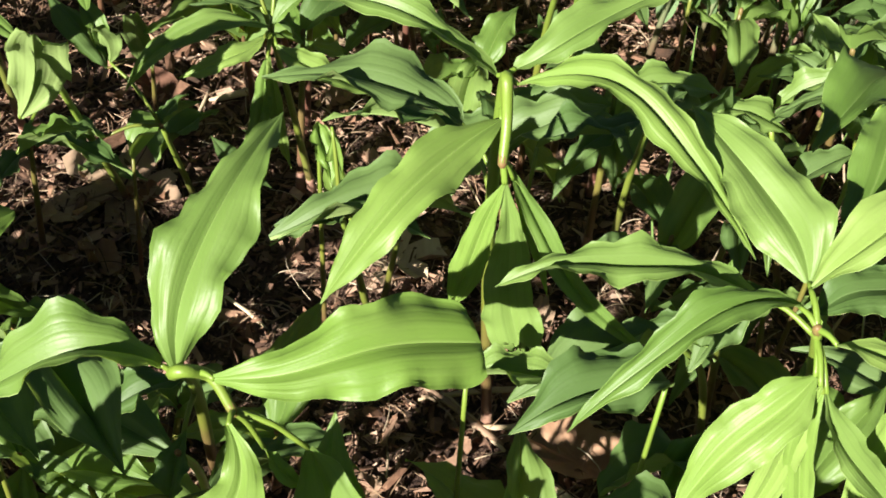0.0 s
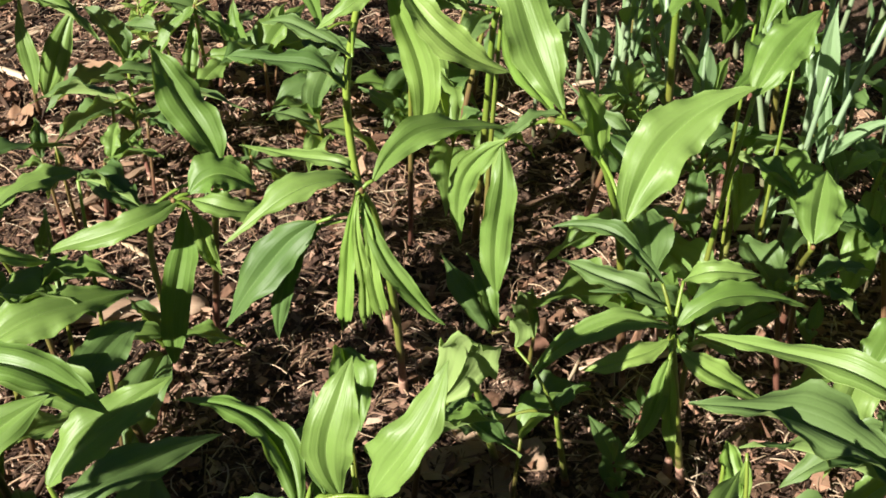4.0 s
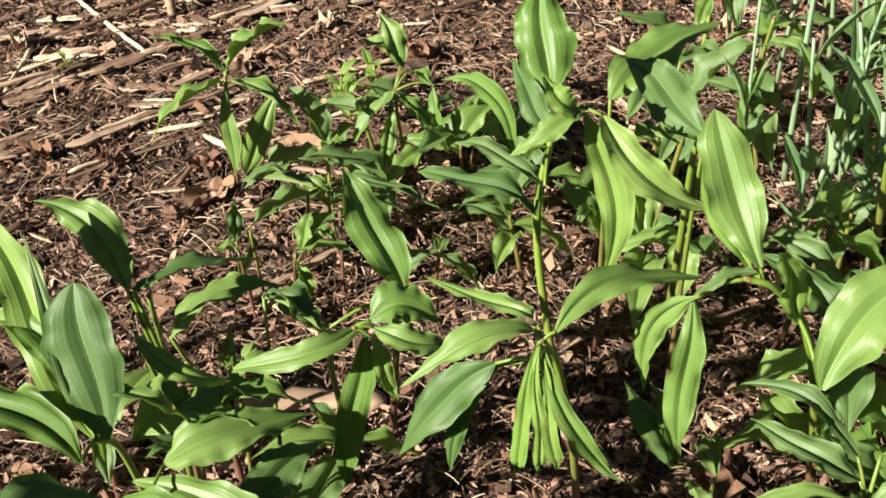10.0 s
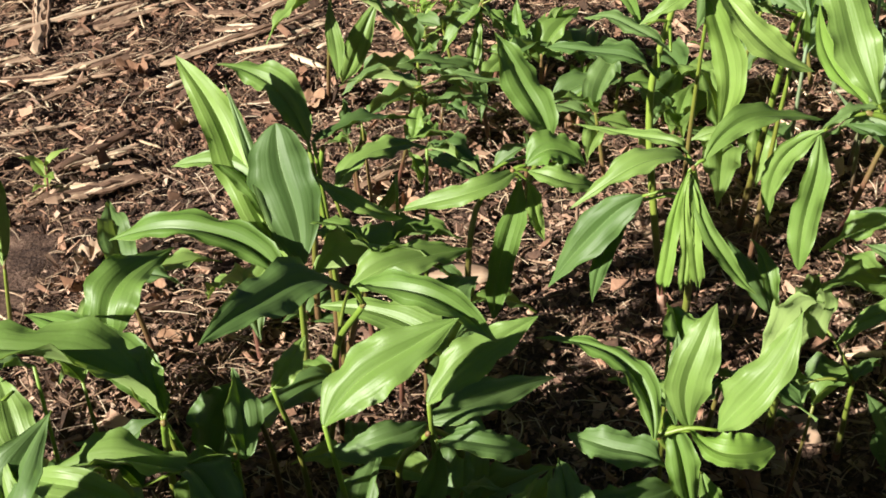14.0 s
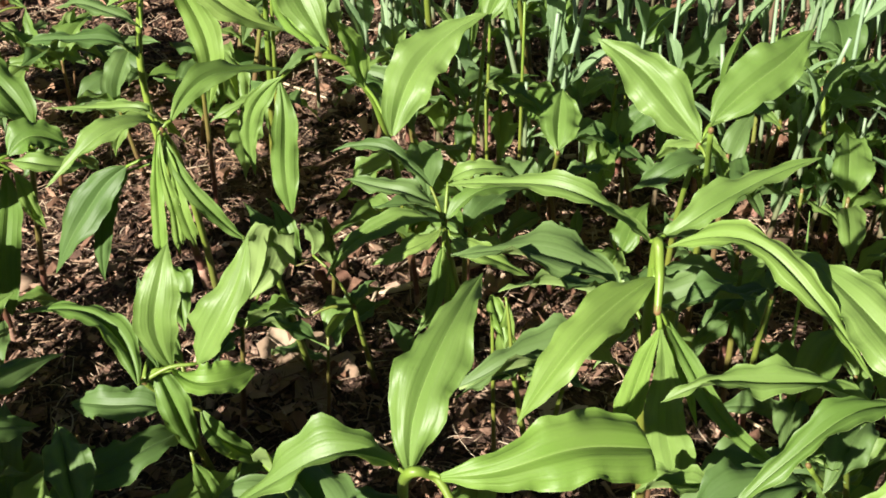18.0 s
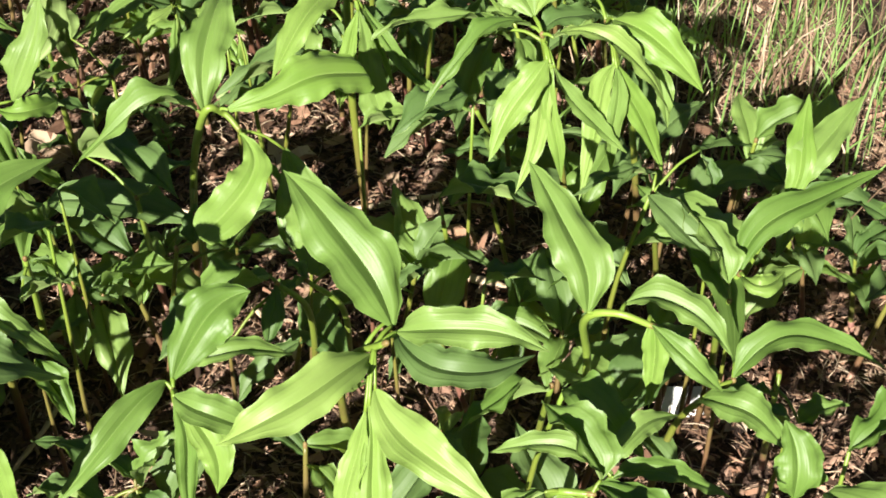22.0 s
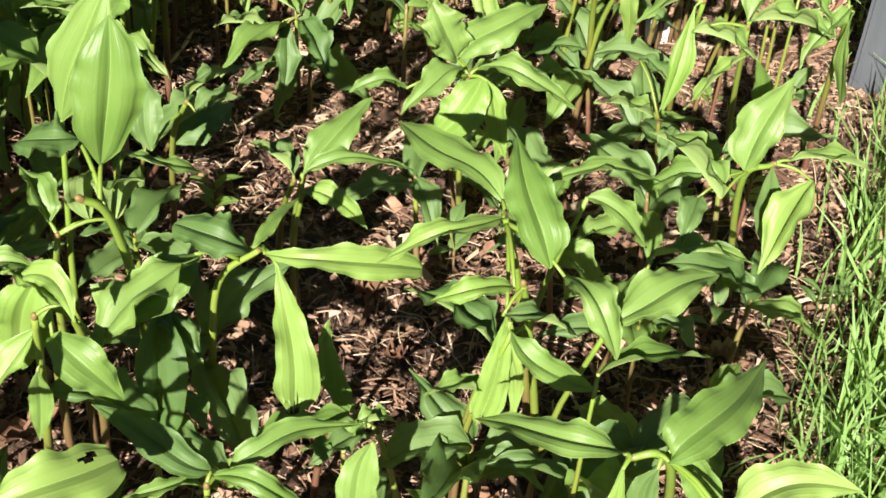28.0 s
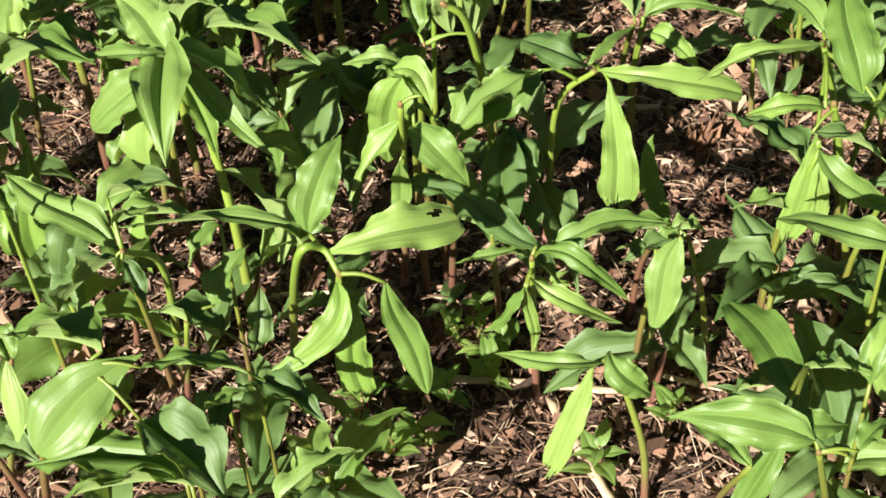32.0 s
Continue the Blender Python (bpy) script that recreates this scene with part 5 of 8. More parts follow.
frond(p, (-0.016, -1.169, 0.220), (-0.009, -1.177, 0.185), (0.001, -1.185, 0.140), 0.023, (-0.31, -0.94, 0.12), LEAF_PALE, 0.62, ragged=1)
frond(p, (-0.090, -1.147, 0.220), (-0.113, -1.136, 0.228), (-0.136, -1.123, 0.215), 0.021, (-0.09, 0.04, 1.00), LEAF, 0.74)
frond(p, (-0.217, -1.197, 0.200), (-0.187, -1.190, 0.220), (-0.136, -1.167, 0.235), 0.033, (-0.20, -0.46, 0.86), LEAF, 0.42)
frond(p, (-0.221, -1.200, 0.200), (-0.184, -1.215, 0.212), (-0.125, -1.230, 0.190), 0.018, (0.09, -0.03, 1.00), LEAF, 0.74)
frond(p, (-0.227, -1.212, 0.190), (-0.211, -1.237, 0.195), (-0.187, -1.253, 0.165), 0.021, (0.05, -0.49, 0.87), LEAF_PALE, 0.62)
p = seal_plant((-0.003, -0.754, -0.030), (-0.040, -0.824, 0.127), thick=0.0029, green=True)
leaf(p, (-0.039, -0.820, 0.134), (-0.104, -0.749, 0.143), 0.038, 0.10, 30, LEAF_DEEP_SHADE, 0.56)
leaf(p, (-0.035, -0.826, 0.130), (0.011, -0.816, 0.169), 0.031, 0.10, -24, LEAF, 0.93)
leaf(p, (-0.040, -0.828, 0.124), (-0.032, -0.888, 0.088), 0.035, 0.10, -5, LEAF_DEEP_SHADE, 0.85)
leaf(p, (-0.054, -0.823, 0.118), (-0.155, -0.872, 0.108), 0.039, 0.10, 8, LEAF, 0.73)
leaf(p, (-0.048, -0.822, 0.124), (-0.071, -0.852, 0.058), 0.028, 0.05, 6, LEAF_DEEP_SHADE, 0.50, yaw=-96)
leaf(p, (-0.067, -0.818, 0.113), (-0.120, -0.776, 0.113), 0.034, 0.10, 21, LEAF_DEEP_SHADE, 0.95)
p = seal_plant((-0.249, -0.951, -0.030), (-0.270, -1.028, 0.146), (-0.274, -1.082, 0.220), thick=0.0033)
leaf(p, (-0.274, -1.080, 0.222), (-0.215, -1.085, 0.243), 0.032, 0.10, -24, LEAF_DEEP_SHADE, 0.71)
leaf(p, (-0.311, -1.087, 0.183), (-0.302, -1.046, 0.243), 0.031, 0.10, 7, LEAF_DEEP_SHADE, 0.45, yaw=57)
leaf(p, (-0.269, -1.091, 0.212), (-0.223, -1.082, 0.221), 0.024, 0.10, -10, LEAF_DEEP_SHADE, 0.70)
p = seal_plant((-0.363, -1.189, -0.030), (-0.380, -1.235, 0.097), (-0.403, -1.292, 0.223), (-0.430, -1.343, 0.321), (-0.449, -1.352, 0.346), thick=0.0038, green=True)
frond(p, (-0.426, -1.328, 0.350), (-0.421, -1.344, 0.410), (-0.413, -1.336, 0.455), 0.044, (-0.37, -0.93, -0.02), LEAF, 0.27, peak=0.5, wave=0.5, ribs=1.3)
frond(p, (-0.433, -1.275, 0.355), (-0.422, -1.288, 0.405), (-0.399, -1.296, 0.455), 0.041, (-0.82, -0.54, 0.17), LEAF, 0.27, peak=0.5, wave=0.5)
frond(p, (-0.427, -1.288, 0.345), (-0.445, -1.286, 0.350), (-0.461, -1.266, 0.340), 0.036, (-0.20, -0.08, 0.98), LEAF_DEEP_SHADE, 0.37, blunt=0.6)
frond(p, (-0.405, -1.308, 0.340), (-0.385, -1.335, 0.340), (-0.355, -1.329, 0.320), 0.016, (0.32, -0.13, 0.94), LEAF, 0.74)
p = seal_plant((-0.473, -1.222, -0.030), (-0.479, -1.295, 0.143), (-0.491, -1.368, 0.280), thick=0.0035, green=True)
leaf(p, (-0.475, -1.374, 0.287), (-0.500, -1.334, 0.295), 0.024, 0.10, 4, LEAF_PALE, 0.88)
p = seal_plant((-0.327, -1.225, -0.030), (-0.333, -1.254, 0.079), (-0.340, -1.297, 0.198), (-0.320, -1.332, 0.247), thick=0.0034, green=True)
frond(p, (-0.341, -1.358, 0.270), (-0.362, -1.351, 0.285), (-0.378, -1.318, 0.280), 0.035, (0.01, -0.24, 0.97), LEAF_DEEP_SHADE, 0.37, ribs=1.5, blunt=0.6)
frond(p, (-0.330, -1.360, 0.265), (-0.292, -1.396, 0.270), (-0.228, -1.403, 0.245), 0.025, (0.02, -0.37, 0.93), LEAF_PALE, 0.52, peak=0.7, ribs=1.4)
frond(p, (-0.323, -1.364, 0.255), (-0.332, -1.401, 0.225), (-0.350, -1.444, 0.200), 0.030, (-0.25, -0.49, 0.84), LEAF_PALE, 0.47, peak=0.7, blunt=0.5, ragged=1, ribs=1.3)
frond(p, (-0.366, -1.320, 0.250), (-0.404, -1.335, 0.240), (-0.441, -1.325, 0.200), 0.039, (-0.46, -0.50, 0.74), LEAF, 0.32)
frond(p, (-0.283, -1.409, 0.130), (-0.299, -1.396, 0.175), (-0.296, -1.392, 0.217), 0.019, (-0.32, -0.94, 0.14), LEAF, 0.52)
frond(p, (-0.338, -1.356, 0.270), (-0.318, -1.345, 0.275), (-0.282, -1.317, 0.270), 0.010, (0.13, -0.18, 0.97), LEAF, 0.62)
p = seal_plant((-0.198, -1.087, -0.030), (-0.216, -1.148, 0.121), (-0.232, -1.206, 0.200), thick=0.0032)
leaf(p, (-0.231, -1.203, 0.204), (-0.253, -1.164, 0.221), 0.024, 0.10, 21, LEAF_DEEP_SHADE, 1.08)
p = seal_plant((-0.099, -1.397, -0.030), (-0.125, -1.406, 0.106), (-0.158, -1.422, 0.230), (-0.183, -1.433, 0.297), thick=0.0036)
frond(p, (-0.189, -1.440, 0.300), (-0.245, -1.449, 0.310), (-0.278, -1.421, 0.280), 0.023, (-0.21, 0.04, 0.98), LEAF_PALE, 0.74, ribs=1.2)
frond(p, (-0.175, -1.480, 0.280), (-0.175, -1.454, 0.315), (-0.150, -1.395, 0.330), 0.037, (-0.35, -0.40, 0.85), LEAF, 0.42, spots=((16, 5, 0.0022), (9, 10, 0.0034), (8, 11, 0.0022)))
frond(p, (-0.173, -1.416, 0.295), (-0.178, -1.356, 0.300), (-0.164, -1.257, 0.268), 0.031, (-0.28, 0.18, 0.94), LEAF, 0.52, ribs=1.8)
frond(p, (-0.162, -1.533, 0.265), (-0.122, -1.538, 0.280), (-0.066, -1.531, 0.270), 0.037, (-0.05, -0.25, 0.97), LEAF, 0.42)
frond(p, (-0.172, -1.492, 0.280), (-0.178, -1.535, 0.290), (-0.169, -1.552, 0.250), 0.028, (-0.20, -0.45, 0.87), LEAF, 0.47)
frond(p, (-0.205, -1.481, 0.275), (-0.236, -1.479, 0.285), (-0.258, -1.461, 0.270), 0.019, (-0.19, -0.26, 0.95), LEAF_PALE, 0.62)
frond(p, (-0.211, -1.484, 0.255), (-0.214, -1.484, 0.210), (-0.222, -1.481, 0.160), 0.023, (-0.68, -0.73, 0.06), LEAF_PALE, 0.57, ragged=1, peak=0.62, blunt=0.5)
frond(p, (-0.212, -1.490, 0.255), (-0.205, -1.489, 0.210), (-0.202, -1.492, 0.160), 0.016, (-0.55, -0.83, -0.04), LEAF_PALE, 0.62, ragged=1)
frond(p, (-0.214, -1.495, 0.250), (-0.204, -1.523, 0.235), (-0.158, -1.530, 0.200), 0.021, (0.12, -0.75, 0.65), LEAF, 0.62)
frond(p, (-0.131, -1.410, 0.290), (-0.094, -1.423, 0.300), (-0.038, -1.438, 0.280), 0.021, (0.10, -0.03, 0.99), LEAF, 0.74)
frond(p, (-0.093, -1.414, 0.270), (-0.074, -1.433, 0.260), (-0.054, -1.446, 0.230), 0.026, (0.19, -0.67, 0.72), LEAF, 0.52)
p = seal_plant((-0.092, -1.400, -0.030), (-0.130, -1.428, 0.095), (-0.179, -1.467, 0.229), (-0.202, -1.486, 0.282), thick=0.0035, green=True)
leaf(p, (-0.177, -1.545, 0.238), (-0.100, -1.572, 0.242), 0.026, 0.10, -22, LEAF, 0.59)
leaf(p, (-0.220, -1.491, 0.264), (-0.171, -1.517, 0.244), 0.025, 0.10, -17, LEAF_DEEP_SHADE, 0.65)
leaf(p, (-0.198, -1.461, 0.200), (-0.234, -1.389, 0.221), 0.041, 0.10, 16, LEAF_DEEP_SHADE, 0.76)
leaf(p, (-0.218, -1.473, 0.180), (-0.261, -1.465, 0.188), 0.022, 0.10, 8, LEAF, 0.89)
p = seal_plant((0.207, -1.317, -0.030), (0.106, -1.383, 0.197), (0.104, -1.414, 0.240), thick=0.0034)
leaf(p, (0.082, -1.404, 0.234), (0.132, -1.391, 0.307), 0.038, 0.10, 3, LEAF, 0.48, yaw=17)
leaf(p, (0.058, -1.407, 0.215), (0.037, -1.333, 0.246), 0.041, 0.10, 22, LEAF, 1.02)
leaf(p, (0.116, -1.420, 0.243), (0.171, -1.470, 0.243), 0.022, 0.10, -17, LEAF, 0.80)
leaf(p, (0.103, -1.414, 0.239), (0.155, -1.389, 0.115), 0.029, 0.05, 4, LEAF_DEEP_SHADE, 0.30, yaw=-127)
leaf(p, (0.127, -1.439, 0.230), (0.068, -1.456, 0.169), 0.032, 0.05, 3, LEAF_PALE, 1.09)
leaf(p, (0.043, -1.396, 0.214), (0.012, -1.417, 0.192), 0.022, 0.10, -0, LEAF_DEEP_SHADE, 0.87)
leaf(p, (-0.005, -1.402, 0.173), (0.070, -1.447, 0.173), 0.029, 0.10, -17, LEAF, 0.78)
p = seal_plant((-0.078, -1.558, -0.030), (-0.134, -1.594, 0.123), (-0.181, -1.627, 0.227), (-0.205, -1.635, 0.260), (-0.219, -1.628, 0.257), thick=0.0034)
frond(p, (-0.226, -1.629, 0.265), (-0.262, -1.605, 0.275), (-0.273, -1.542, 0.240), 0.027, (-0.40, 0.05, 0.92), LEAF, 0.57, wave=0.8)
frond(p, (-0.228, -1.632, 0.255), (-0.230, -1.633, 0.195), (-0.221, -1.645, 0.140), 0.025, (-0.62, -0.78, 0.05), LEAF_PALE, 0.47, peak=0.62, blunt=0.5, ragged=1)
frond(p, (-0.203, -1.644, 0.260), (-0.171, -1.639, 0.275), (-0.078, -1.597, 0.250), 0.036, (0.13, -0.13, 0.98), LEAF, 0.42)
frond(p, (-0.190, -1.636, 0.260), (-0.181, -1.653, 0.235), (-0.172, -1.659, 0.190), 0.022, (-0.24, -0.94, 0.25), LEAF, 0.47)
frond(p, (-0.206, -1.639, 0.250), (-0.207, -1.634, 0.210), (-0.204, -1.628, 0.150), 0.020, (-0.77, -0.63, -0.08), LEAF_DEEP_SHADE, 0.52)
frond(p, (-0.197, -1.691, 0.250), (-0.175, -1.703, 0.280), (-0.135, -1.728, 0.280), 0.030, (-0.46, -0.06, 0.88), LEAF_PALE, 0.52)
frond(p, (-0.196, -1.694, 0.240), (-0.184, -1.710, 0.170), (-0.171, -1.735, 0.100), 0.029, (-0.52, -0.84, 0.15), LEAF_PALE, 0.47, peak=0.7, ragged=1, blunt=0.35, ribs=2.0)
frond(p, (-0.196, -1.691, 0.240), (-0.213, -1.699, 0.220), (-0.235, -1.699, 0.190), 0.020, (-0.71, -0.35, 0.61), LEAF, 0.52)
p = seal_plant((-0.091, -1.604, -0.030), (-0.134, -1.643, 0.125), (-0.207, -1.701, 0.259), thick=0.0034)
leaf(p, (-0.206, -1.706, 0.255), (-0.165, -1.696, 0.166), 0.017, 0.05, -4, LEAF_PALE, 0.80, yaw=-168)
p = seal_plant((-0.195, -1.553, -0.030), (-0.240, -1.589, 0.081), (-0.285, -1.625, 0.179), thick=0.0031)
frond(p, (-0.286, -1.635, 0.144), (-0.286, -1.568, 0.155), (-0.280, -1.478, 0.115), 0.034, (-0.34, 0.18, 0.92), LEAF, 0.47, wave=1.1)
frond(p, (-0.356, -1.684, 0.170), (-0.361, -1.650, 0.165), (-0.376, -1.603, 0.140), 0.020, (-0.32, 0.26, 0.91), LEAF, 0.62)
frond(p, (-0.323, -1.669, 0.180), (-0.343, -1.672, 0.130), (-0.362, -1.675, 0.100), 0.021, (-0.78, -0.47, 0.42), LEAF, 0.62)
frond(p, (-0.321, -1.657, 0.180), (-0.312, -1.676, 0.185), (-0.281, -1.674, 0.170), 0.021, (0.09, -0.33, 0.94), LEAF, 0.52)
leaf(p, (-0.287, -1.625, 0.177), (-0.250, -1.645, 0.178), 0.021, 0.10, -31, LEAF, 0.74)
p = seal_plant((-0.248, -1.425, -0.030), (-0.265, -1.440, 0.067), (-0.291, -1.454, 0.158), thick=0.0030, green=True)
leaf(p, (-0.302, -1.441, 0.162), (-0.392, -1.429, 0.154), 0.034, 0.10, 24, LEAF, 0.63)
leaf(p, (-0.297, -1.453, 0.154), (-0.350, -1.457, 0.154), 0.027, 0.10, 14, LEAF_DEEP_SHADE, 0.62)
leaf(p, (-0.303, -1.443, 0.160), (-0.275, -1.455, 0.160), 0.015, 0.10, -17, LEAF, 1.09)
p = seal_plant((-0.605, -1.335, -0.030), (-0.601, -1.394, 0.110), (-0.596, -1.481, 0.254), (-0.579, -1.482, 0.257), (-0.572, -1.495, 0.243), thick=0.0034)
frond(p, (-0.585, -1.467, 0.260), (-0.573, -1.456, 0.290), (-0.548, -1.432, 0.310), 0.031, (-0.28, -0.72, 0.63), LEAF, 0.47, wave=1.1)
frond(p, (-0.574, -1.485, 0.255), (-0.535, -1.497, 0.270), (-0.484, -1.488, 0.260), 0.036, (-0.07, -0.32, 0.95), LEAF_PALE, 0.42, bitten=True, peak=0.6, blunt=0.5, ribs=1.5)
frond(p, (-0.593, -1.472, 0.255), (-0.625, -1.448, 0.270), (-0.720, -1.371, 0.230), 0.021, (-0.12, 0.10, 0.99), LEAF, 0.74)
frond(p, (-0.574, -1.494, 0.235), (-0.588, -1.515, 0.210), (-0.639, -1.511, 0.180), 0.022, (-0.38, -0.70, 0.60), LEAF_PALE, 0.57)
frond(p, (-0.572, -1.495, 0.230), (-0.568, -1.490, 0.175), (-0.567, -1.492, 0.120), 0.026, (-0.10, -0.99, -0.08), LEAF_PALE, 0.52, peak=0.65, ragged=1, blunt=0.5, ribs=1.4)
frond(p, (-0.543, -1.506, 0.235), (-0.534, -1.507, 0.185), (-0.524, -1.518, 0.130), 0.023, (-0.03, -1.00, 0.06), LEAF, 0.42, peak=0.55)
frond(p, (-0.716, -1.382, 0.220), (-0.748, -1.349, 0.240), (-0.787, -1.289, 0.240), 0.032, (-0.05, -0.26, 0.96), LEAF, 0.52)
p = seal_plant((-0.667, -1.058, -0.030), (-0.664, -1.103, 0.125), (-0.644, -1.208, 0.258), thick=0.0034)
frond(p, (-0.644, -1.247, 0.280), (-0.633, -1.254, 0.240), (-0.627, -1.265, 0.200), 0.023, (0.14, -0.96, 0.25), LEAF_PALE, 0.57, ribs=1.8, ragged=1)
frond(p, (-0.641, -1.248, 0.280), (-0.616, -1.268, 0.245), (-0.584, -1.301, 0.210), 0.019, (0.05, -0.78, 0.63), LEAF, 0.72, ribs=1.5)
frond(p, (-0.651, -1.249, 0.280), (-0.686, -1.246, 0.260), (-0.720, -1.222, 0.220), 0.037, (-0.67, -0.52, 0.53), LEAF, 0.42, blunt=0.6)
frond(p, (-0.646, -1.244, 0.285), (-0.684, -1.237, 0.290), (-0.732, -1.192, 0.270), 0.021, (-0.13, 0.08, 0.99), LEAF, 0.74)
frond(p, (-0.645, -1.239, 0.285), (-0.657, -1.211, 0.300), (-0.677, -1.173, 0.310), 0.038, (-0.13, -0.41, 0.91), LEAF, 0.42)
leaf(p, (-0.612, -1.199, 0.278), (-0.534, -1.284, 0.278), 0.038, 0.10, -17, LEAF, 0.95)
leaf(p, (-0.638, -1.201, 0.269), (-0.605, -1.300, 0.356), 0.030, 0.10, -9, LEAF, 0.95)
leaf(p, (-0.589, -1.225, 0.255), (-0.589, -1.173, 0.165), 0.024, 0.05, -5, LEAF_DEEP_SHADE, -0.30, yaw=-113)
p = seal_plant((-0.803, -0.916, -0.030), (-0.767, -1.046, 0.216), thick=0.0033)
leaf(p, (-0.768, -1.042, 0.220), (-0.700, -1.091, 0.220), 0.035, 0.10, -15, LEAF, 0.60)
leaf(p, (-0.767, -1.046, 0.216), (-0.734, -1.078, 0.178), 0.022, 0.05, -11, LEAF_PALE, 0.88)
leaf(p, (-0.768, -1.042, 0.220), (-0.803, -1.057, 0.207), 0.020, 0.10, 17, LEAF, 0.74)
leaf(p, (-0.762, -1.041, 0.224), (-0.706, -1.047, 0.244), 0.030, 0.10, -19, LEAF, 0.97)
p = seal_plant((-0.434, -1.253, -0.030), (-0.436, -1.283, 0.093), (-0.455, -1.324, 0.223), (-0.478, -1.332, 0.258), thick=0.0034)
leaf(p, (-0.482, -1.340, 0.248), (-0.536, -1.353, 0.192), 0.021, 0.05, 1, LEAF_PALE, 0.63)
leaf(p, (-0.451, -1.362, 0.231), (-0.367, -1.336, 0.263), 0.047, 0.10, -9, LEAF, 0.75)
p = seal_plant((-0.421, -1.132, -0.030), (-0.436, -1.198, 0.148), (-0.451, -1.291, 0.277), thick=0.0035, green=True)
leaf(p, (-0.453, -1.284, 0.284), (-0.460, -1.250, 0.313), 0.023, 0.10, 14, LEAF, 0.81)
leaf(p, (-0.428, -1.292, 0.282), (-0.439, -1.328, 0.349), 0.024, 0.10, -14, LEAF, 0.41, yaw=85)
leaf(p, (-0.411, -1.297, 0.281), (-0.409, -1.357, 0.352), 0.032, 0.10, -0, LEAF, 0.58, yaw=90)
p = seal_plant((-0.402, -1.406, -0.030), (-0.415, -1.440, 0.089), (-0.430, -1.482, 0.203), thick=0.0032, green=True)
frond(p, (-0.433, -1.483, 0.205), (-0.456, -1.479, 0.212), (-0.484, -1.465, 0.200), 0.014, (-0.09, 0.03, 1.00), LEAF, 0.74)
frond(p, (-0.424, -1.479, 0.205), (-0.402, -1.504, 0.210), (-0.367, -1.517, 0.170), 0.016, (0.19, -0.49, 0.85), LEAF, 0.62, wave=1.2)
frond(p, (-0.434, -1.488, 0.190), (-0.414, -1.512, 0.180), (-0.370, -1.513, 0.145), 0.016, (0.26, -0.64, 0.72), LEAF_PALE, 0.62)
frond(p, (-0.439, -1.491, 0.185), (-0.449, -1.487, 0.160), (-0.467, -1.470, 0.130), 0.011, (-0.89, -0.33, 0.32), LEAF, 0.62)
frond(p, (-0.438, -1.492, 0.185), (-0.431, -1.480, 0.140), (-0.429, -1.476, 0.100), 0.010, (-0.29, -0.93, -0.21), LEAF_PALE, 0.62)
frond(p, (-0.425, -1.478, 0.210), (-0.448, -1.452, 0.220), (-0.467, -1.377, 0.200), 0.023, (-0.27, -0.02, 0.96), LEAF_DEEP_SHADE, 0.52)
frond(p, (-0.411, -1.473, 0.200), (-0.378, -1.479, 0.215), (-0.319, -1.479, 0.200), 0.019, (0.00, 0.00, 1.00), LEAF, 0.74)
frond(p, (-0.322, -1.501, 0.205), (-0.335, -1.502, 0.165), (-0.343, -1.505, 0.115), 0.028, (-0.59, -0.79, 0.17), LEAF, 0.47)
p = seal_plant((-0.308, -1.440, -0.030), (-0.314, -1.447, 0.074), (-0.319, -1.456, 0.148), thick=0.0030, green=True)
leaf(p, (-0.318, -1.452, 0.153), (-0.346, -1.441, 0.153), 0.015, 0.10, 18, LEAF, 0.60)
leaf(p, (-0.316, -1.453, 0.153), (-0.291, -1.445, 0.163), 0.014, 0.10, -13, LEAF, 0.96)
p = seal_plant((-0.362, -1.552, -0.030), (-0.367, -1.554, 0.044), (-0.384, -1.555, 0.115), (-0.398, -1.556, 0.159), thick=0.0030, green=True)
frond(p, (-0.413, -1.560, 0.161), (-0.426, -1.561, 0.120), (-0.448, -1.561, 0.060), 0.020, (-0.66, -0.71, 0.24), LEAF_PALE, 0.52, ragged=1, blunt=0.5, peak=0.55)
frond(p, (-0.407, -1.562, 0.165), (-0.442, -1.556, 0.170), (-0.471, -1.514, 0.150), 0.017, (-0.31, -0.11, 0.95), LEAF, 0.62)
frond(p, (-0.399, -1.555, 0.165), (-0.393, -1.575, 0.155), (-0.373, -1.574, 0.130), 0.024, (0.23, -0.77, 0.59), LEAF, 0.52)
p = seal_plant((-0.218, -1.566, -0.030), (-0.267, -1.604, 0.118), thick=0.0029)
leaf(p, (-0.261, -1.588, 0.138), (-0.234, -1.615, 0.138), 0.019, 0.10, -19, LEAF_DEEP_SHADE, 0.66)
leaf(p, (-0.286, -1.591, 0.127), (-0.321, -1.591, 0.128), 0.018, 0.10, 27, LEAF_DEEP_SHADE, 1.05)
p = seal_plant((-0.239, -1.631, -0.030), (-0.276, -1.660, 0.076), (-0.314, -1.693, 0.177), thick=0.0031)
leaf(p, (-0.315, -1.688, 0.183), (-0.395, -1.639, 0.187), 0.033, 0.10, -39, LEAF, 0.38)
leaf(p, (-0.290, -1.700, 0.176), (-0.262, -1.685, 0.182), 0.016, 0.10, -9, LEAF, 0.67)
leaf(p, (-0.294, -1.701, 0.173), (-0.306, -1.687, 0.173), 0.009, 0.10, 8, LEAF, 0.79)
leaf(p, (-0.243, -1.639, 0.160), (-0.226, -1.614, 0.196), 0.020, 0.10, -6, LEAF, 0.64, yaw=44)
p = seal_plant((-0.701, -1.273, -0.030), (-0.688, -1.364, 0.172), (-0.710, -1.414, 0.240), thick=0.0034, green=True)
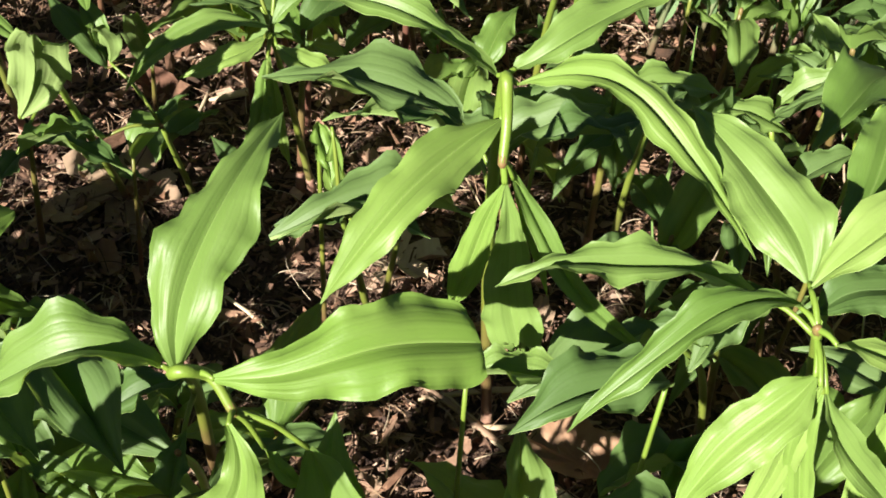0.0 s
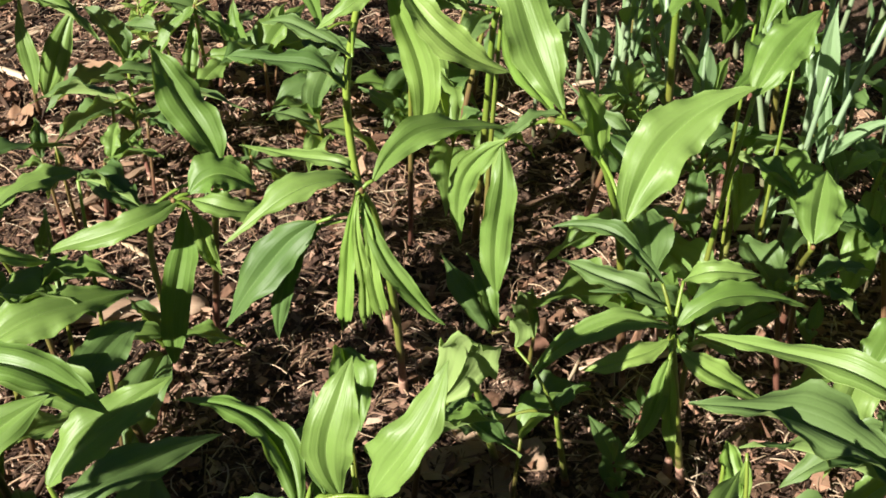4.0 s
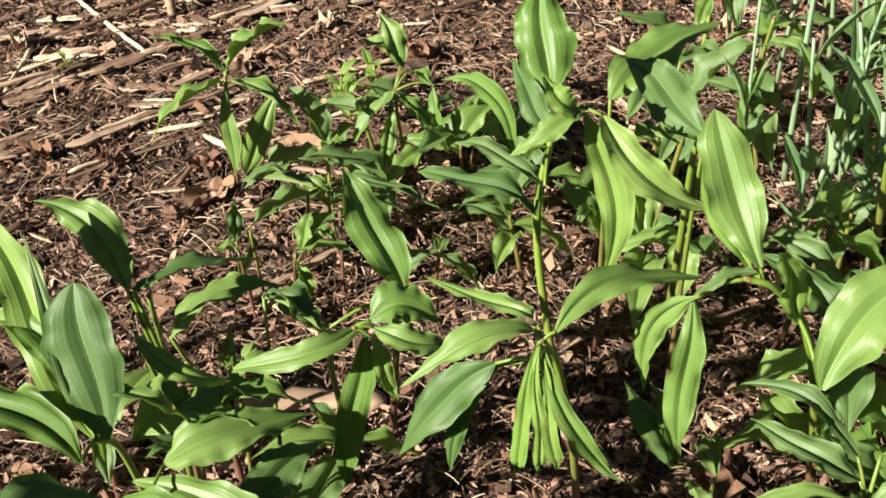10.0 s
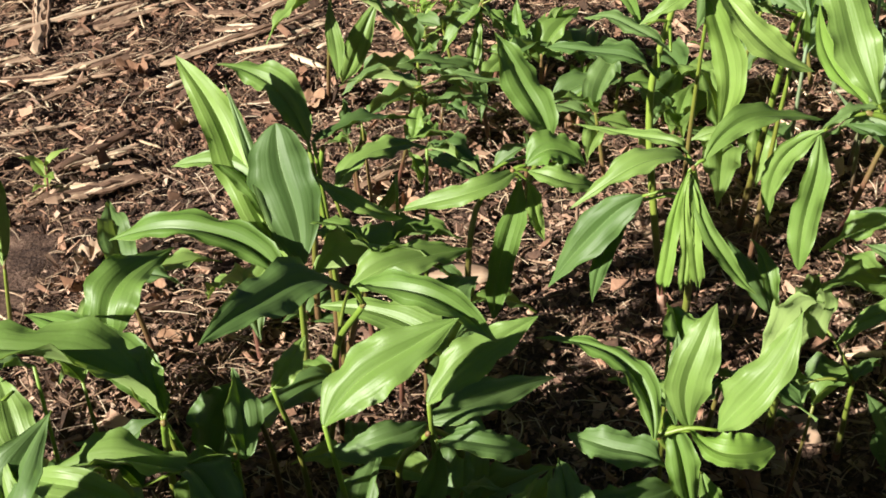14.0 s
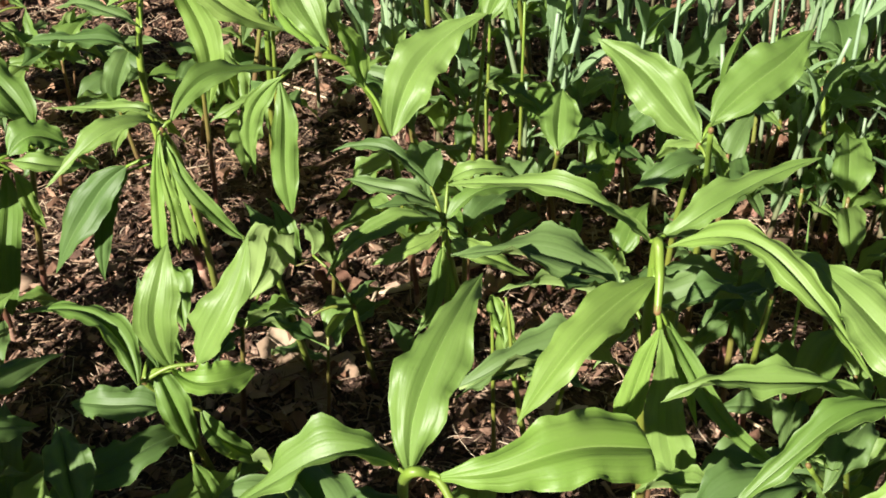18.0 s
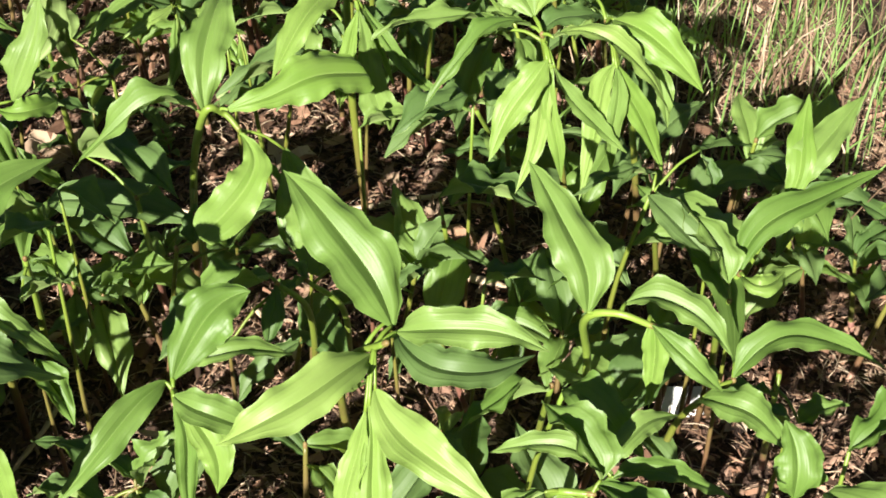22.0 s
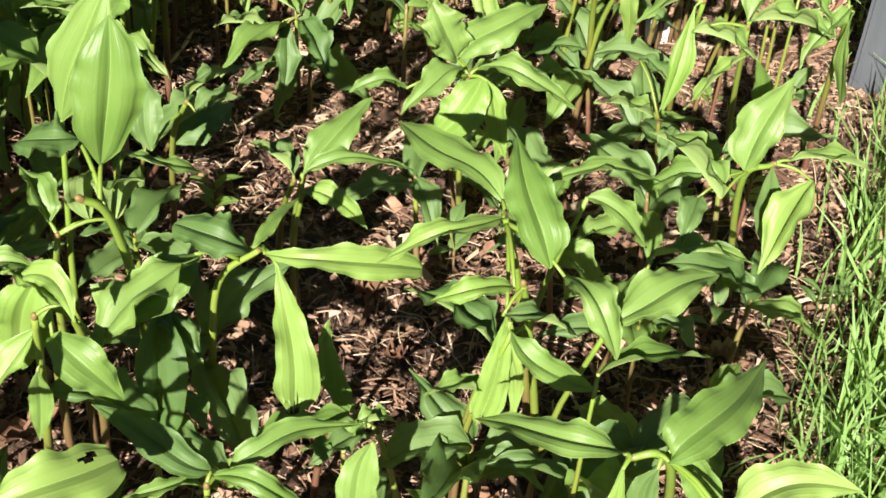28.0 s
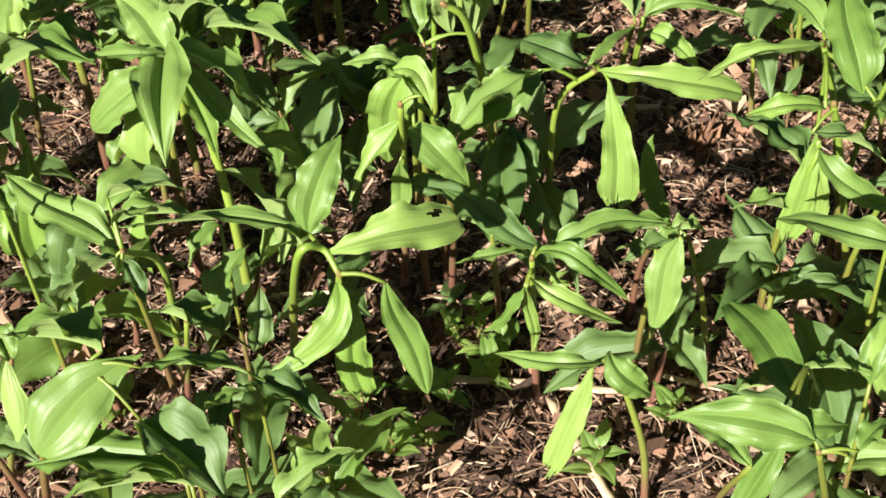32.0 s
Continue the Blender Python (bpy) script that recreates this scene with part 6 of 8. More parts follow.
leaf(p, (-0.716, -1.415, 0.237), (-0.770, -1.432, 0.205), 0.029, 0.10, 25, LEAF_DEEP_SHADE, 1.07)
leaf(p, (-0.712, -1.418, 0.236), (-0.702, -1.444, 0.212), 0.014, 0.05, -9, LEAF_DEEP_SHADE, 0.72)
leaf(p, (-0.713, -1.401, 0.254), (-0.655, -1.414, 0.259), 0.027, 0.10, -16, LEAF, 0.85)
leaf(p, (-0.712, -1.388, 0.269), (-0.657, -1.403, 0.274), 0.027, 0.10, -24, LEAF_DEEP_SHADE, 0.71)
leaf(p, (-0.786, -1.361, 0.280), (-0.775, -1.390, 0.268), 0.017, 0.10, -6, LEAF, 1.00)
p = seal_plant((-0.702, -1.313, -0.030), (-0.680, -1.397, 0.148), thick=0.0030, green=True)
leaf(p, (-0.659, -1.414, 0.135), (-0.706, -1.382, 0.154), 0.030, 0.10, 24, LEAF_DEEP_SHADE, 1.08)
leaf(p, (-0.657, -1.397, 0.155), (-0.621, -1.371, 0.186), 0.027, 0.10, -3, LEAF, 0.61)
leaf(p, (-0.636, -1.427, 0.127), (-0.620, -1.397, 0.167), 0.022, 0.10, 3, LEAF_DEEP_SHADE, 0.48, yaw=108)
leaf(p, (-0.639, -1.361, 0.201), (-0.670, -1.382, 0.187), 0.020, 0.10, 8, LEAF, 0.80)
p = seal_plant((-0.831, -1.396, -0.030), (-0.802, -1.436, 0.098), (-0.748, -1.500, 0.220), thick=0.0033)
leaf(p, (-0.735, -1.497, 0.227), (-0.802, -1.464, 0.234), 0.035, 0.10, 25, LEAF, 0.98)
leaf(p, (-0.791, -1.526, 0.178), (-0.710, -1.501, 0.223), 0.048, 0.10, 34, LEAF, 0.30)
leaf(p, (-0.713, -1.511, 0.218), (-0.637, -1.549, 0.218), 0.025, 0.10, -21, LEAF, 0.65)
leaf(p, (-0.694, -1.544, 0.185), (-0.648, -1.537, 0.202), 0.025, 0.10, -26, LEAF, 0.58)
leaf(p, (-0.721, -1.532, 0.191), (-0.678, -1.601, 0.170), 0.042, 0.10, -4, LEAF_DEEP_SHADE, 1.04)
leaf(p, (-0.702, -1.565, 0.160), (-0.804, -1.513, 0.160), 0.039, 0.10, 4, LEAF, 0.94)
leaf(p, (-0.699, -1.568, 0.157), (-0.786, -1.547, 0.156), 0.025, 0.10, 23, LEAF, 0.98)
p = seal_plant((-0.644, -1.489, -0.030), (-0.643, -1.564, 0.117), thick=0.0029)
leaf(p, (-0.648, -1.566, 0.114), (-0.582, -1.557, 0.136), 0.035, 0.10, -16, LEAF, 0.66)
leaf(p, (-0.642, -1.512, 0.177), (-0.604, -1.555, 0.172), 0.029, 0.10, -10, LEAF_DEEP_SHADE, 0.95)
leaf(p, (-0.664, -1.510, 0.172), (-0.678, -1.538, 0.161), 0.017, 0.10, 2, LEAF_DEEP_SHADE, 0.84)
p = seal_plant((-0.859, -1.352, -0.030), (-0.815, -1.380, 0.133), thick=0.0030, green=True)
leaf(p, (-0.815, -1.375, 0.140), (-0.827, -1.409, 0.078), 0.022, 0.05, 5, LEAF_PALE, -0.30, yaw=-101)
leaf(p, (-0.815, -1.380, 0.133), (-0.829, -1.346, 0.155), 0.021, 0.10, 1, LEAF, 0.96)
p = seal_plant((0.537, -0.929, -0.030), (0.435, -1.015, 0.220), thick=0.0033, green=True)
leaf(p, (0.439, -1.044, 0.187), (0.477, -1.055, 0.202), 0.022, 0.10, -7, LEAF, 0.74)
leaf(p, (0.450, -0.935, 0.240), (0.439, -0.833, 0.277), 0.050, 0.10, 4, LEAF, 0.70)
leaf(p, (0.428, -1.024, 0.204), (0.405, -1.008, 0.204), 0.014, 0.10, 24, LEAF, 0.94)
p = seal_plant((0.219, -0.646, -0.030), (0.188, -0.720, 0.141), (0.147, -0.738, 0.210), thick=0.0033, green=True)
leaf(p, (0.147, -0.738, 0.210), (0.112, -0.744, 0.190), 0.021, 0.10, 21, LEAF, 0.94)
leaf(p, (0.185, -0.748, 0.226), (0.169, -0.714, 0.226), 0.019, 0.10, 11, LEAF_DEEP_SHADE, 0.93)
leaf(p, (0.147, -0.738, 0.210), (0.138, -0.714, 0.219), 0.014, 0.10, 11, LEAF_DEEP_SHADE, 1.08)
leaf(p, (0.280, -0.814, 0.213), (0.326, -0.839, 0.222), 0.027, 0.10, -17, LEAF_DEEP_SHADE, 1.02)
p = seal_plant((-0.130, -0.388, -0.030), (-0.131, -0.513, 0.191), thick=0.0032, green=True)
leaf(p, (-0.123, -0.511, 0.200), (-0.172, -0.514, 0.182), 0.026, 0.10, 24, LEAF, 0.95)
leaf(p, (-0.121, -0.508, 0.205), (-0.136, -0.444, 0.228), 0.035, 0.10, 10, LEAF_DEEP_SHADE, 0.68)
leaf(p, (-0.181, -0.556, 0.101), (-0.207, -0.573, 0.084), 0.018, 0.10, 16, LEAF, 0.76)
leaf(p, (-0.151, -0.589, 0.082), (-0.159, -0.530, 0.116), 0.034, 0.10, 4, LEAF_DEEP_SHADE, 0.73)
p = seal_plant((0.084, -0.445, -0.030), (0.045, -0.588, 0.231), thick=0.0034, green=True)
leaf(p, (0.014, -0.547, 0.260), (0.068, -0.653, 0.270), 0.050, 0.10, -16, LEAF_DEEP_SHADE, 1.06)
leaf(p, (0.056, -0.592, 0.235), (0.104, -0.584, 0.253), 0.026, 0.10, -13, LEAF_DEEP_SHADE, 0.67)
leaf(p, (-0.016, -0.551, 0.234), (0.020, -0.603, 0.222), 0.032, 0.10, -17, LEAF_DEEP_SHADE, 0.75)
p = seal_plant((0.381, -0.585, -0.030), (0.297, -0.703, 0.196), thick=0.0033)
leaf(p, (0.300, -0.689, 0.215), (0.383, -0.748, 0.215), 0.044, 0.10, -19, LEAF_DEEP_SHADE, 0.88)
leaf(p, (0.349, -0.659, 0.289), (0.258, -0.676, 0.289), 0.044, 0.10, 7, LEAF_DEEP_SHADE, 0.71)
leaf(p, (0.251, -0.621, 0.265), (0.314, -0.638, 0.265), 0.032, 0.10, -15, LEAF, 0.79)
p = seal_plant((0.065, -0.135, -0.030), (0.032, -0.318, 0.274), thick=0.0036, green=True)
leaf(p, (0.012, -0.335, 0.239), (0.038, -0.396, 0.354), 0.042, 0.10, -16, LEAF, 0.37, yaw=57)
leaf(p, (-0.057, -0.288, 0.247), (-0.042, -0.339, 0.217), 0.031, 0.10, -12, LEAF, 1.08)
leaf(p, (0.007, -0.348, 0.219), (0.058, -0.339, 0.228), 0.026, 0.10, -27, LEAF, 0.91)
leaf(p, (-0.049, -0.342, 0.185), (-0.103, -0.314, 0.190), 0.030, 0.10, 12, LEAF, 0.79)
p = seal_plant((0.260, -0.322, -0.030), (0.237, -0.366, 0.091), (0.216, -0.415, 0.199), thick=0.0032, green=True)
leaf(p, (0.223, -0.418, 0.197), (0.165, -0.437, 0.197), 0.031, 0.10, 17, LEAF_DEEP_SHADE, 0.71)
leaf(p, (0.213, -0.398, 0.260), (0.244, -0.347, 0.132), 0.022, 0.05, -5, LEAF_PALE, 0.80, yaw=-134)
leaf(p, (0.225, -0.423, 0.192), (0.274, -0.442, 0.192), 0.026, 0.10, -21, LEAF_DEEP_SHADE, 0.85)
p = seal_plant((0.487, -0.287, -0.030), (0.464, -0.335, 0.105), (0.443, -0.388, 0.220), thick=0.0033, green=True)
leaf(p, (0.440, -0.383, 0.224), (0.373, -0.407, 0.212), 0.027, 0.10, 11, LEAF_DEEP_SHADE, 0.57)
leaf(p, (0.444, -0.385, 0.223), (0.479, -0.368, 0.237), 0.021, 0.10, -11, LEAF_DEEP_SHADE, 0.87)
p = seal_plant((0.500, -0.496, -0.030), (0.460, -0.526, 0.102), (0.396, -0.578, 0.220), thick=0.0033, green=True)
leaf(p, (0.392, -0.579, 0.219), (0.286, -0.598, 0.209), 0.041, 0.10, 16, LEAF_DEEP_SHADE, 0.96)
leaf(p, (0.396, -0.574, 0.224), (0.414, -0.601, 0.223), 0.016, 0.10, -22, LEAF, 0.71)
p = seal_plant((-0.013, -0.193, -0.030), (0.000, -0.227, 0.120), thick=0.0029)
leaf(p, (-0.003, -0.225, 0.121), (0.077, -0.278, 0.130), 0.041, 0.10, -24, LEAF_DEEP_SHADE, 0.63)
leaf(p, (0.078, -0.247, 0.115), (0.136, -0.211, 0.139), 0.032, 0.10, -22, LEAF, 1.06)
leaf(p, (0.000, -0.227, 0.120), (-0.031, -0.260, 0.103), 0.024, 0.10, 14, LEAF_DEEP_SHADE, 0.62)
p = seal_plant((-0.114, -0.508, -0.030), (-0.102, -0.603, 0.161), (-0.110, -0.651, 0.250), thick=0.0034)
leaf(p, (-0.041, -0.641, 0.288), (-0.122, -0.665, 0.273), 0.043, 0.10, 12, LEAF, 1.01)
leaf(p, (-0.116, -0.657, 0.240), (-0.104, -0.694, 0.194), 0.023, 0.05, 5, LEAF_DEEP_SHADE, 0.79)
p = seal_plant((0.180, -0.651, -0.030), (0.151, -0.731, 0.161), (0.111, -0.768, 0.244), thick=0.0034)
leaf(p, (0.108, -0.763, 0.248), (0.012, -0.780, 0.227), 0.050, 0.10, 19, LEAF, 0.96)
leaf(p, (0.111, -0.767, 0.246), (0.091, -0.791, 0.202), 0.020, 0.05, 8, LEAF_DEEP_SHADE, 0.30, yaw=-84)
leaf(p, (0.061, -0.779, 0.203), (0.047, -0.750, 0.214), 0.017, 0.10, 10, LEAF_DEEP_SHADE, 0.75)
p = seal_plant((0.309, -0.868, -0.030), (0.279, -0.915, 0.114), (0.251, -0.971, 0.248), thick=0.0034)
leaf(p, (0.248, -0.973, 0.245), (0.173, -0.970, 0.238), 0.037, 0.10, 30, LEAF, 0.86)
leaf(p, (0.221, -0.745, 0.160), (0.269, -0.737, 0.178), 0.026, 0.10, -22, LEAF_DEEP_SHADE, 1.01)
p = seal_plant((0.524, -0.855, -0.030), (0.459, -0.913, 0.162), (0.418, -0.963, 0.260), thick=0.0034)
leaf(p, (0.481, -0.860, 0.240), (0.425, -0.808, 0.246), 0.038, 0.10, 16, LEAF, 0.66)
leaf(p, (0.421, -0.955, 0.271), (0.415, -0.902, 0.308), 0.033, 0.10, 10, LEAF, 0.87)
leaf(p, (0.414, -1.057, 0.200), (0.367, -1.001, 0.206), 0.037, 0.10, 18, LEAF_DEEP_SHADE, 1.03)
p = seal_plant((-0.056, -0.500, -0.030), (-0.059, -0.571, 0.129), (-0.065, -0.641, 0.240), thick=0.0034, green=True)
leaf(p, (-0.078, -0.660, 0.210), (-0.038, -0.651, 0.214), 0.021, 0.10, -20, LEAF_DEEP_SHADE, 1.03)
leaf(p, (-0.081, -0.691, 0.173), (-0.067, -0.739, 0.131), 0.025, 0.05, -11, LEAF, 1.01)
p = seal_plant((-0.325, -0.625, -0.030), (-0.316, -0.704, 0.133), (-0.314, -0.766, 0.240), thick=0.0034)
leaf(p, (-0.322, -0.750, 0.255), (-0.266, -0.844, 0.249), 0.041, 0.10, -20, LEAF, 0.96)
leaf(p, (-0.271, -0.804, 0.220), (-0.282, -0.843, 0.171), 0.024, 0.05, 9, LEAF_PALE, 1.10)
leaf(p, (-0.354, -0.853, 0.220), (-0.285, -0.923, 0.220), 0.045, 0.10, -8, LEAF, 0.92)
leaf(p, (-0.328, -0.826, 0.160), (-0.346, -0.843, 0.146), 0.014, 0.10, 20, LEAF_DEEP_SHADE, 0.75)
p = seal_plant((-0.291, -0.923, -0.030), (-0.286, -0.997, 0.126), thick=0.0029)
leaf(p, (-0.288, -1.000, 0.122), (-0.181, -0.995, 0.156), 0.050, 0.10, -17, LEAF_DEEP_SHADE, 0.79)
leaf(p, (-0.287, -0.940, 0.160), (-0.318, -0.993, 0.109), 0.030, 0.05, 13, LEAF_DEEP_SHADE, 0.72)
leaf(p, (-0.304, -0.944, 0.178), (-0.318, -0.910, 0.185), 0.019, 0.10, 10, LEAF, 0.81)
p = seal_plant((-0.247, -0.777, -0.020), (-0.250, -0.868, 0.220), thick=0.0042)
leaf(p, (-0.250, -0.868, 0.220), (-0.287, -0.905, 0.200), 0.032, 0.10, 5, LEAF, 0.60)
p = seal_plant((-0.208, -0.761, -0.020), (-0.206, -0.853, 0.240), thick=0.0036)
leaf(p, (-0.206, -0.853, 0.240), (-0.241, -0.777, 0.220), 0.034, 0.10, 5, LEAF_DEEP_SHADE, 0.60)
p = seal_plant((-0.244, -0.852, -0.020), (-0.247, -0.959, 0.100), thick=0.003)
# low leaf coloured dark for the shade it lies in
frond(p, (-0.247, -0.959, 0.100), (-0.215, -0.964, 0.120), (-0.169, -0.936, 0.110), 0.05, (-0.2, -0.4, 0.9), LEAF_DEEP_SHADE, 0.25)
p = seal_plant((0.255, -1.141, -0.030), (0.178, -1.199, 0.140), thick=0.0030)
leaf(p, (0.178, -1.199, 0.140), (0.134, -1.148, 0.146), 0.034, 0.10, 14, LEAF, 0.70)
leaf(p, (0.177, -1.157, 0.190), (0.188, -1.206, 0.172), 0.027, 0.10, -9, LEAF_DEEP_SHADE, 0.70)
leaf(p, (0.149, -1.255, 0.056), (0.152, -1.212, 0.100), 0.026, 0.10, 12, LEAF, 0.33, yaw=19)
leaf(p, (0.129, -1.125, 0.040), (0.093, -1.154, 0.032), 0.023, 0.10, 7, LEAF, 0.87)
leaf(p, (0.194, -1.211, 0.135), (0.159, -1.228, 0.113), 0.022, 0.10, 2, LEAF_DEEP_SHADE, 0.61)
p = seal_plant((-0.354, -1.178, -0.030), (-0.378, -1.258, 0.126), thick=0.0029)
leaf(p, (-0.373, -1.249, 0.140), (-0.358, -1.301, 0.125), 0.028, 0.10, -8, LEAF_DEEP_SHADE, 0.83)
leaf(p, (-0.429, -1.270, 0.077), (-0.380, -1.363, 0.077), 0.045, 0.10, -22, LEAF, 0.76)
leaf(p, (-0.382, -1.285, 0.095), (-0.367, -1.327, 0.079), 0.024, 0.10, -13, LEAF_DEEP_SHADE, 0.60)
p = seal_plant((0.260, -0.338, -0.030), (0.260, -0.378, 0.078), (0.257, -0.422, 0.180), thick=0.0031)
leaf(p, (0.208, -0.369, 0.240), (0.212, -0.403, 0.211), 0.017, 0.05, -13, LEAF_PALE, 0.65)
leaf(p, (0.253, -0.418, 0.184), (0.172, -0.406, 0.184), 0.041, 0.10, 8, LEAF_DEEP_SHADE, 0.82)
leaf(p, (0.355, -0.405, 0.229), (0.418, -0.411, 0.240), 0.032, 0.10, -17, LEAF_DEEP_SHADE, 0.82)
p = seal_plant((0.512, -0.472, -0.030), (0.478, -0.511, 0.088), (0.427, -0.574, 0.220), thick=0.0033)
leaf(p, (0.447, -0.562, 0.240), (0.397, -0.602, 0.218), 0.034, 0.10, -0, LEAF_DEEP_SHADE, 0.68)
leaf(p, (0.431, -0.575, 0.220), (0.438, -0.548, 0.253), 0.018, 0.10, 6, LEAF, 0.45, yaw=62)
leaf(p, (0.579, -0.449, 0.300), (0.482, -0.527, 0.322), 0.050, 0.10, 3, LEAF, 0.56)
p = seal_plant((0.046, -0.570, -0.030), (0.060, -0.589, 0.089), (0.069, -0.610, 0.179), thick=0.0031)
leaf(p, (0.125, -0.584, 0.140), (0.195, -0.583, 0.180), 0.040, 0.10, -24, LEAF_DEEP_SHADE, 0.62)
leaf(p, (0.085, -0.612, 0.181), (0.099, -0.585, 0.206), 0.020, 0.10, -8, LEAF_DEEP_SHADE, 0.77)
p = seal_plant((0.434, -0.624, -0.030), (0.404, -0.639, 0.067), (0.374, -0.658, 0.160), thick=0.0030)
leaf(p, (0.336, -0.645, 0.162), (0.418, -0.638, 0.179), 0.042, 0.10, -29, LEAF_DEEP_SHADE, 0.96)
leaf(p, (0.376, -0.651, 0.167), (0.403, -0.630, 0.195), 0.022, 0.10, -4, LEAF, 1.08)
p = seal_plant((-0.240, -0.485, -0.030), (-0.246, -0.515, 0.145), (-0.260, -0.585, 0.286), thick=0.0035)
frond(p, (-0.260, -0.585, 0.290), (-0.276, -0.596, 0.270), (-0.305, -0.599, 0.220), 0.042, (-0.36, -0.84, 0.40), LEAF, 0.32)
frond(p, (-0.259, -0.586, 0.290), (-0.220, -0.604, 0.285), (-0.186, -0.583, 0.250), 0.036, (0.44, -0.45, 0.78), LEAF_PALE, 0.42, ribs=1.8)
frond(p, (-0.157, -0.654, 0.300), (-0.192, -0.648, 0.310), (-0.242, -0.656, 0.290), 0.031, (-0.09, -0.45, 0.89), LEAF, 0.42)
frond(p, (-0.264, -0.587, 0.290), (-0.245, -0.583, 0.295), (-0.246, -0.558, 0.290), 0.011, (0.33, -0.20, 0.92), LEAF, 0.52)
p = seal_plant((-0.219, -0.298, -0.030), (-0.225, -0.328, 0.102), (-0.239, -0.398, 0.201), thick=0.0035)
frond(p, (-0.239, -0.398, 0.205), (-0.200, -0.374, 0.210), (-0.145, -0.318, 0.190), 0.033, (0.29, -0.16, 0.94), LEAF_DEEP_SHADE, 0.42)
frond(p, (-0.230, -0.412, 0.200), (-0.191, -0.420, 0.210), (-0.159, -0.398, 0.185), 0.029, (0.25, -0.28, 0.93), LEAF_DEEP_SHADE, 0.42, ribs=1.6)
frond(p, (-0.241, -0.399, 0.205), (-0.274, -0.430, 0.210), (-0.320, -0.423, 0.185), 0.027, (-0.12, -0.37, 0.92), LEAF_DEEP_SHADE, 0.52)
frond(p, (-0.229, -0.416, 0.195), (-0.235, -0.418, 0.150), (-0.252, -0.422, 0.120), 0.023, (-0.27, -0.95, 0.16), LEAF_DEEP_SHADE, 0.52)
p = seal_plant((-0.381, -0.473, -0.030), (-0.387, -0.503, 0.135), (-0.401, -0.573, 0.266), thick=0.0035)
frond(p, (-0.401, -0.573, 0.270), (-0.447, -0.569, 0.290), (-0.506, -0.545, 0.270), 0.024, (-0.11, -0.40, 0.91), LEAF, 0.62)
frond(p, (-0.406, -0.640, 0.270), (-0.410, -0.624, 0.290), (-0.412, -0.597, 0.300), 0.052, (0.26, -0.53, 0.81), LEAF, 0.27, blunt=0.6, ribs=1.4)
frond(p, (-0.404, -0.461, 0.220), (-0.390, -0.486, 0.200), (-0.396, -0.513, 0.160), 0.050, (0.24, -0.72, 0.65), LEAF, 0.42, blunt=0.6, ribs=1.5, wave=1.3)
frond(p, (-0.494, -0.539, 0.260), (-0.510, -0.515, 0.285), (-0.533, -0.483, 0.300), 0.031, (0.27, -0.43, 0.86), LEAF, 0.42)
frond(p, (-0.403, -0.573, 0.240), (-0.384, -0.562, 0.230), (-0.371, -0.491, 0.220), 0.029, (0.34, 0.10, 0.94), LEAF_DEEP_SHADE, 0.52)
p = seal_plant((0.440, -0.148, -0.030), (0.434, -0.178, 0.145), (0.420, -0.248, 0.286), thick=0.0035)
frond(p, (0.420, -0.248, 0.290), (0.388, -0.211, 0.330), (0.344, -0.170, 0.360), 0.050, (-0.06, -0.70, 0.71), LEAF, 0.42, wave=1.2)
frond(p, (0.423, -0.262, 0.280), (0.381, -0.282, 0.285), (0.351, -0.271, 0.260), 0.031, (-0.21, -0.35, 0.91), LEAF_DEEP_SHADE, 0.52)
frond(p, (0.435, -0.235, 0.300), (0.491, -0.211, 0.330), (0.550, -0.171, 0.350), 0.049, (-0.11, -0.49, 0.87), LEAF, 0.42)
frond(p, (0.433, -0.239, 0.285), (0.451, -0.233, 0.250), (0.473, -0.225, 0.210), 0.013, (0.21, -0.98, -0.07), LEAF_PALE, 0.62)
frond(p, (0.433, -0.240, 0.300), (0.473, -0.216, 0.300), (0.509, -0.227, 0.280), 0.026, (0.29, -0.36, 0.89), LEAF, 0.62)
p = seal_plant((0.357, 0.019, -0.030), (0.351, -0.011, 0.095), (0.337, -0.081, 0.186), thick=0.0035)
frond(p, (0.337, -0.081, 0.190), (0.344, -0.052, 0.210), (0.356, -0.018, 0.225), 0.046, (-0.13, -0.45, 0.88), LEAF, 0.42)
frond(p, (0.335, -0.031, 0.200), (0.317, -0.016, 0.210), (0.305, 0.014, 0.205), 0.020, (-0.22, -0.25, 0.94), LEAF_PALE, 0.62)
p = seal_plant((-0.240, -0.184, -0.030), (-0.246, -0.214, 0.095), (-0.260, -0.284, 0.186), thick=0.0035)
frond(p, (-0.260, -0.284, 0.190), (-0.248, -0.244, 0.200), (-0.225, -0.192, 0.190), 0.039, (0.34, -0.13, 0.93), LEAF_DEEP_SHADE, 0.42)
frond(p, (-0.239, -0.298, 0.180), (-0.275, -0.288, 0.210), (-0.360, -0.263, 0.200), 0.037, (0.08, -0.27, 0.96), LEAF, 0.52)
p = seal_plant((-0.456, -1.243, -0.030), (-0.462, -1.273, 0.145), (-0.476, -1.343, 0.286), thick=0.0035)
frond(p, (-0.476, -1.343, 0.290), (-0.491, -1.329, 0.250), (-0.492, -1.302, 0.180), 0.038, (-0.57, -0.79, -0.21), LEAF_PALE, 0.52, ribs=2.6, peak=0.5)
frond(p, (-0.493, -1.347, 0.295), (-0.477, -1.369, 0.305), (-0.472, -1.386, 0.280), 0.017, (-0.07, -0.39, 0.92), LEAF_PALE, 0.62, ribs=1.5)
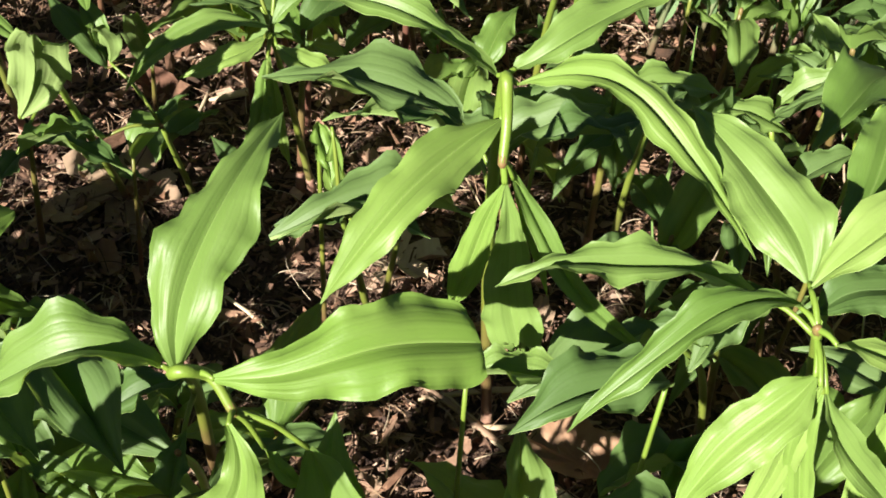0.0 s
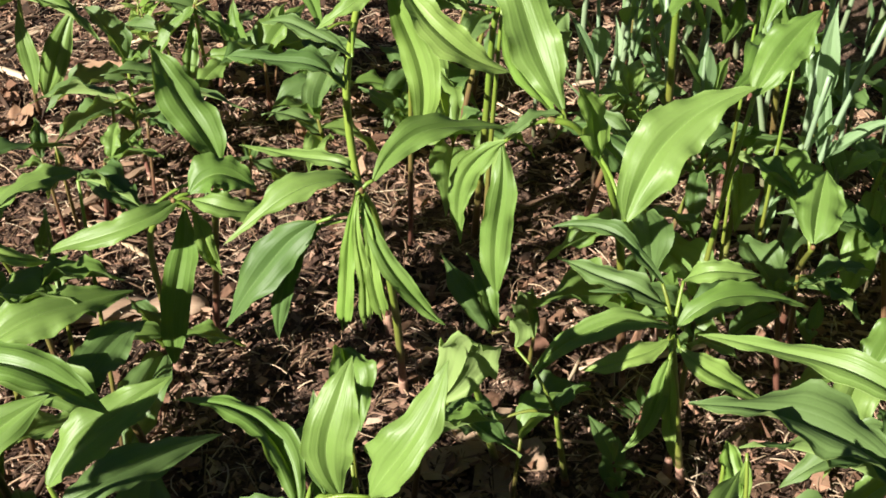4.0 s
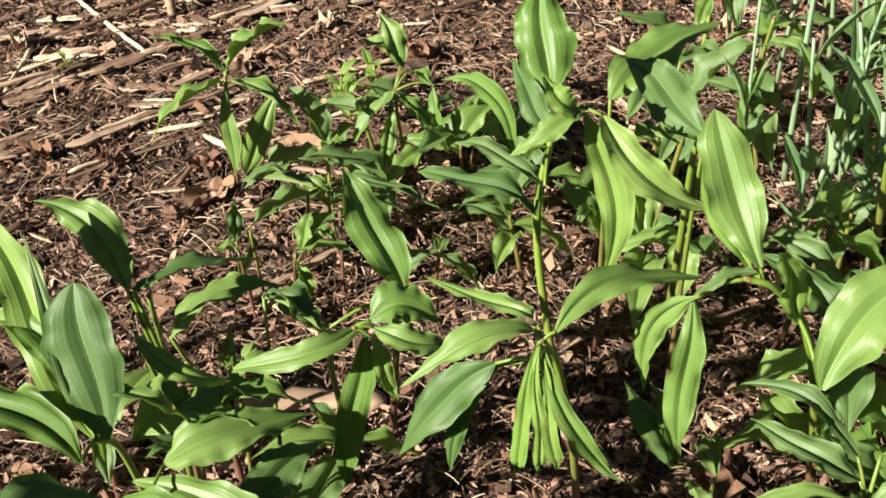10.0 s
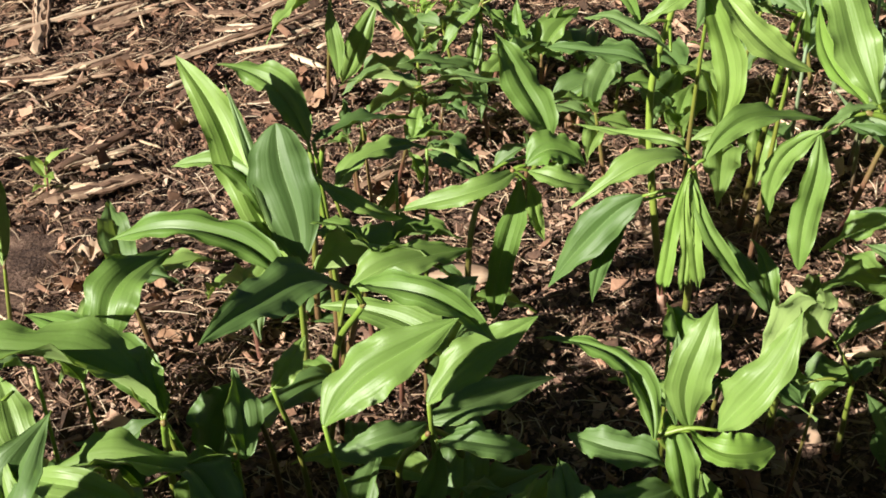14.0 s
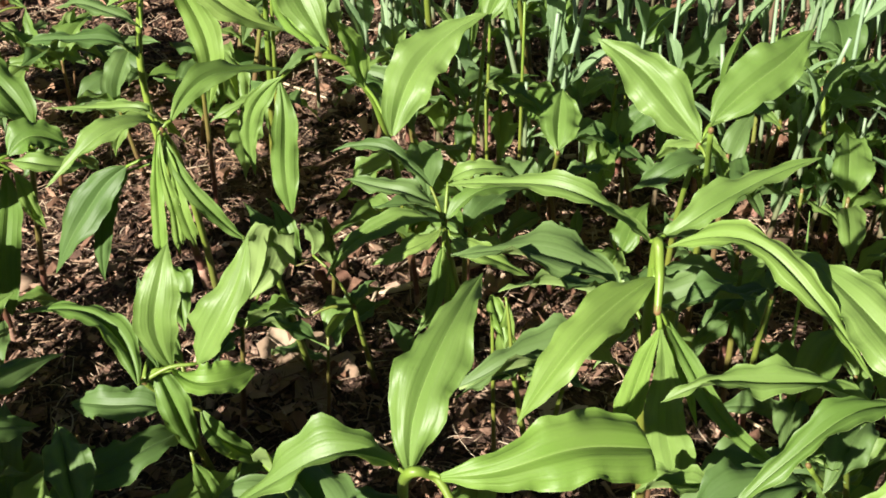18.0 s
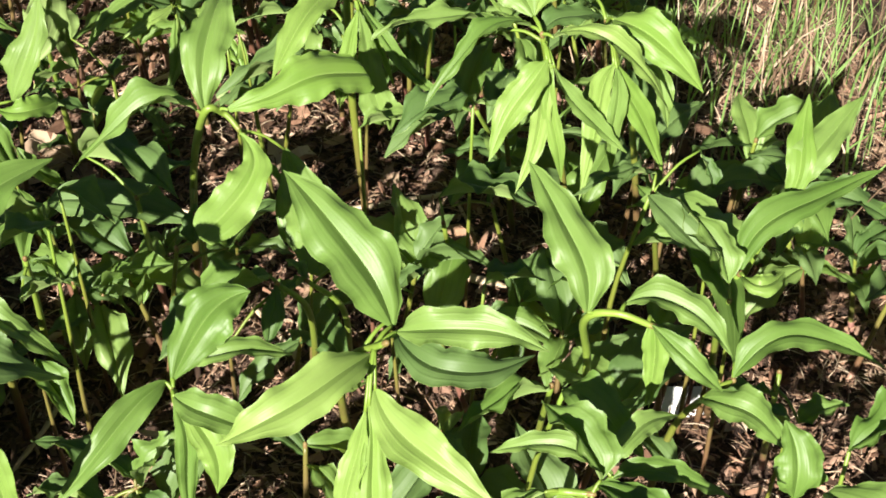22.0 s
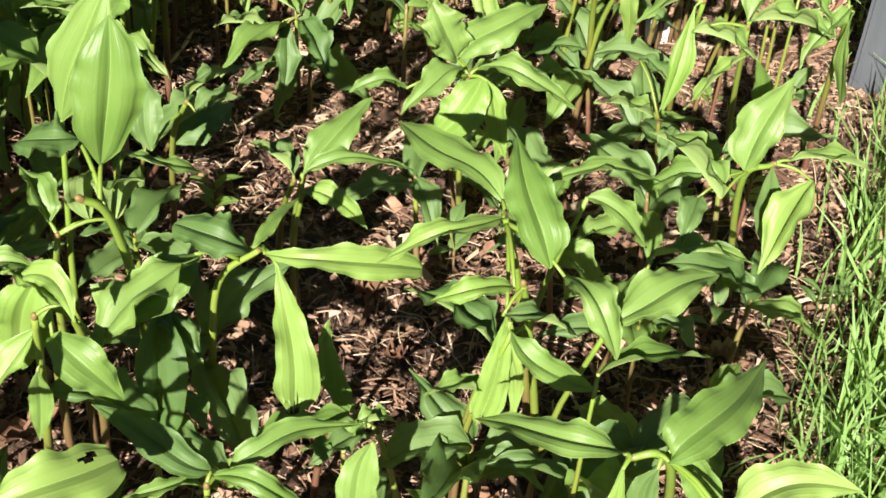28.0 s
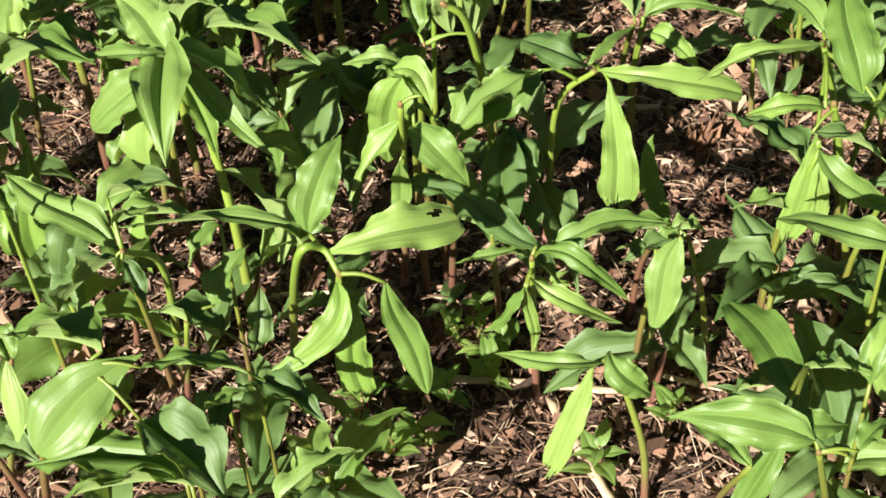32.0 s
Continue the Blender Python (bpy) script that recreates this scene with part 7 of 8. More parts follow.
frond(p, (-0.480, -1.358, 0.250), (-0.470, -1.387, 0.245), (-0.449, -1.395, 0.210), 0.031, (0.06, -0.71, 0.70), LEAF, 0.42)
frond(p, (-0.488, -1.331, 0.200), (-0.487, -1.318, 0.160), (-0.492, -1.315, 0.120), 0.018, (-0.30, -0.94, -0.17), LEAF, 0.52)
frond(p, (-0.481, -1.337, 0.290), (-0.497, -1.332, 0.300), (-0.522, -1.315, 0.290), 0.019, (-0.17, -0.31, 0.93), LEAF, 0.62)
p = seal_plant((0.461, -0.845, -0.030), (0.455, -0.875, 0.135), (0.441, -0.945, 0.266), thick=0.0035)
frond(p, (0.441, -0.945, 0.270), (0.491, -0.929, 0.300), (0.604, -0.919, 0.300), 0.030, (-0.14, -0.24, 0.96), LEAF, 0.52)
frond(p, (0.509, -0.910, 0.290), (0.536, -0.890, 0.320), (0.564, -0.855, 0.350), 0.024, (-0.44, -0.42, 0.79), LEAF_PALE, 0.52)
frond(p, (0.518, -0.902, 0.290), (0.553, -0.891, 0.320), (0.615, -0.867, 0.340), 0.032, (-0.36, -0.28, 0.89), LEAF, 0.52)
frond(p, (0.437, -0.953, 0.270), (0.440, -0.972, 0.275), (0.471, -0.962, 0.270), 0.020, (-0.12, -0.45, 0.88), LEAF_PALE, 0.52)
p = seal_plant((0.390, -0.933, -0.030), (0.384, -0.963, 0.130), (0.370, -1.033, 0.256), thick=0.0035)
frond(p, (0.370, -1.033, 0.260), (0.414, -1.037, 0.285), (0.486, -1.069, 0.250), 0.029, (0.08, -0.02, 1.00), LEAF, 0.74, wave=1.2)
frond(p, (0.421, -0.842, 0.280), (0.424, -0.893, 0.275), (0.454, -0.920, 0.240), 0.030, (-0.11, -0.49, 0.87), LEAF_DEEP_SHADE, 0.52)
frond(p, (0.380, -1.020, 0.260), (0.442, -0.913, 0.250), (0.440, -0.844, 0.260), 0.029, (-0.26, 0.09, 0.96), LEAF, 0.52)
frond(p, (0.341, -1.034, 0.250), (0.356, -1.065, 0.260), (0.384, -1.088, 0.225), 0.032, (-0.03, -0.44, 0.90), LEAF, 0.42)
frond(p, (0.364, -1.121, 0.220), (0.366, -1.114, 0.250), (0.369, -1.091, 0.270), 0.037, (-0.45, -0.75, 0.49), LEAF, 0.42)
p = seal_plant((0.259, -0.972, -0.030), (0.253, -1.002, 0.130), (0.239, -1.072, 0.256), thick=0.0035)
frond(p, (0.239, -1.072, 0.260), (0.207, -1.045, 0.278), (0.173, -1.018, 0.260), 0.020, (0.00, 0.00, 1.00), LEAF, 0.74)
frond(p, (0.245, -0.997, 0.270), (0.252, -1.031, 0.280), (0.278, -1.057, 0.240), 0.034, (-0.04, -0.46, 0.89), LEAF, 0.47)
frond(p, (0.237, -1.075, 0.260), (0.269, -1.091, 0.265), (0.312, -1.113, 0.240), 0.020, (0.21, -0.10, 0.97), LEAF, 0.74)
frond(p, (0.236, -1.066, 0.260), (0.265, -1.060, 0.280), (0.304, -1.054, 0.270), 0.020, (-0.11, -0.21, 0.97), LEAF, 0.52)


# ---- bluish stalks behind the stand ----
def blue_stalk(x, y, height, seed, leaves=3):
    r = random.Random(seed)
    z = soil_height(x, y) - 0.004
    root = thing("blue_stalk_plant", (x, y, z), "upright perennial with bluish green stalk and narrow blades", "plant", "bluish stalks behind the stand")
    lean, turn = r.uniform(0.0, 0.22), r.uniform(0, 6.28)
    top = Vector((lean * height * math.cos(turn), lean * height * math.sin(turn), height))
    mid = Vector((top.x * 0.35, top.y * 0.35, height * 0.5))
    pts = glide([(0, 0, 0), mid, top], 5)
    n = len(pts)
    thick = r.uniform(0.0026, 0.0045)
    v, f = tube(pts, [thick * (1.1 - 0.45 * i / (n - 1)) for i in range(n)], 7)
    part("stalk", mesh_of("stalk", v, f, BLUE_STEM), root)
    for k in range(leaves):
        at = pts[min(n - 1, int(n * r.uniform(0.25, 0.95)))]
        a, e, l = r.uniform(0, 6.28), r.uniform(0.7, 1.4), r.uniform(0.05, 0.12)
        tip = at + Vector((l * math.cos(a) * math.cos(e), l * math.sin(a) * math.cos(e), l * math.sin(e)))
        mat = BLUE_LEAF if r.random() < 0.75 else LEAF
        part("blade", blade_mesh("blade", at, tip, r.uniform(0.012, 0.024), r.uniform(0.02, 0.1), r.uniform(-20, 20), mat, wave=0.3,
                                 fold=r.uniform(0.4, 0.9), seed=seed * 7 + k, rows=10, cols=4), root)


rs = random.Random(21)
count = 0
while count < 300:
    x, y = rs.uniform(0.08, 1.3), rs.uniform(-0.15, 0.95)
    if y < 0.32 - 0.64 * (x - 0.05) or rs.random() < max(0.0, 0.75 - 1.3 * x):
        continue
    blue_stalk(x, y, rs.uniform(0.16, 0.40), 300 + count, rs.choice((2, 3, 3, 4)))
    count += 1


# ---- low plants under the stand ----
def low_plant(x, y, height, seed):
    r = random.Random(seed)
    lean = Vector((r.uniform(-0.25, 0.25), r.uniform(-0.25, 0.25), 1)) * height
    foot = Vector((x, y, 0))
    z = soil_height(x, y)
    root = seal_plant((x, y, z), foot + lean * 0.55 + Vector((0, 0, z)), foot + lean + Vector((0, 0, z)), thick=0.0024 + 0.006 * height, green=r.random() < 0.4)
    tagged(root, "low young woodland plant with green leaves, most coloured as in shade", group="low plants under the stand")
    top = foot + lean + Vector((0, 0, z))
    turn = r.uniform(0, 6.28)
    for k in range(r.choice((3, 4, 5))):
        a = turn + k * 2.4 + r.uniform(-0.4, 0.4)
        e, l = r.uniform(-0.7, 0.75), r.uniform(0.06, 0.12)
        at = top - lean * (0.07 * k)
        tip = at + Vector((l * math.cos(a) * math.cos(e), l * math.sin(a) * math.cos(e), l * math.sin(e)))
        tip.z = max(tip.z, soil_height(tip.x, tip.y) + 0.008)
        # two in three leaves take the darker colour that stands in for undergrowth shade
        leaf(root, at, tip, l * r.uniform(0.32, 0.46), 0.12, r.uniform(-15, 15), r.choice((LEAF_DEEP_SHADE, LEAF_DEEP_SHADE, LEAF)), r.uniform(0.4, 1.0), under=False)


def tall_plant(x, y, height, seed):
    """A full-grown plant with an arching top, for the dense parts of the stand and for added shade casters."""
    r = random.Random(seed)
    z = soil_height(x, y)
    turn = r.uniform(0, 6.28)
    arch = Vector((math.cos(turn), math.sin(turn), 0)) * r.uniform(0.02, 0.06)
    foot = Vector((x, y, z))
    line = [foot, foot + Vector((0, 0, 0.55 * height)), foot + Vector((0, 0, height)) + arch * 0.4, foot + Vector((0, 0, height - 0.004)) + arch]
    root = seal_plant(*line, thick=0.0042, green=r.random() < 0.5)
    for k in range(r.choice((6, 7, 8))):
        at = line[2].lerp(line[3], r.random()) if k < 5 else foot + Vector((0, 0, height * r.uniform(0.6, 0.85)))
        a = turn + (k % 2) * 3.14 + r.uniform(-1.2, 1.2)
        e, l = r.choice((-1.25, -0.6, -0.2, 0.1, 0.3, 0.9)) + r.uniform(-0.15, 0.15), r.uniform(0.085, 0.135)
        tip = at + Vector((l * math.cos(a) * math.cos(e), l * math.sin(a) * math.cos(e), l * math.sin(e)))
        mat = LEAF_PALE if e < -0.9 else r.choice((LEAF, LEAF, LEAF_DEEP_SHADE))
        leaf(root, at, tip, l * r.uniform(0.3, 0.42), 0.12, r.uniform(-20, 20), mat, r.uniform(0.4, 1.0), yaw=math.degrees(a) if e < -0.9 else None)


rp = random.Random(8)
grown = []
for _ in range(600):
    if len(grown) >= 20:
        break
    x, y = rp.uniform(-1.0, -0.42), rp.uniform(-1.25, -0.55)
    if y > -0.55 - 0.3 * (x + 1.0) or (x > -0.62 and y < -1.0) or any(math.hypot(x - a, y - b) < 0.1 for a, b in grown):
        continue
    tall_plant(x, y, rp.uniform(0.24, 0.36), 5000 + len(grown))
    grown.append((x, y))

# eight shorter plants added to throw shade over the ground behind them
for k in range(8):
    tall_plant(-0.52 + 0.08 * (k % 4) + rp.uniform(-0.025, 0.025), -0.80 + 0.10 * (k // 4) + rp.uniform(-0.03, 0.03), rp.uniform(0.14, 0.22), 5400 + k)

# five tall plants added, mostly unseen, to block sun from the stand's left side
rq = random.Random(41)
for k in range(5):
    tall_plant(-0.66 + 0.075 * (k % 4) + rq.uniform(-0.02, 0.02), -0.70 + 0.09 * (k // 4) + rq.uniform(-0.02, 0.02), rq.uniform(0.30, 0.40), 6000 + k)

ZONES = [(0.86, 1.12, -0.62, -0.2, 13, 0.2), (0.72, 0.92, -0.88, -0.55, 7, 0.2), (-0.30, 0.70, -0.95, -0.35, 38, 0.16), (0.15, 0.80, -0.35, 0.20, 32, 0.2), (0.70, 1.20, -0.26, 0.15, 26, 0.24), (-0.85, 0.30, -1.62, -0.95, 36, 0.14),
         (-0.60, 0.0, -0.70, -0.05, 20, 0.13), (-0.40, 0.05, 0.12, 0.55, 14, 0.11), (0.0, 0.5, 0.2, 0.75, 16, 0.2)]
BARE = [(-0.15, -1.22, 0.11), (-0.16, -1.40, 0.09), (-0.42, -1.48, 0.09), (-0.06, -0.60, 0.09), (0.14, -0.75, 0.09), (0.42, -0.50, 0.07),
        (-0.15, 0.0, 0.10), (-0.02, -0.3, 0.09), (0.06, -0.13, 0.13), (0.55, -0.85, 0.08), (-0.02, -0.88, 0.08)]
CLEAR = [(-0.17, 0.17), (-0.29, 0.20), (-0.19, 0.03), (0.04, -0.14), (-0.03, -0.23), (0.0, 0.18), (0.13, 0.09), (-0.36, 0.01), (0.23, 0.65), (-0.16, -1.19),
         (-0.24, -1.13), (0.0, -0.70), (-0.11, -1.24), (-0.17, -1.30), (-0.49, -1.43), (-0.07, -0.64), (-0.10, -0.84), (-0.16, -0.74), (0.20, -0.74), (0.0, -0.94)]
BARE += [(0.05, -0.20, 0.10), (-0.01, -0.16, 0.09), (-0.02, -0.24, 0.09), (0.18, -0.30, 0.09), (0.29, -0.27, 0.11), (0.26, -0.45, 0.10), (0.36, -0.51, 0.09)]
BARE += [(-0.31, -0.15, 0.08), (-0.21, -0.24, 0.08), (-0.13, -0.12, 0.08), (-0.04, -0.23, 0.08), (0.05, -0.14, 0.08), (0.04, -0.28, 0.08), (-0.09, -0.02, 0.08), (-0.10, -0.05, 0.08), (0.02, -0.02, 0.08), (-0.20, 0.09, 0.08)]
BARE += [(0.32, -0.46, 0.09), (0.40, -0.50, 0.10), (0.36, -0.59, 0.10), (0.43, -0.57, 0.09), (0.16, -0.74, 0.07), (0.0, -0.64, 0.07), (0.88, -0.48, 0.17), (1.06, -0.42, 0.17), (0.85, -0.66, 0.13), (1.0, -0.23, 0.15), (1.18, -0.1, 0.15), (0.56, -0.80, 0.09), (-0.42, -1.54, 0.10), (-0.50, -1.48, 0.09), (-0.36, -1.56, 0.09), (-0.55, -1.49, 0.08), (-0.15, -1.35, 0.10), (-0.09, -1.03, 0.09), (-0.13, -1.25, 0.10), (-0.23, 0.01, 0.09), (-0.13, 0.02, 0.09), (0.03, 0.06, 0.08)]
BARE += [(x, y, 0.085) for x, y in CLEAR]
OPEN = [(-0.20, -0.75, 0.12), (-0.20, -0.88, 0.10), (-0.15, -0.61, 0.08)]
rz = random.Random(14)
for x0, x1, y0, y1, many, tall in ZONES:
    done = []
    for _ in range(900):
        if len(done) >= many:
            break
        x, y = rz.uniform(x0, x1), rz.uniform(y0, y1)
        if any(math.hypot(x - a, y - b) < c for a, b, c in BARE) or any(math.hypot(x - a, y - b) < 0.075 for a, b in done):
            continue
        if 0.62 * (x - 0.08) - 0.78 * (y + 1.53) > -0.06:
            continue
        height = rz.uniform(0.5, 1.0) * tall
        if all(math.hypot(x - a, y - b) > c for a, b, c in OPEN):
            low_plant(x, y, height, 900 + len(done) + int(1000 * (x0 + 2)))
        done.append((x, y))


# ---- small weeds ----
def weed(x, y, height, seed, pairs=4, size=0.03, mat=None):
    r = random.Random(seed)
    z = soil_height(x, y) - 0.002
    root = thing("weed_seedling", (x, y, z), "small fresh green weed seedling with pointed leaves", "weed", "small weeds in the mulch")
    top = Vector((r.uniform(-0.2, 0.2) * height, r.uniform(-0.2, 0.2) * height, height))
    pts = glide([(0, 0, 0), top * 0.5 + Vector((0.003, 0, 0)), top], 3)
    v, f = tube(pts, [0.0014] * len(pts), 5)
    part("stem", mesh_of("stem", v, f, STEM_GREEN), root)
    for k in range(pairs):
        at = top * ((k + 1.2) / (pairs + 0.4))
        a = r.uniform(0, 3.14)
        for s in (0, math.pi):
            e, l = r.uniform(0.1, 0.8), size * r.uniform(0.7, 1.2)
            tip = at + Vector((l * math.cos(a + s) * math.cos(e), l * math.sin(a + s) * math.cos(e), l * math.sin(e)))
            part("leaf", blade_mesh("leaf", at, tip, l * r.uniform(0.32, 0.5), 0.1, 0, mat or LEAF_PALE, wave=0.4, fold=0.3, seed=seed * 31 + 2 * k + (s > 0), rows=8, cols=4), root)


weed(-0.40, 0.60, 0.07, 1, 5, 0.036)
weed(-0.43, 0.63, 0.06, 2, 4, 0.032)
weed(-0.37, 0.64, 0.075, 3, 5, 0.034)
weed(-0.86, 0.70, 0.03, 4, 3, 0.018)
weed(-0.62, 0.93, 0.05, 5, 2, 0.03)
weed(-0.83, 0.17, 0.05, 6, 3, 0.035)
weed(-0.45, -1.32, 0.03, 7, 4, 0.03)
weed(-0.43, -1.36, 0.025, 8, 4, 0.028)
weed(-0.73, -1.36, 0.03, 9, 4, 0.03)
weed(-0.76, -1.30, 0.03, 10, 4, 0.03)
weed(-0.35, -1.30, 0.03, 11, 4, 0.028)
for k, (x, y) in enumerate([(-0.50, -1.37), (-0.48, -1.39), (-0.44, -1.38), (-0.54, -1.43), (-0.51, -1.43), (-0.41, -1.36), (-0.55, -1.37), (-0.31, -1.48), (-0.39, -1.51), (-0.43, -1.32), (-0.55, -0.87), (-0.52, -0.95)]):
    weed(x, y, 0.03 + 0.004 * (k % 5), 400 + k, 4, 0.026 + 0.003 * (k % 3), LEAF)
rw = random.Random(77)
for k in range(46):
    x, y = rw.uniform(-0.55, 0.7), rw.uniform(-1.55, 0.1)
    if x > 0.55 + 0.8 * (y + 1.1) + 0.1 or any(math.hypot(x - a, y - b) < c * 0.8 for a, b, c in BARE):
        continue
    weed(x, y, rw.uniform(0.02, 0.06), 100 + k, rw.choice((2, 3, 4)), rw.uniform(0.02, 0.045), rw.choice((LEAF_DEEP_SHADE, LEAF_DEEP_SHADE, LEAF)))


# ---- grass verge ----
def verge(x, y):
    """How far a spot lies beyond the edge of the bed."""
    return 0.62 * (x - 0.08) - 0.78 * (y + 1.53) * 1.02 + 0.002 + 0.02 * noise.noise(Vector((x * 6, y * 6, 2.0)))


def strips(name, blades, mat, label, category):
    """Many thin bent strips in one mesh. blades: foot, lean direction, height, width, bend, turn."""
    verts, faces, uvs = [], [], []
    for x, y, z, dx, dy, h, w, turn in blades:
        cx, cy = math.cos(turn) * w, math.sin(turn) * w
        n0 = len(verts)
        for k, (t, ww) in enumerate(((0.0, 1.0), (0.35, 0.95), (0.7, 0.7), (0.95, 0.2))):
            bx, by = x + dx * t * t, y + dy * t * t
            bz = z + h * (t - 0.25 * t * t * min(1.5, math.hypot(dx, dy) / max(h, 1e-4)))
            verts += [(bx - cx * ww, by - cy * ww, bz), (bx + cx * ww, by + cy * ww, bz)]
            uvs += [(0.0, t), (1.0, t)]
        for k in range(3):
            a = n0 + 2 * k
            faces.append((a, a + 1, a + 3, a + 2))
    ob = new(name, mesh_of(name, verts, faces, mat, True, uvs))
    return tagged(ob, label, category, kind="stuff")


rg = random.Random(5)
blades = []
while len(blades) < 9500:
    x, y = rg.uniform(-0.2, 1.6), rg.uniform(-1.9, -0.2)
    s = verge(x, y)
    if s < -0.06 or s > 0.55 or rg.random() > min(1.0, max(0.0, s) / 0.06 + 0.14 + 1.5 * min(0.0, s)):
        continue
    h = rg.uniform(0.04, 0.15) * (0.8 + 0.4 * min(1, s / 0.1))
    a, l = rg.gauss(2.4, 2.2), h * rg.uniform(0.05, 0.75)
    blades.append((x, y, soil_height(x, y) - 0.004, l * math.cos(a), l * math.sin(a), h, rg.uniform(0.0009, 0.0028), rg.uniform(0, 3.14)))
strips("grass", blades, GRASS, "long fresh green grass along the edge of the bed", "grass")
blades = []
while len(blades) < 7000:
    x, y = rg.uniform(-0.6, 2.6), rg.uniform(-2.9, 0.6)
    s = verge(x, y)
    if s < 0.5 or s > 1.4 or rg.random() < 0.6 * (s - 0.5):
        continue
    h = rg.uniform(0.05, 0.15)
    a, l = rg.uniform(0, 6.28), h * rg.uniform(0.1, 0.9)
    blades.append((x, y, soil_height(x, y) - 0.004, l * math.cos(a), l * math.sin(a), h, rg.uniform(0.002, 0.005), rg.uniform(0, 3.14)))
strips("rough_grass", blades, GRASS, "rough green grass of the verge beyond the bed", "grass")
blades = []
while len(blades) < 280:
    x, y = rg.gauss(1.02, 0.17), rg.gauss(-0.36, 0.17)
    h = rg.uniform(0.05, 0.26)
    a, l = rg.uniform(0, 6.28), h * rg.uniform(0.05, 0.6)
    blades.append((x, y, soil_height(x, y) - 0.004, l * math.cos(a), l * math.sin(a), h, rg.uniform(0.0008, 0.002), rg.uniform(0, 3.14)))
strips("thin_grass", blades, GRASS, "thin scattered green grass among straw", "grass")
blades = []
while len(blades) < 520:
    x, y = rg.gauss(1.0, 0.19), rg.gauss(-0.40, 0.19)
    h = rg.choice((0.03, 0.05, 0.08, 0.22)) * rg.uniform(0.7, 1.3)
    a, l = rg.uniform(0, 6.28), rg.uniform(0.02, 0.13)
    blades.append((x, y, soil_height(x, y) - 0.004, l * math.cos(a), l * math.sin(a), h, rg.uniform(0.0008, 0.0022), rg.uniform(0, 3.14)))
strips("dry_straw", blades, STRAW, "dry pale straw and dead stalks behind the stand", "straw")


# ---- weathered timber post beyond the grass ----
def timber(x, y, turn, wide, deep, high):
    root = thing("timber_post", (x, y, soil_height(x, y) - 0.02), "grey weathered timber post standing in the grass", "post")
    bm = bmesh.new()
    bmesh.ops.create_cube(bm, size=1.0, matrix=Matrix.Diagonal((wide, deep, high, 1)))
    bmesh.ops.translate(bm, verts=bm.verts, vec=(0, 0, high / 2))
    bmesh.ops.bevel(bm, geom=bm.edges, offset=0.005, segments=2, affect="EDGES")
    me = bpy.data.meshes.new("post_body")
    bm.to_mesh(me)
    bm.free()
    me.materials.append(STONE)
    part("post_body", me, root)
    root.rotation_euler = (0, 0, radians(turn))


timber(0.766, -1.120, -55, 0.24, 0.08, 0.42)


# ---- sticks, bark strips and fallen leaves ----
def stick(a, b, thick, mat, label, name="stick", flat=0.6, seed=0):
    """A broken piece of wood lying from a to b."""
    r = random.Random(seed)
    a, b = Vector((*a, 0)), Vector((*b, 0))
    rest = thick * flat * 0.7 + 0.009  # on top of the loose chips
    a.z, b.z = soil_height(a.x, a.y) + rest, soil_height(b.x, b.y) + rest
    mid = a.lerp(b, 0.5)
    root = new(name)
    root.empty_display_size = 0.02
    length = (b - a).length
    root.matrix_basis = Matrix.Translation(mid) @ (b - a).to_track_quat("X", "Z").to_matrix().to_4x4()
    tagged(root, label, "stick" if name == "stick" else "bark", "sticks and bark strips on the mulch")
    n = max(6, int(length / 0.012))
    pts = [(length * (i / n - 0.5), 0.02 * length * math.sin(3.1 * i / n + seed) + r.uniform(-1, 1) * thick * 0.25, r.uniform(-1, 1) * thick * 0.12) for i in range(n + 1)]
    radii = [thick * (0.75 + 0.35 * r.random()) * (0.45 if i in (0, n) else 1.0) for i in range(n + 1)]
    v, f = tube(pts, radii, 7)
    v = [Vector((q.x, q.y * r.uniform(0.9, 1.1), q.z * flat)) for q in v]
    part("wood", mesh_of("wood", v, f, mat, flat > 0.5), root)
    if name != "bark_strip":
        return
    for k in range(r.choice((3, 4, 5))):
        l, start = length * r.uniform(0.3, 0.8), length * r.uniform(-0.5, 0.2)
        off, skew = r.uniform(-1.6, 1.6) * thick, r.uniform(-0.12, 0.12)
        pts = [(start + l * i / 7, off + skew * l * i / 7 + r.uniform(-1, 1) * thick * 0.12, thick * flat * r.uniform(0.1, 0.75) + 0.05 * l * (i / 7) ** 2 * r.random()) for i in range(8)]
        v, f = tube(pts, [thick * r.uniform(0.18, 0.38) * (0.3 if i in (0, 7) else 1) for i in range(8)], 6)
        part("splinter", mesh_of("splinter", v, f, r.choice((WOOD, WOOD, PALE_WOOD)), False), root)


BARK = "long strip of brown shredded bark on mulch"
stick((-0.952, 0.440), (-0.827, 0.520), 0.0090, WOOD, BARK, "bark_strip", 0.45, 1)
stick((-0.886, 0.478), (-0.827, 0.523), 0.0060, PALE_WOOD, "pale split wood piece lying on mulch", "bark_strip", 0.5, 2)
stick((-0.944, 0.575), (-0.819, 0.693), 0.0090, WOOD, BARK, "bark_strip", 0.45, 3)
stick((-0.827, 0.687), (-0.681, 0.814), 0.0110, WOOD, BARK, "bark_strip", 0.45, 4)
stick((-0.778, 0.811), (-0.677, 0.830), 0.0130, WOOD, BARK, "bark_strip", 0.35, 5)
stick((-0.781, 0.495), (-0.605, 0.646), 0.0090, WOOD, BARK, "bark_strip", 0.45, 6)
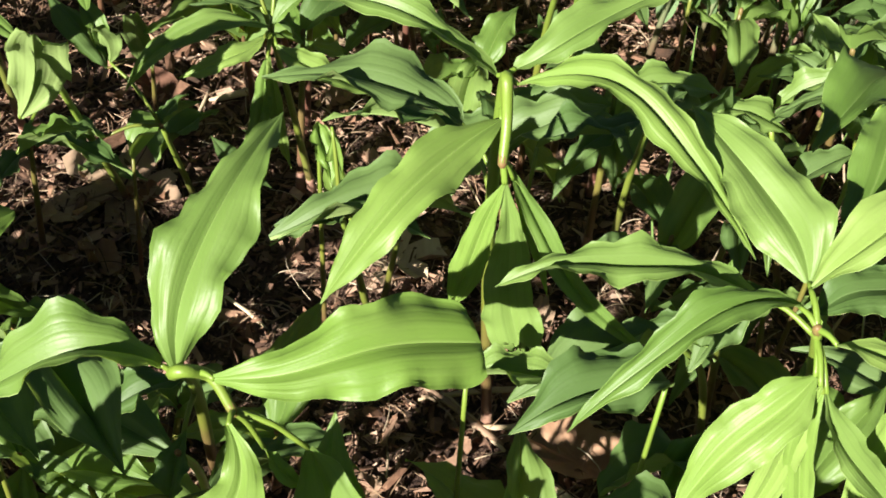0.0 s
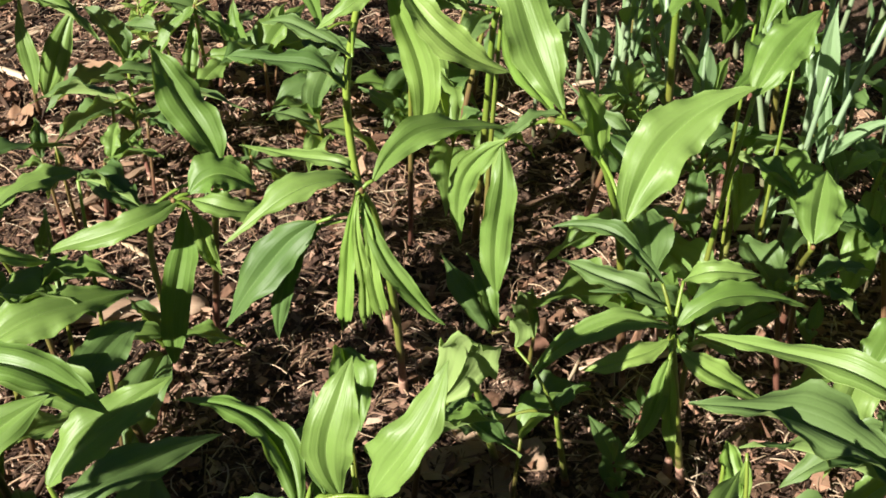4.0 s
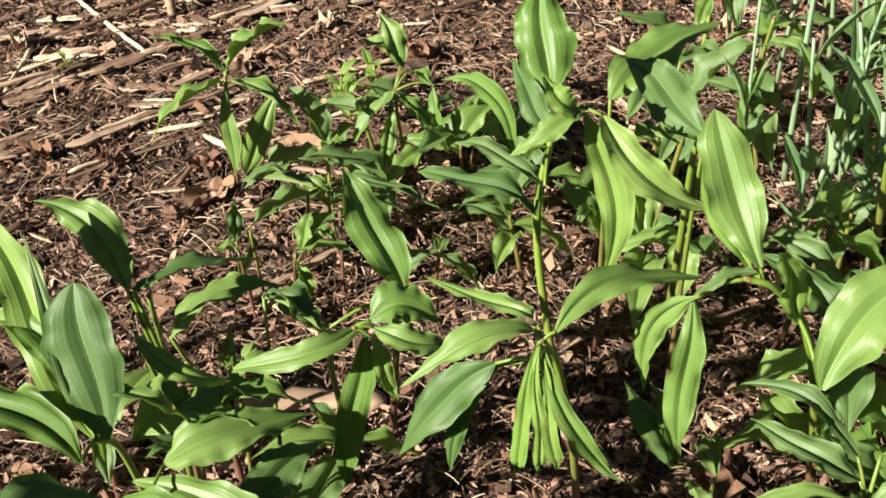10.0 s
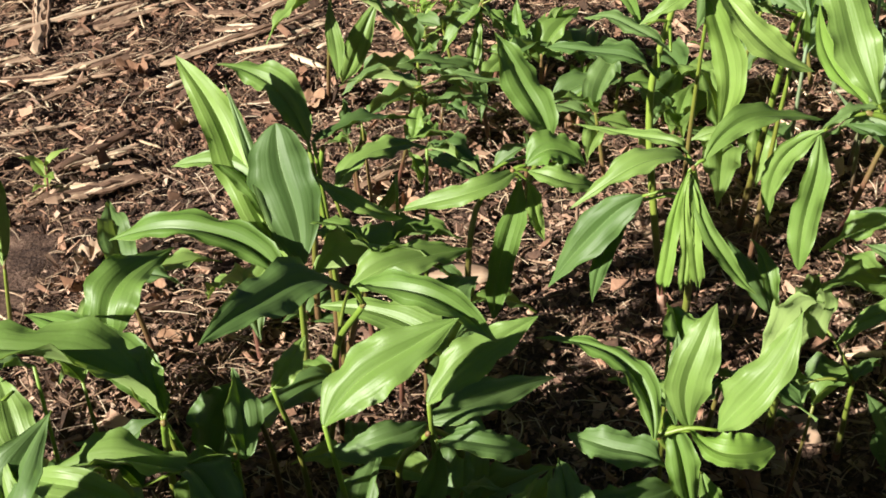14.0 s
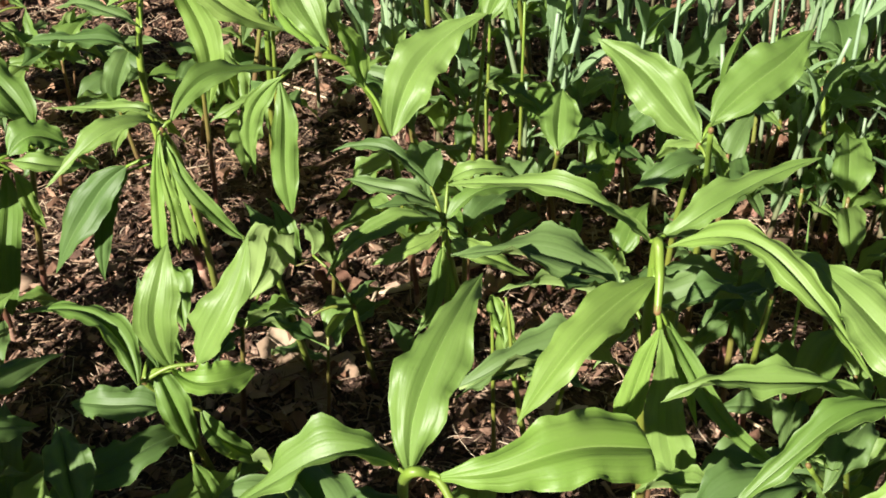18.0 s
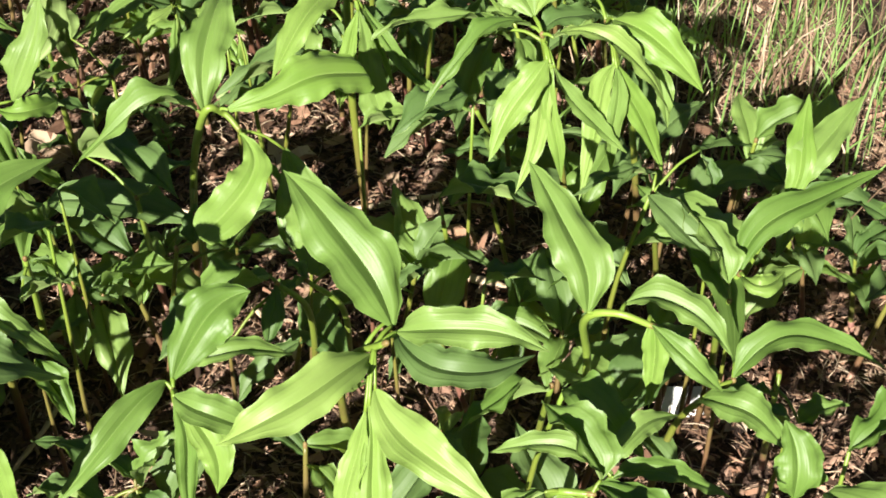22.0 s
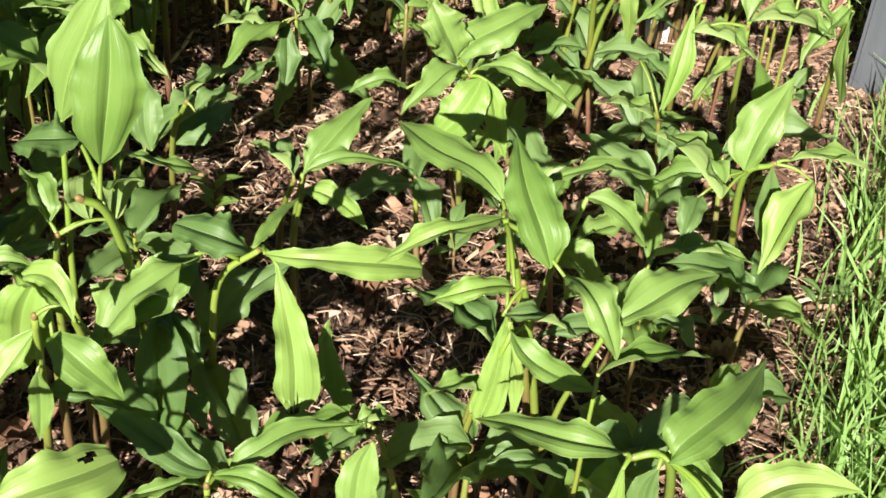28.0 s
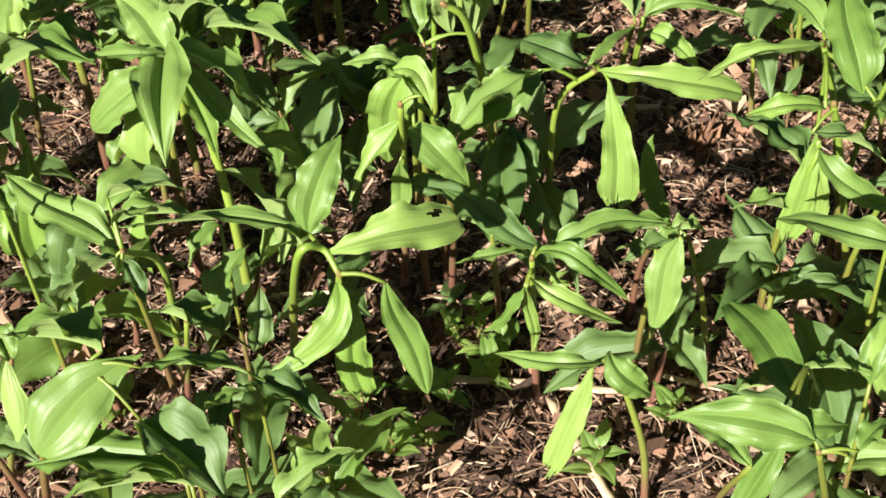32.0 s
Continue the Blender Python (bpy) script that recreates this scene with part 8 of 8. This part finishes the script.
stick((-0.679, 0.542), (-0.602, 0.570), 0.0040, PALE_WOOD, "pale stripped twig lying on mulch", "stick", 0.9, 7)
stick((-0.929, 0.620), (-0.949, 0.760), 0.0040, PALE_WOOD, "pale stripped twig lying on mulch", "stick", 1, 8)
stick((-0.949, 0.754), (-0.786, 0.925), 0.0055, WOOD, "thin brown twig lying on mulch", "stick", 0.9, 9)
stick((-0.982, 0.966), (-0.763, 0.754), 0.0045, PALE_WOOD, "pale stripped twig lying on mulch", "stick", 0.9, 10)
stick((-1.176, 1.009), (-1.037, 0.958), 0.0040, PALE_WOOD, "pale stripped twig lying on mulch", "stick", 0.9, 11)
stick((-0.929, 0.722), (-0.846, 0.742), 0.0100, PALE_WOOD, "pale split wood piece lying on mulch", "bark_strip", 0.4, 12)
stick((-0.971, 0.830), (-0.897, 0.846), 0.0070, PALE_WOOD, "pale split wood piece lying on mulch", "bark_strip", 0.4, 13)
stick((-0.762, 0.972), (-0.664, 1.029), 0.0060, WOOD, "thin brown twig lying on mulch", "stick", 0.8, 14)
stick((-0.750, 0.914), (-0.663, 0.942), 0.0035, PALE_WOOD, "pale stripped twig lying on mulch", "stick", 0.9, 15)
stick((-0.660, 0.856), (-0.567, 0.955), 0.0080, WOOD, BARK, "bark_strip", 0.5, 16)
stick((-0.837, 0.220), (-0.761, 0.324), 0.0070, WOOD, "thin brown twig lying on mulch", "stick", 0.8, 17)
stick((-0.821, 0.150), (-0.713, 0.220), 0.0110, WOOD, BARK, "bark_strip", 0.45, 18)
stick((-0.835, 0.181), (-0.766, 0.188), 0.0070, PALE_WOOD, "pale split wood piece lying on mulch", "bark_strip", 0.4, 19)
stick((-0.802, 0.227), (-0.766, 0.246), 0.0090, PALE_WOOD, "pale split wood piece lying on mulch", "bark_strip", 0.4, 20)
stick((-0.975, 0.514), (-1.103, 0.842), 0.0110, WOOD, BARK, "bark_strip", 0.5, 21)
stick((-0.596, 0.420), (-0.586, 0.499), 0.0045, WOOD, "thin brown twig lying on mulch", "stick", 0.9, 22)
stick((-0.593, 0.535), (-0.533, 0.504), 0.0055, PALE_WOOD, "pale stripped twig lying on mulch", "stick", 0.9, 23)
stick((-0.537, 0.820), (-0.486, 0.906), 0.0040, PALE_WOOD, "pale stripped twig lying on mulch", "stick", 0.9, 24)
stick((-0.426, 0.674), (-0.339, 0.735), 0.0050, WOOD, "thin brown twig lying on mulch", "stick", 0.9, 25)
stub = thing("broken_stake", Vector((-0.759, 0.879, soil_height(-0.759, 0.879) - 0.01)), "broken upright wooden stake standing in mulch", "stake", "")
v, f = tube(glide([Vector((0, 0, 0)), Vector((-0.001, 0.001, 0.05)), Vector((-0.004, 0.002, 0.13))], 5), [0.0095, 0.0085, 0.0075, 0.0078, 0.0072, 0.0076, 0.007, 0.0074, 0.0068, 0.0066, 0.003], 8)
part("wood", mesh_of("wood", v, f, WOOD), stub)
stick((-0.36, 0.90), (-0.20, 1.02), 0.005, WOOD, "thin brown twig lying on mulch", "stick", 0.9, 16)
stick((-0.50, 0.70), (-0.33, 0.80), 0.004, PALE_WOOD, "thin dry pale twig on mulch", "stick", 0.9, 17)
stick((-0.40, 0.05), (-0.24, 0.07), 0.016, WOOD, "short grey weathered log half sunk in mulch", "log", 0.6, 18)
stick((0.333, -0.494), (0.434, -0.596), 0.0055, PALE_WOOD, "pale dry stem lying on the mulch", "stick", 0.8, 19)
stick((0.300, -0.411), (0.340, -0.479), 0.003, PALE_WOOD, "pale dry stem lying on the mulch", "stick", 0.8, 20)
stick((0.318, -0.452), (0.423, -0.467), 0.003, PALE_WOOD, "thin dry pale stem on the mulch", "stick", 0.8, 29)
stick((0.222, -0.306), (0.334, -0.477), 0.003, WOOD, "thin brown twig lying on mulch", "stick", 0.8, 30)
stick((0.30, -0.38), (0.52, -0.40), 0.004, PALE_WOOD, "thin dry pale stem on the mulch", "stick", 0.9, 21)
stick((0.33, 0.22), (0.50, 0.24), 0.004, PALE_WOOD, "thin dry pale stem on the mulch", "stick", 0.9, 22)
stick((0.15, -0.02), (0.30, 0.02), 0.004, PALE_WOOD, "thin dry pale stem on the mulch", "stick", 0.9, 23)
stick((0.0, -0.62), (0.10, -0.70), 0.004, PALE_WOOD, "thin dry pale stem on the mulch", "stick", 0.9, 24)
stick((-0.02, -0.92), (0.12, -0.86), 0.003, PALE_WOOD, "thin dry pale stem on the mulch", "stick", 0.9, 25)
stick((-0.50, -1.36), (-0.33, -1.44), 0.004, PALE_WOOD, "thin dry pale stem on the mulch", "stick", 0.9, 26)
stick((-0.40, -1.42), (-0.38, -1.58), 0.005, PALE_WOOD, "pale dry stem lying on the mulch", "stick", 0.9, 27)
stick((-0.30, -1.43), (-0.20, -1.50), 0.003, PALE_WOOD, "thin dry pale stem on the mulch", "stick", 0.9, 28)
rb = random.Random(19)
for k in range(44):
    x, y = rb.uniform(-1.15, -0.42), rb.uniform(0.12, 1.1)
    a, l = rb.gauss(0.65, 0.35), rb.uniform(0.05, 0.2)
    stick((x, y), (x + l * math.cos(a), y + l * math.sin(a)), rb.uniform(0.003, 0.009), rb.choice((WOOD, WOOD, PALE_WOOD)), BARK, "bark_strip", 0.5, 200 + k)
rt = random.Random(9)
for k in range(170):
    x, y = rt.uniform(-1.1, 1.0), rt.uniform(-1.6, 1.0)
    if verge(x, y) > 0.05:
        continue
    a, l = rt.uniform(0, 6.28), rt.uniform(0.03, 0.12)
    pale = rt.random() < 0.5
    stick((x, y), (x + l * math.cos(a), y + l * math.sin(a)), rt.uniform(0.0015, 0.004), PALE_WOOD if pale else WOOD,
          "thin dry pale twig on mulch" if pale else "thin brown twig lying on mulch", "stick", 0.9, 40 + k)


def lobed_leaf(x, y, size, turn, lobes, mat, label, name, seed=0, lift=0.012):
    """A dry fallen leaf with the given number of pointed lobes."""
    r = random.Random(seed)
    rings, spokes = 5, 6 * lobes if lobes > 1 else 28
    verts, faces, uvs = [(0, 0, 0.004)], [], [(0.5, 0.5)]
    for i in range(1, rings + 1):
        for k in range(spokes):
            a = 2 * math.pi * k / spokes
            if lobes > 1:
                reach = 0.36 + 0.64 * abs(math.cos(a * lobes / 2)) ** 1.3 * (0.75 + 0.25 * math.cos(a))
                reach *= 0.93 + 0.12 * ((k * 7) % 3)
                px, py = math.cos(a), math.sin(a)
            else:
                reach, px, py = 1.0, math.cos(a), 0.52 * math.sin(a) * (1 - 0.25 * math.cos(a))
            q = i / rings
            d = size * reach * q
            z = 0.004 + lift * q * q * (0.5 + 0.9 * noise.noise(Vector((3 * px + seed, 3 * py, 1.3)))) + 0.12 * size * q * abs(math.sin(a * 1.5 + seed)) ** 2 * 0.5
            verts.append((px * d, py * d, z))
            uvs.append((0.5 + 0.5 * py * q, 0.5 + 0.5 * px * q))
    for k in range(spokes):
        faces.append((0, 1 + k, 1 + (k + 1) % spokes))
    for i in range(rings - 1):
        for k in range(spokes):
            a, b = 1 + i * spokes + k, 1 + i * spokes + (k + 1) % spokes
            faces.append((a, a + spokes, b + spokes, b))
    ob = new(name, mesh_of(name, verts, faces, mat, True, uvs))
    ob.matrix_basis = pose(x, y, soil_height(x, y) + 0.004, r.uniform(-8, 8), r.uniform(-8, 8), turn)
    return tagged(ob, label, "fallen leaf", "fallen dry leaves")


maple = lobed_leaf(0.06, -0.13, 0.078, 200, 5, PALE_LEAF, "dry pale brown lobed maple leaf lying on mulch", "maple_leaf", 1)
v, f = tube(glide([(-0.01, 0, 0.004), (-0.05, 0.01, 0.012), (-0.10, 0.03, 0.006)], 4), [0.0016] * 9, 6)
part("leaf_stalk", mesh_of("leaf_stalk", v, f, WOOD), maple, "thin brown stalk of the leaf")
for k in range(5):
    a = 2 * math.pi * k / 5
    v, f = tube(glide([(0, 0, 0.006), (0.03 * math.cos(a), 0.03 * math.sin(a), 0.011), (0.064 * math.cos(a), 0.064 * math.sin(a), 0.016)], 3), [0.0011, 0.001, 0.0009, 0.0008, 0.0007, 0.0006, 0.0005], 5)
    part("vein", mesh_of("vein", v, f, WOOD), maple)
lobed_leaf(0.395, -0.500, 0.048, 330, 1, DRY_LEAF, "curled orange brown dry leaf on mulch", "dry_leaf", 2, 0.03)
lobed_leaf(0.295, -0.265, 0.05, 80, 5, PALE_WOOD, "bleached pale dry leaf on mulch", "dry_leaf", 3, 0.02)
lobed_leaf(-0.455, 0.525, 0.055, 10, 1, DRY_LEAF, "broad brown dry leaf with veins on mulch", "dry_leaf", 4, 0.015)
lobed_leaf(-0.545, 0.41, 0.040, 60, 1, DRY_LEAF, "broad brown dry leaf with veins on mulch", "dry_leaf", 5, 0.02)
rl = random.Random(31)
for k in range(120):
    x, y = rl.uniform(-1.0, 0.95), rl.uniform(-1.6, 1.0)
    if verge(x, y) > 0.05:
        continue
    lobed_leaf(x, y, rl.uniform(0.012, 0.034), rl.uniform(0, 360), rl.choice((1, 1, 5)), rl.choice((DRY_LEAF, DRY_LEAF, PALE_LEAF)), "crumpled brown scrap of dry leaf on mulch", "dry_leaf", 50 + k, rl.uniform(0.01, 0.035))


def shoot_bud(x, y, high):
    """A reddish shoot that just breaks through the mulch."""
    v, f = tube(glide([(0, 0, 0), (0.002, 0, high * 0.6), (0.006, 0.002, high)], 5), [0.007, 0.0075, 0.008, 0.0085, 0.0085, 0.008, 0.0072, 0.006, 0.0046, 0.003, 0.0012], 10)
    ob = new("shoot_bud", mesh_of("shoot_bud", v, f, NODE_RED))
    ob.location = (x, y, soil_height(x, y) - 0.004)
    tagged(ob, "reddish pointed plant shoot breaking through the mulch", "shoot")


shoot_bud(-0.18, -0.21, 0.035)


def plant_label(x, y, turn):
    """A white plastic label stuck in the soil."""
    bm = bmesh.new()
    bmesh.ops.create_cube(bm, size=1.0, matrix=Matrix.Diagonal((0.048, 0.0018, 0.032, 1)))
    bmesh.ops.bevel(bm, geom=bm.edges, offset=0.0007, segments=1, affect="EDGES")
    me = bpy.data.meshes.new("plant_tag")
    bm.to_mesh(me)
    bm.free()
    me.materials.append(WHITE)
    ob = new("plant_tag", me)
    ob.matrix_basis = pose(x, y, soil_height(x, y) + 0.014, -32, 4, turn)
    tagged(ob, "small white plastic plant tag stuck in soil", "plant tag")


plant_label(0.502, -0.839, -22)


# ---- shredded mulch ----
def scatter(count, seed):
    """Places on the soil in the part of the bed that is walked past."""
    r = np.random.RandomState(seed)
    out = []
    while len(out) < count:
        x, y = r.uniform(-1.25, 1.35), r.uniform(-1.85, 1.35)
        if (-0.6 < y < 0.1 and x < -0.78) or x < -1.12 or x > 1.2 or verge(x, y) > 0.12 or (x > 0.5 and y > 0.6):
            continue
        out.append((x, y))
    return out, r


def chips(name, count, seed, lo, hi, mat, label, thin=1.0, stand=False):
    places, r = scatter(count, seed)
    if stand:
        places = [(x, y) for x, y in places if y < 0.12 + 0.55 * (x + 0.5)]
    verts, faces = [], []
    for x, y in places:
        l, w, h = r.uniform(lo, hi), r.uniform(0.15, 0.55), r.uniform(0.06, 0.25)
        w, h = l * w * (1 + 0.5 * (1 - thin)), l * h * thin
        m = Euler((r.uniform(-1.1, 1.1), r.uniform(-0.7, 0.7), r.uniform(0, 6.28))).to_matrix()
        z = soil_height(x, y) + h * 0.2 + abs(r.normal(0, 0.006 if hi < 0.03 else 0.011))
        n0 = len(verts)
        for sx, sy, sz in ((-1, -1, -1), (1, -0.7, -1), (0.8, 1, -1), (-0.9, 0.6, -1), (-0.8, -0.8, 1), (0.9, -0.9, 1), (1, 0.8, 1), (-1, 0.9, 1)):
            q = m @ Vector((sx * l / 2 * r.uniform(0.45, 1.15), sy * w / 2 * r.uniform(0.25, 1.2), sz * h / 2 * r.uniform(0.6, 1.2) + (1 - thin) * l * r.uniform(-0.13, 0.13)))
            verts.append((x + q.x, y + q.y, z + q.z))
        for a, b, c, d in ((0, 1, 5, 4), (1, 2, 6, 5), (2, 3, 7, 6), (3, 0, 4, 7), (4, 5, 6, 7)):
            faces.append((n0 + a, n0 + b, n0 + c, n0 + d))
    ob = new(name, mesh_of(name, verts, faces, mat, False))
    return tagged(ob, label, "mulch", kind="stuff")


def fibres(name, count, seed, lo, hi, thick, mat, label):
    places, r = scatter(count, seed)
    verts, faces = [], []
    for x, y in places:
        l, a, bend = r.uniform(lo, hi), r.uniform(0, 6.28), r.normal(0, 0.7)
        t = thick * r.uniform(0.6, 1.5)
        z = soil_height(x, y) + 0.003 + abs(r.normal(0, 0.007))
        rise = r.uniform(-0.25, 0.35)
        px, py, pz = x, y, z
        n0 = len(verts)
        for k in range(5):
            c, s = math.cos(a), math.sin(a)
            verts += [(px - s * t, py + c * t, pz), (px + s * t, py - c * t, pz), (px, py, pz + 1.6 * t)]
            px, py, pz = px + c * l / 4, py + s * l / 4, pz + rise * l / 4
            a += bend / 4
            rise -= 0.2
        for k in range(4):
            b = n0 + 3 * k
            faces += [(b, b + 2, b + 5, b + 3), (b + 2, b + 1, b + 4, b + 5)]
    ob = new(name, mesh_of(name, verts, faces, mat, True))
    return tagged(ob, label, "mulch", kind="stuff")


CRUMB = plain_material("leaf_crumb", [(0.1, (0.06, 0.032, 0.021)), (0.45, (0.20, 0.115, 0.078)), (0.75, (0.34, 0.215, 0.15)), (0.95, (0.47, 0.34, 0.25))], 120.0, rough=0.85, bump=0.6, distance=0.0015, per_piece=0.8, per_island=True)
chips("bark_mulch", 56000, 1, 0.0035, 0.013, CHIP, "shredded reddish brown bark chips covering the bed")
chips("leaf_crumbs", 24000, 6, 0.005, 0.019, CRUMB, "crumbled reddish brown leaf scraps on the mulch", 0.22)
LITTER = plain_material("pale_litter", [(0.1, (0.05, 0.028, 0.02)), (0.45, (0.19, 0.108, 0.072)), (0.75, (0.36, 0.225, 0.155)), (0.95, (0.54, 0.40, 0.29))], 110.0, rough=0.85, bump=0.6, distance=0.0015, per_piece=0.8, per_island=True)
chips("leaf_litter", 17000, 9, 0.006, 0.022, LITTER, "crumbled pinkish tan dry leaves between the plants", 0.2, True)
chips("coarse_mulch", 6500, 2, 0.012, 0.034, CHIP, "coarse torn bark pieces lying on the bed", 0.55)
fibres("mulch_fibres", 15000, 3, 0.010, 0.06, 0.00048, STRAW, "pale tangled fibres and straw in the mulch")
fibres("bark_shreds", 26000, 4, 0.010, 0.05, 0.0006, SHRED, "stringy brown bark shreds in the mulch")
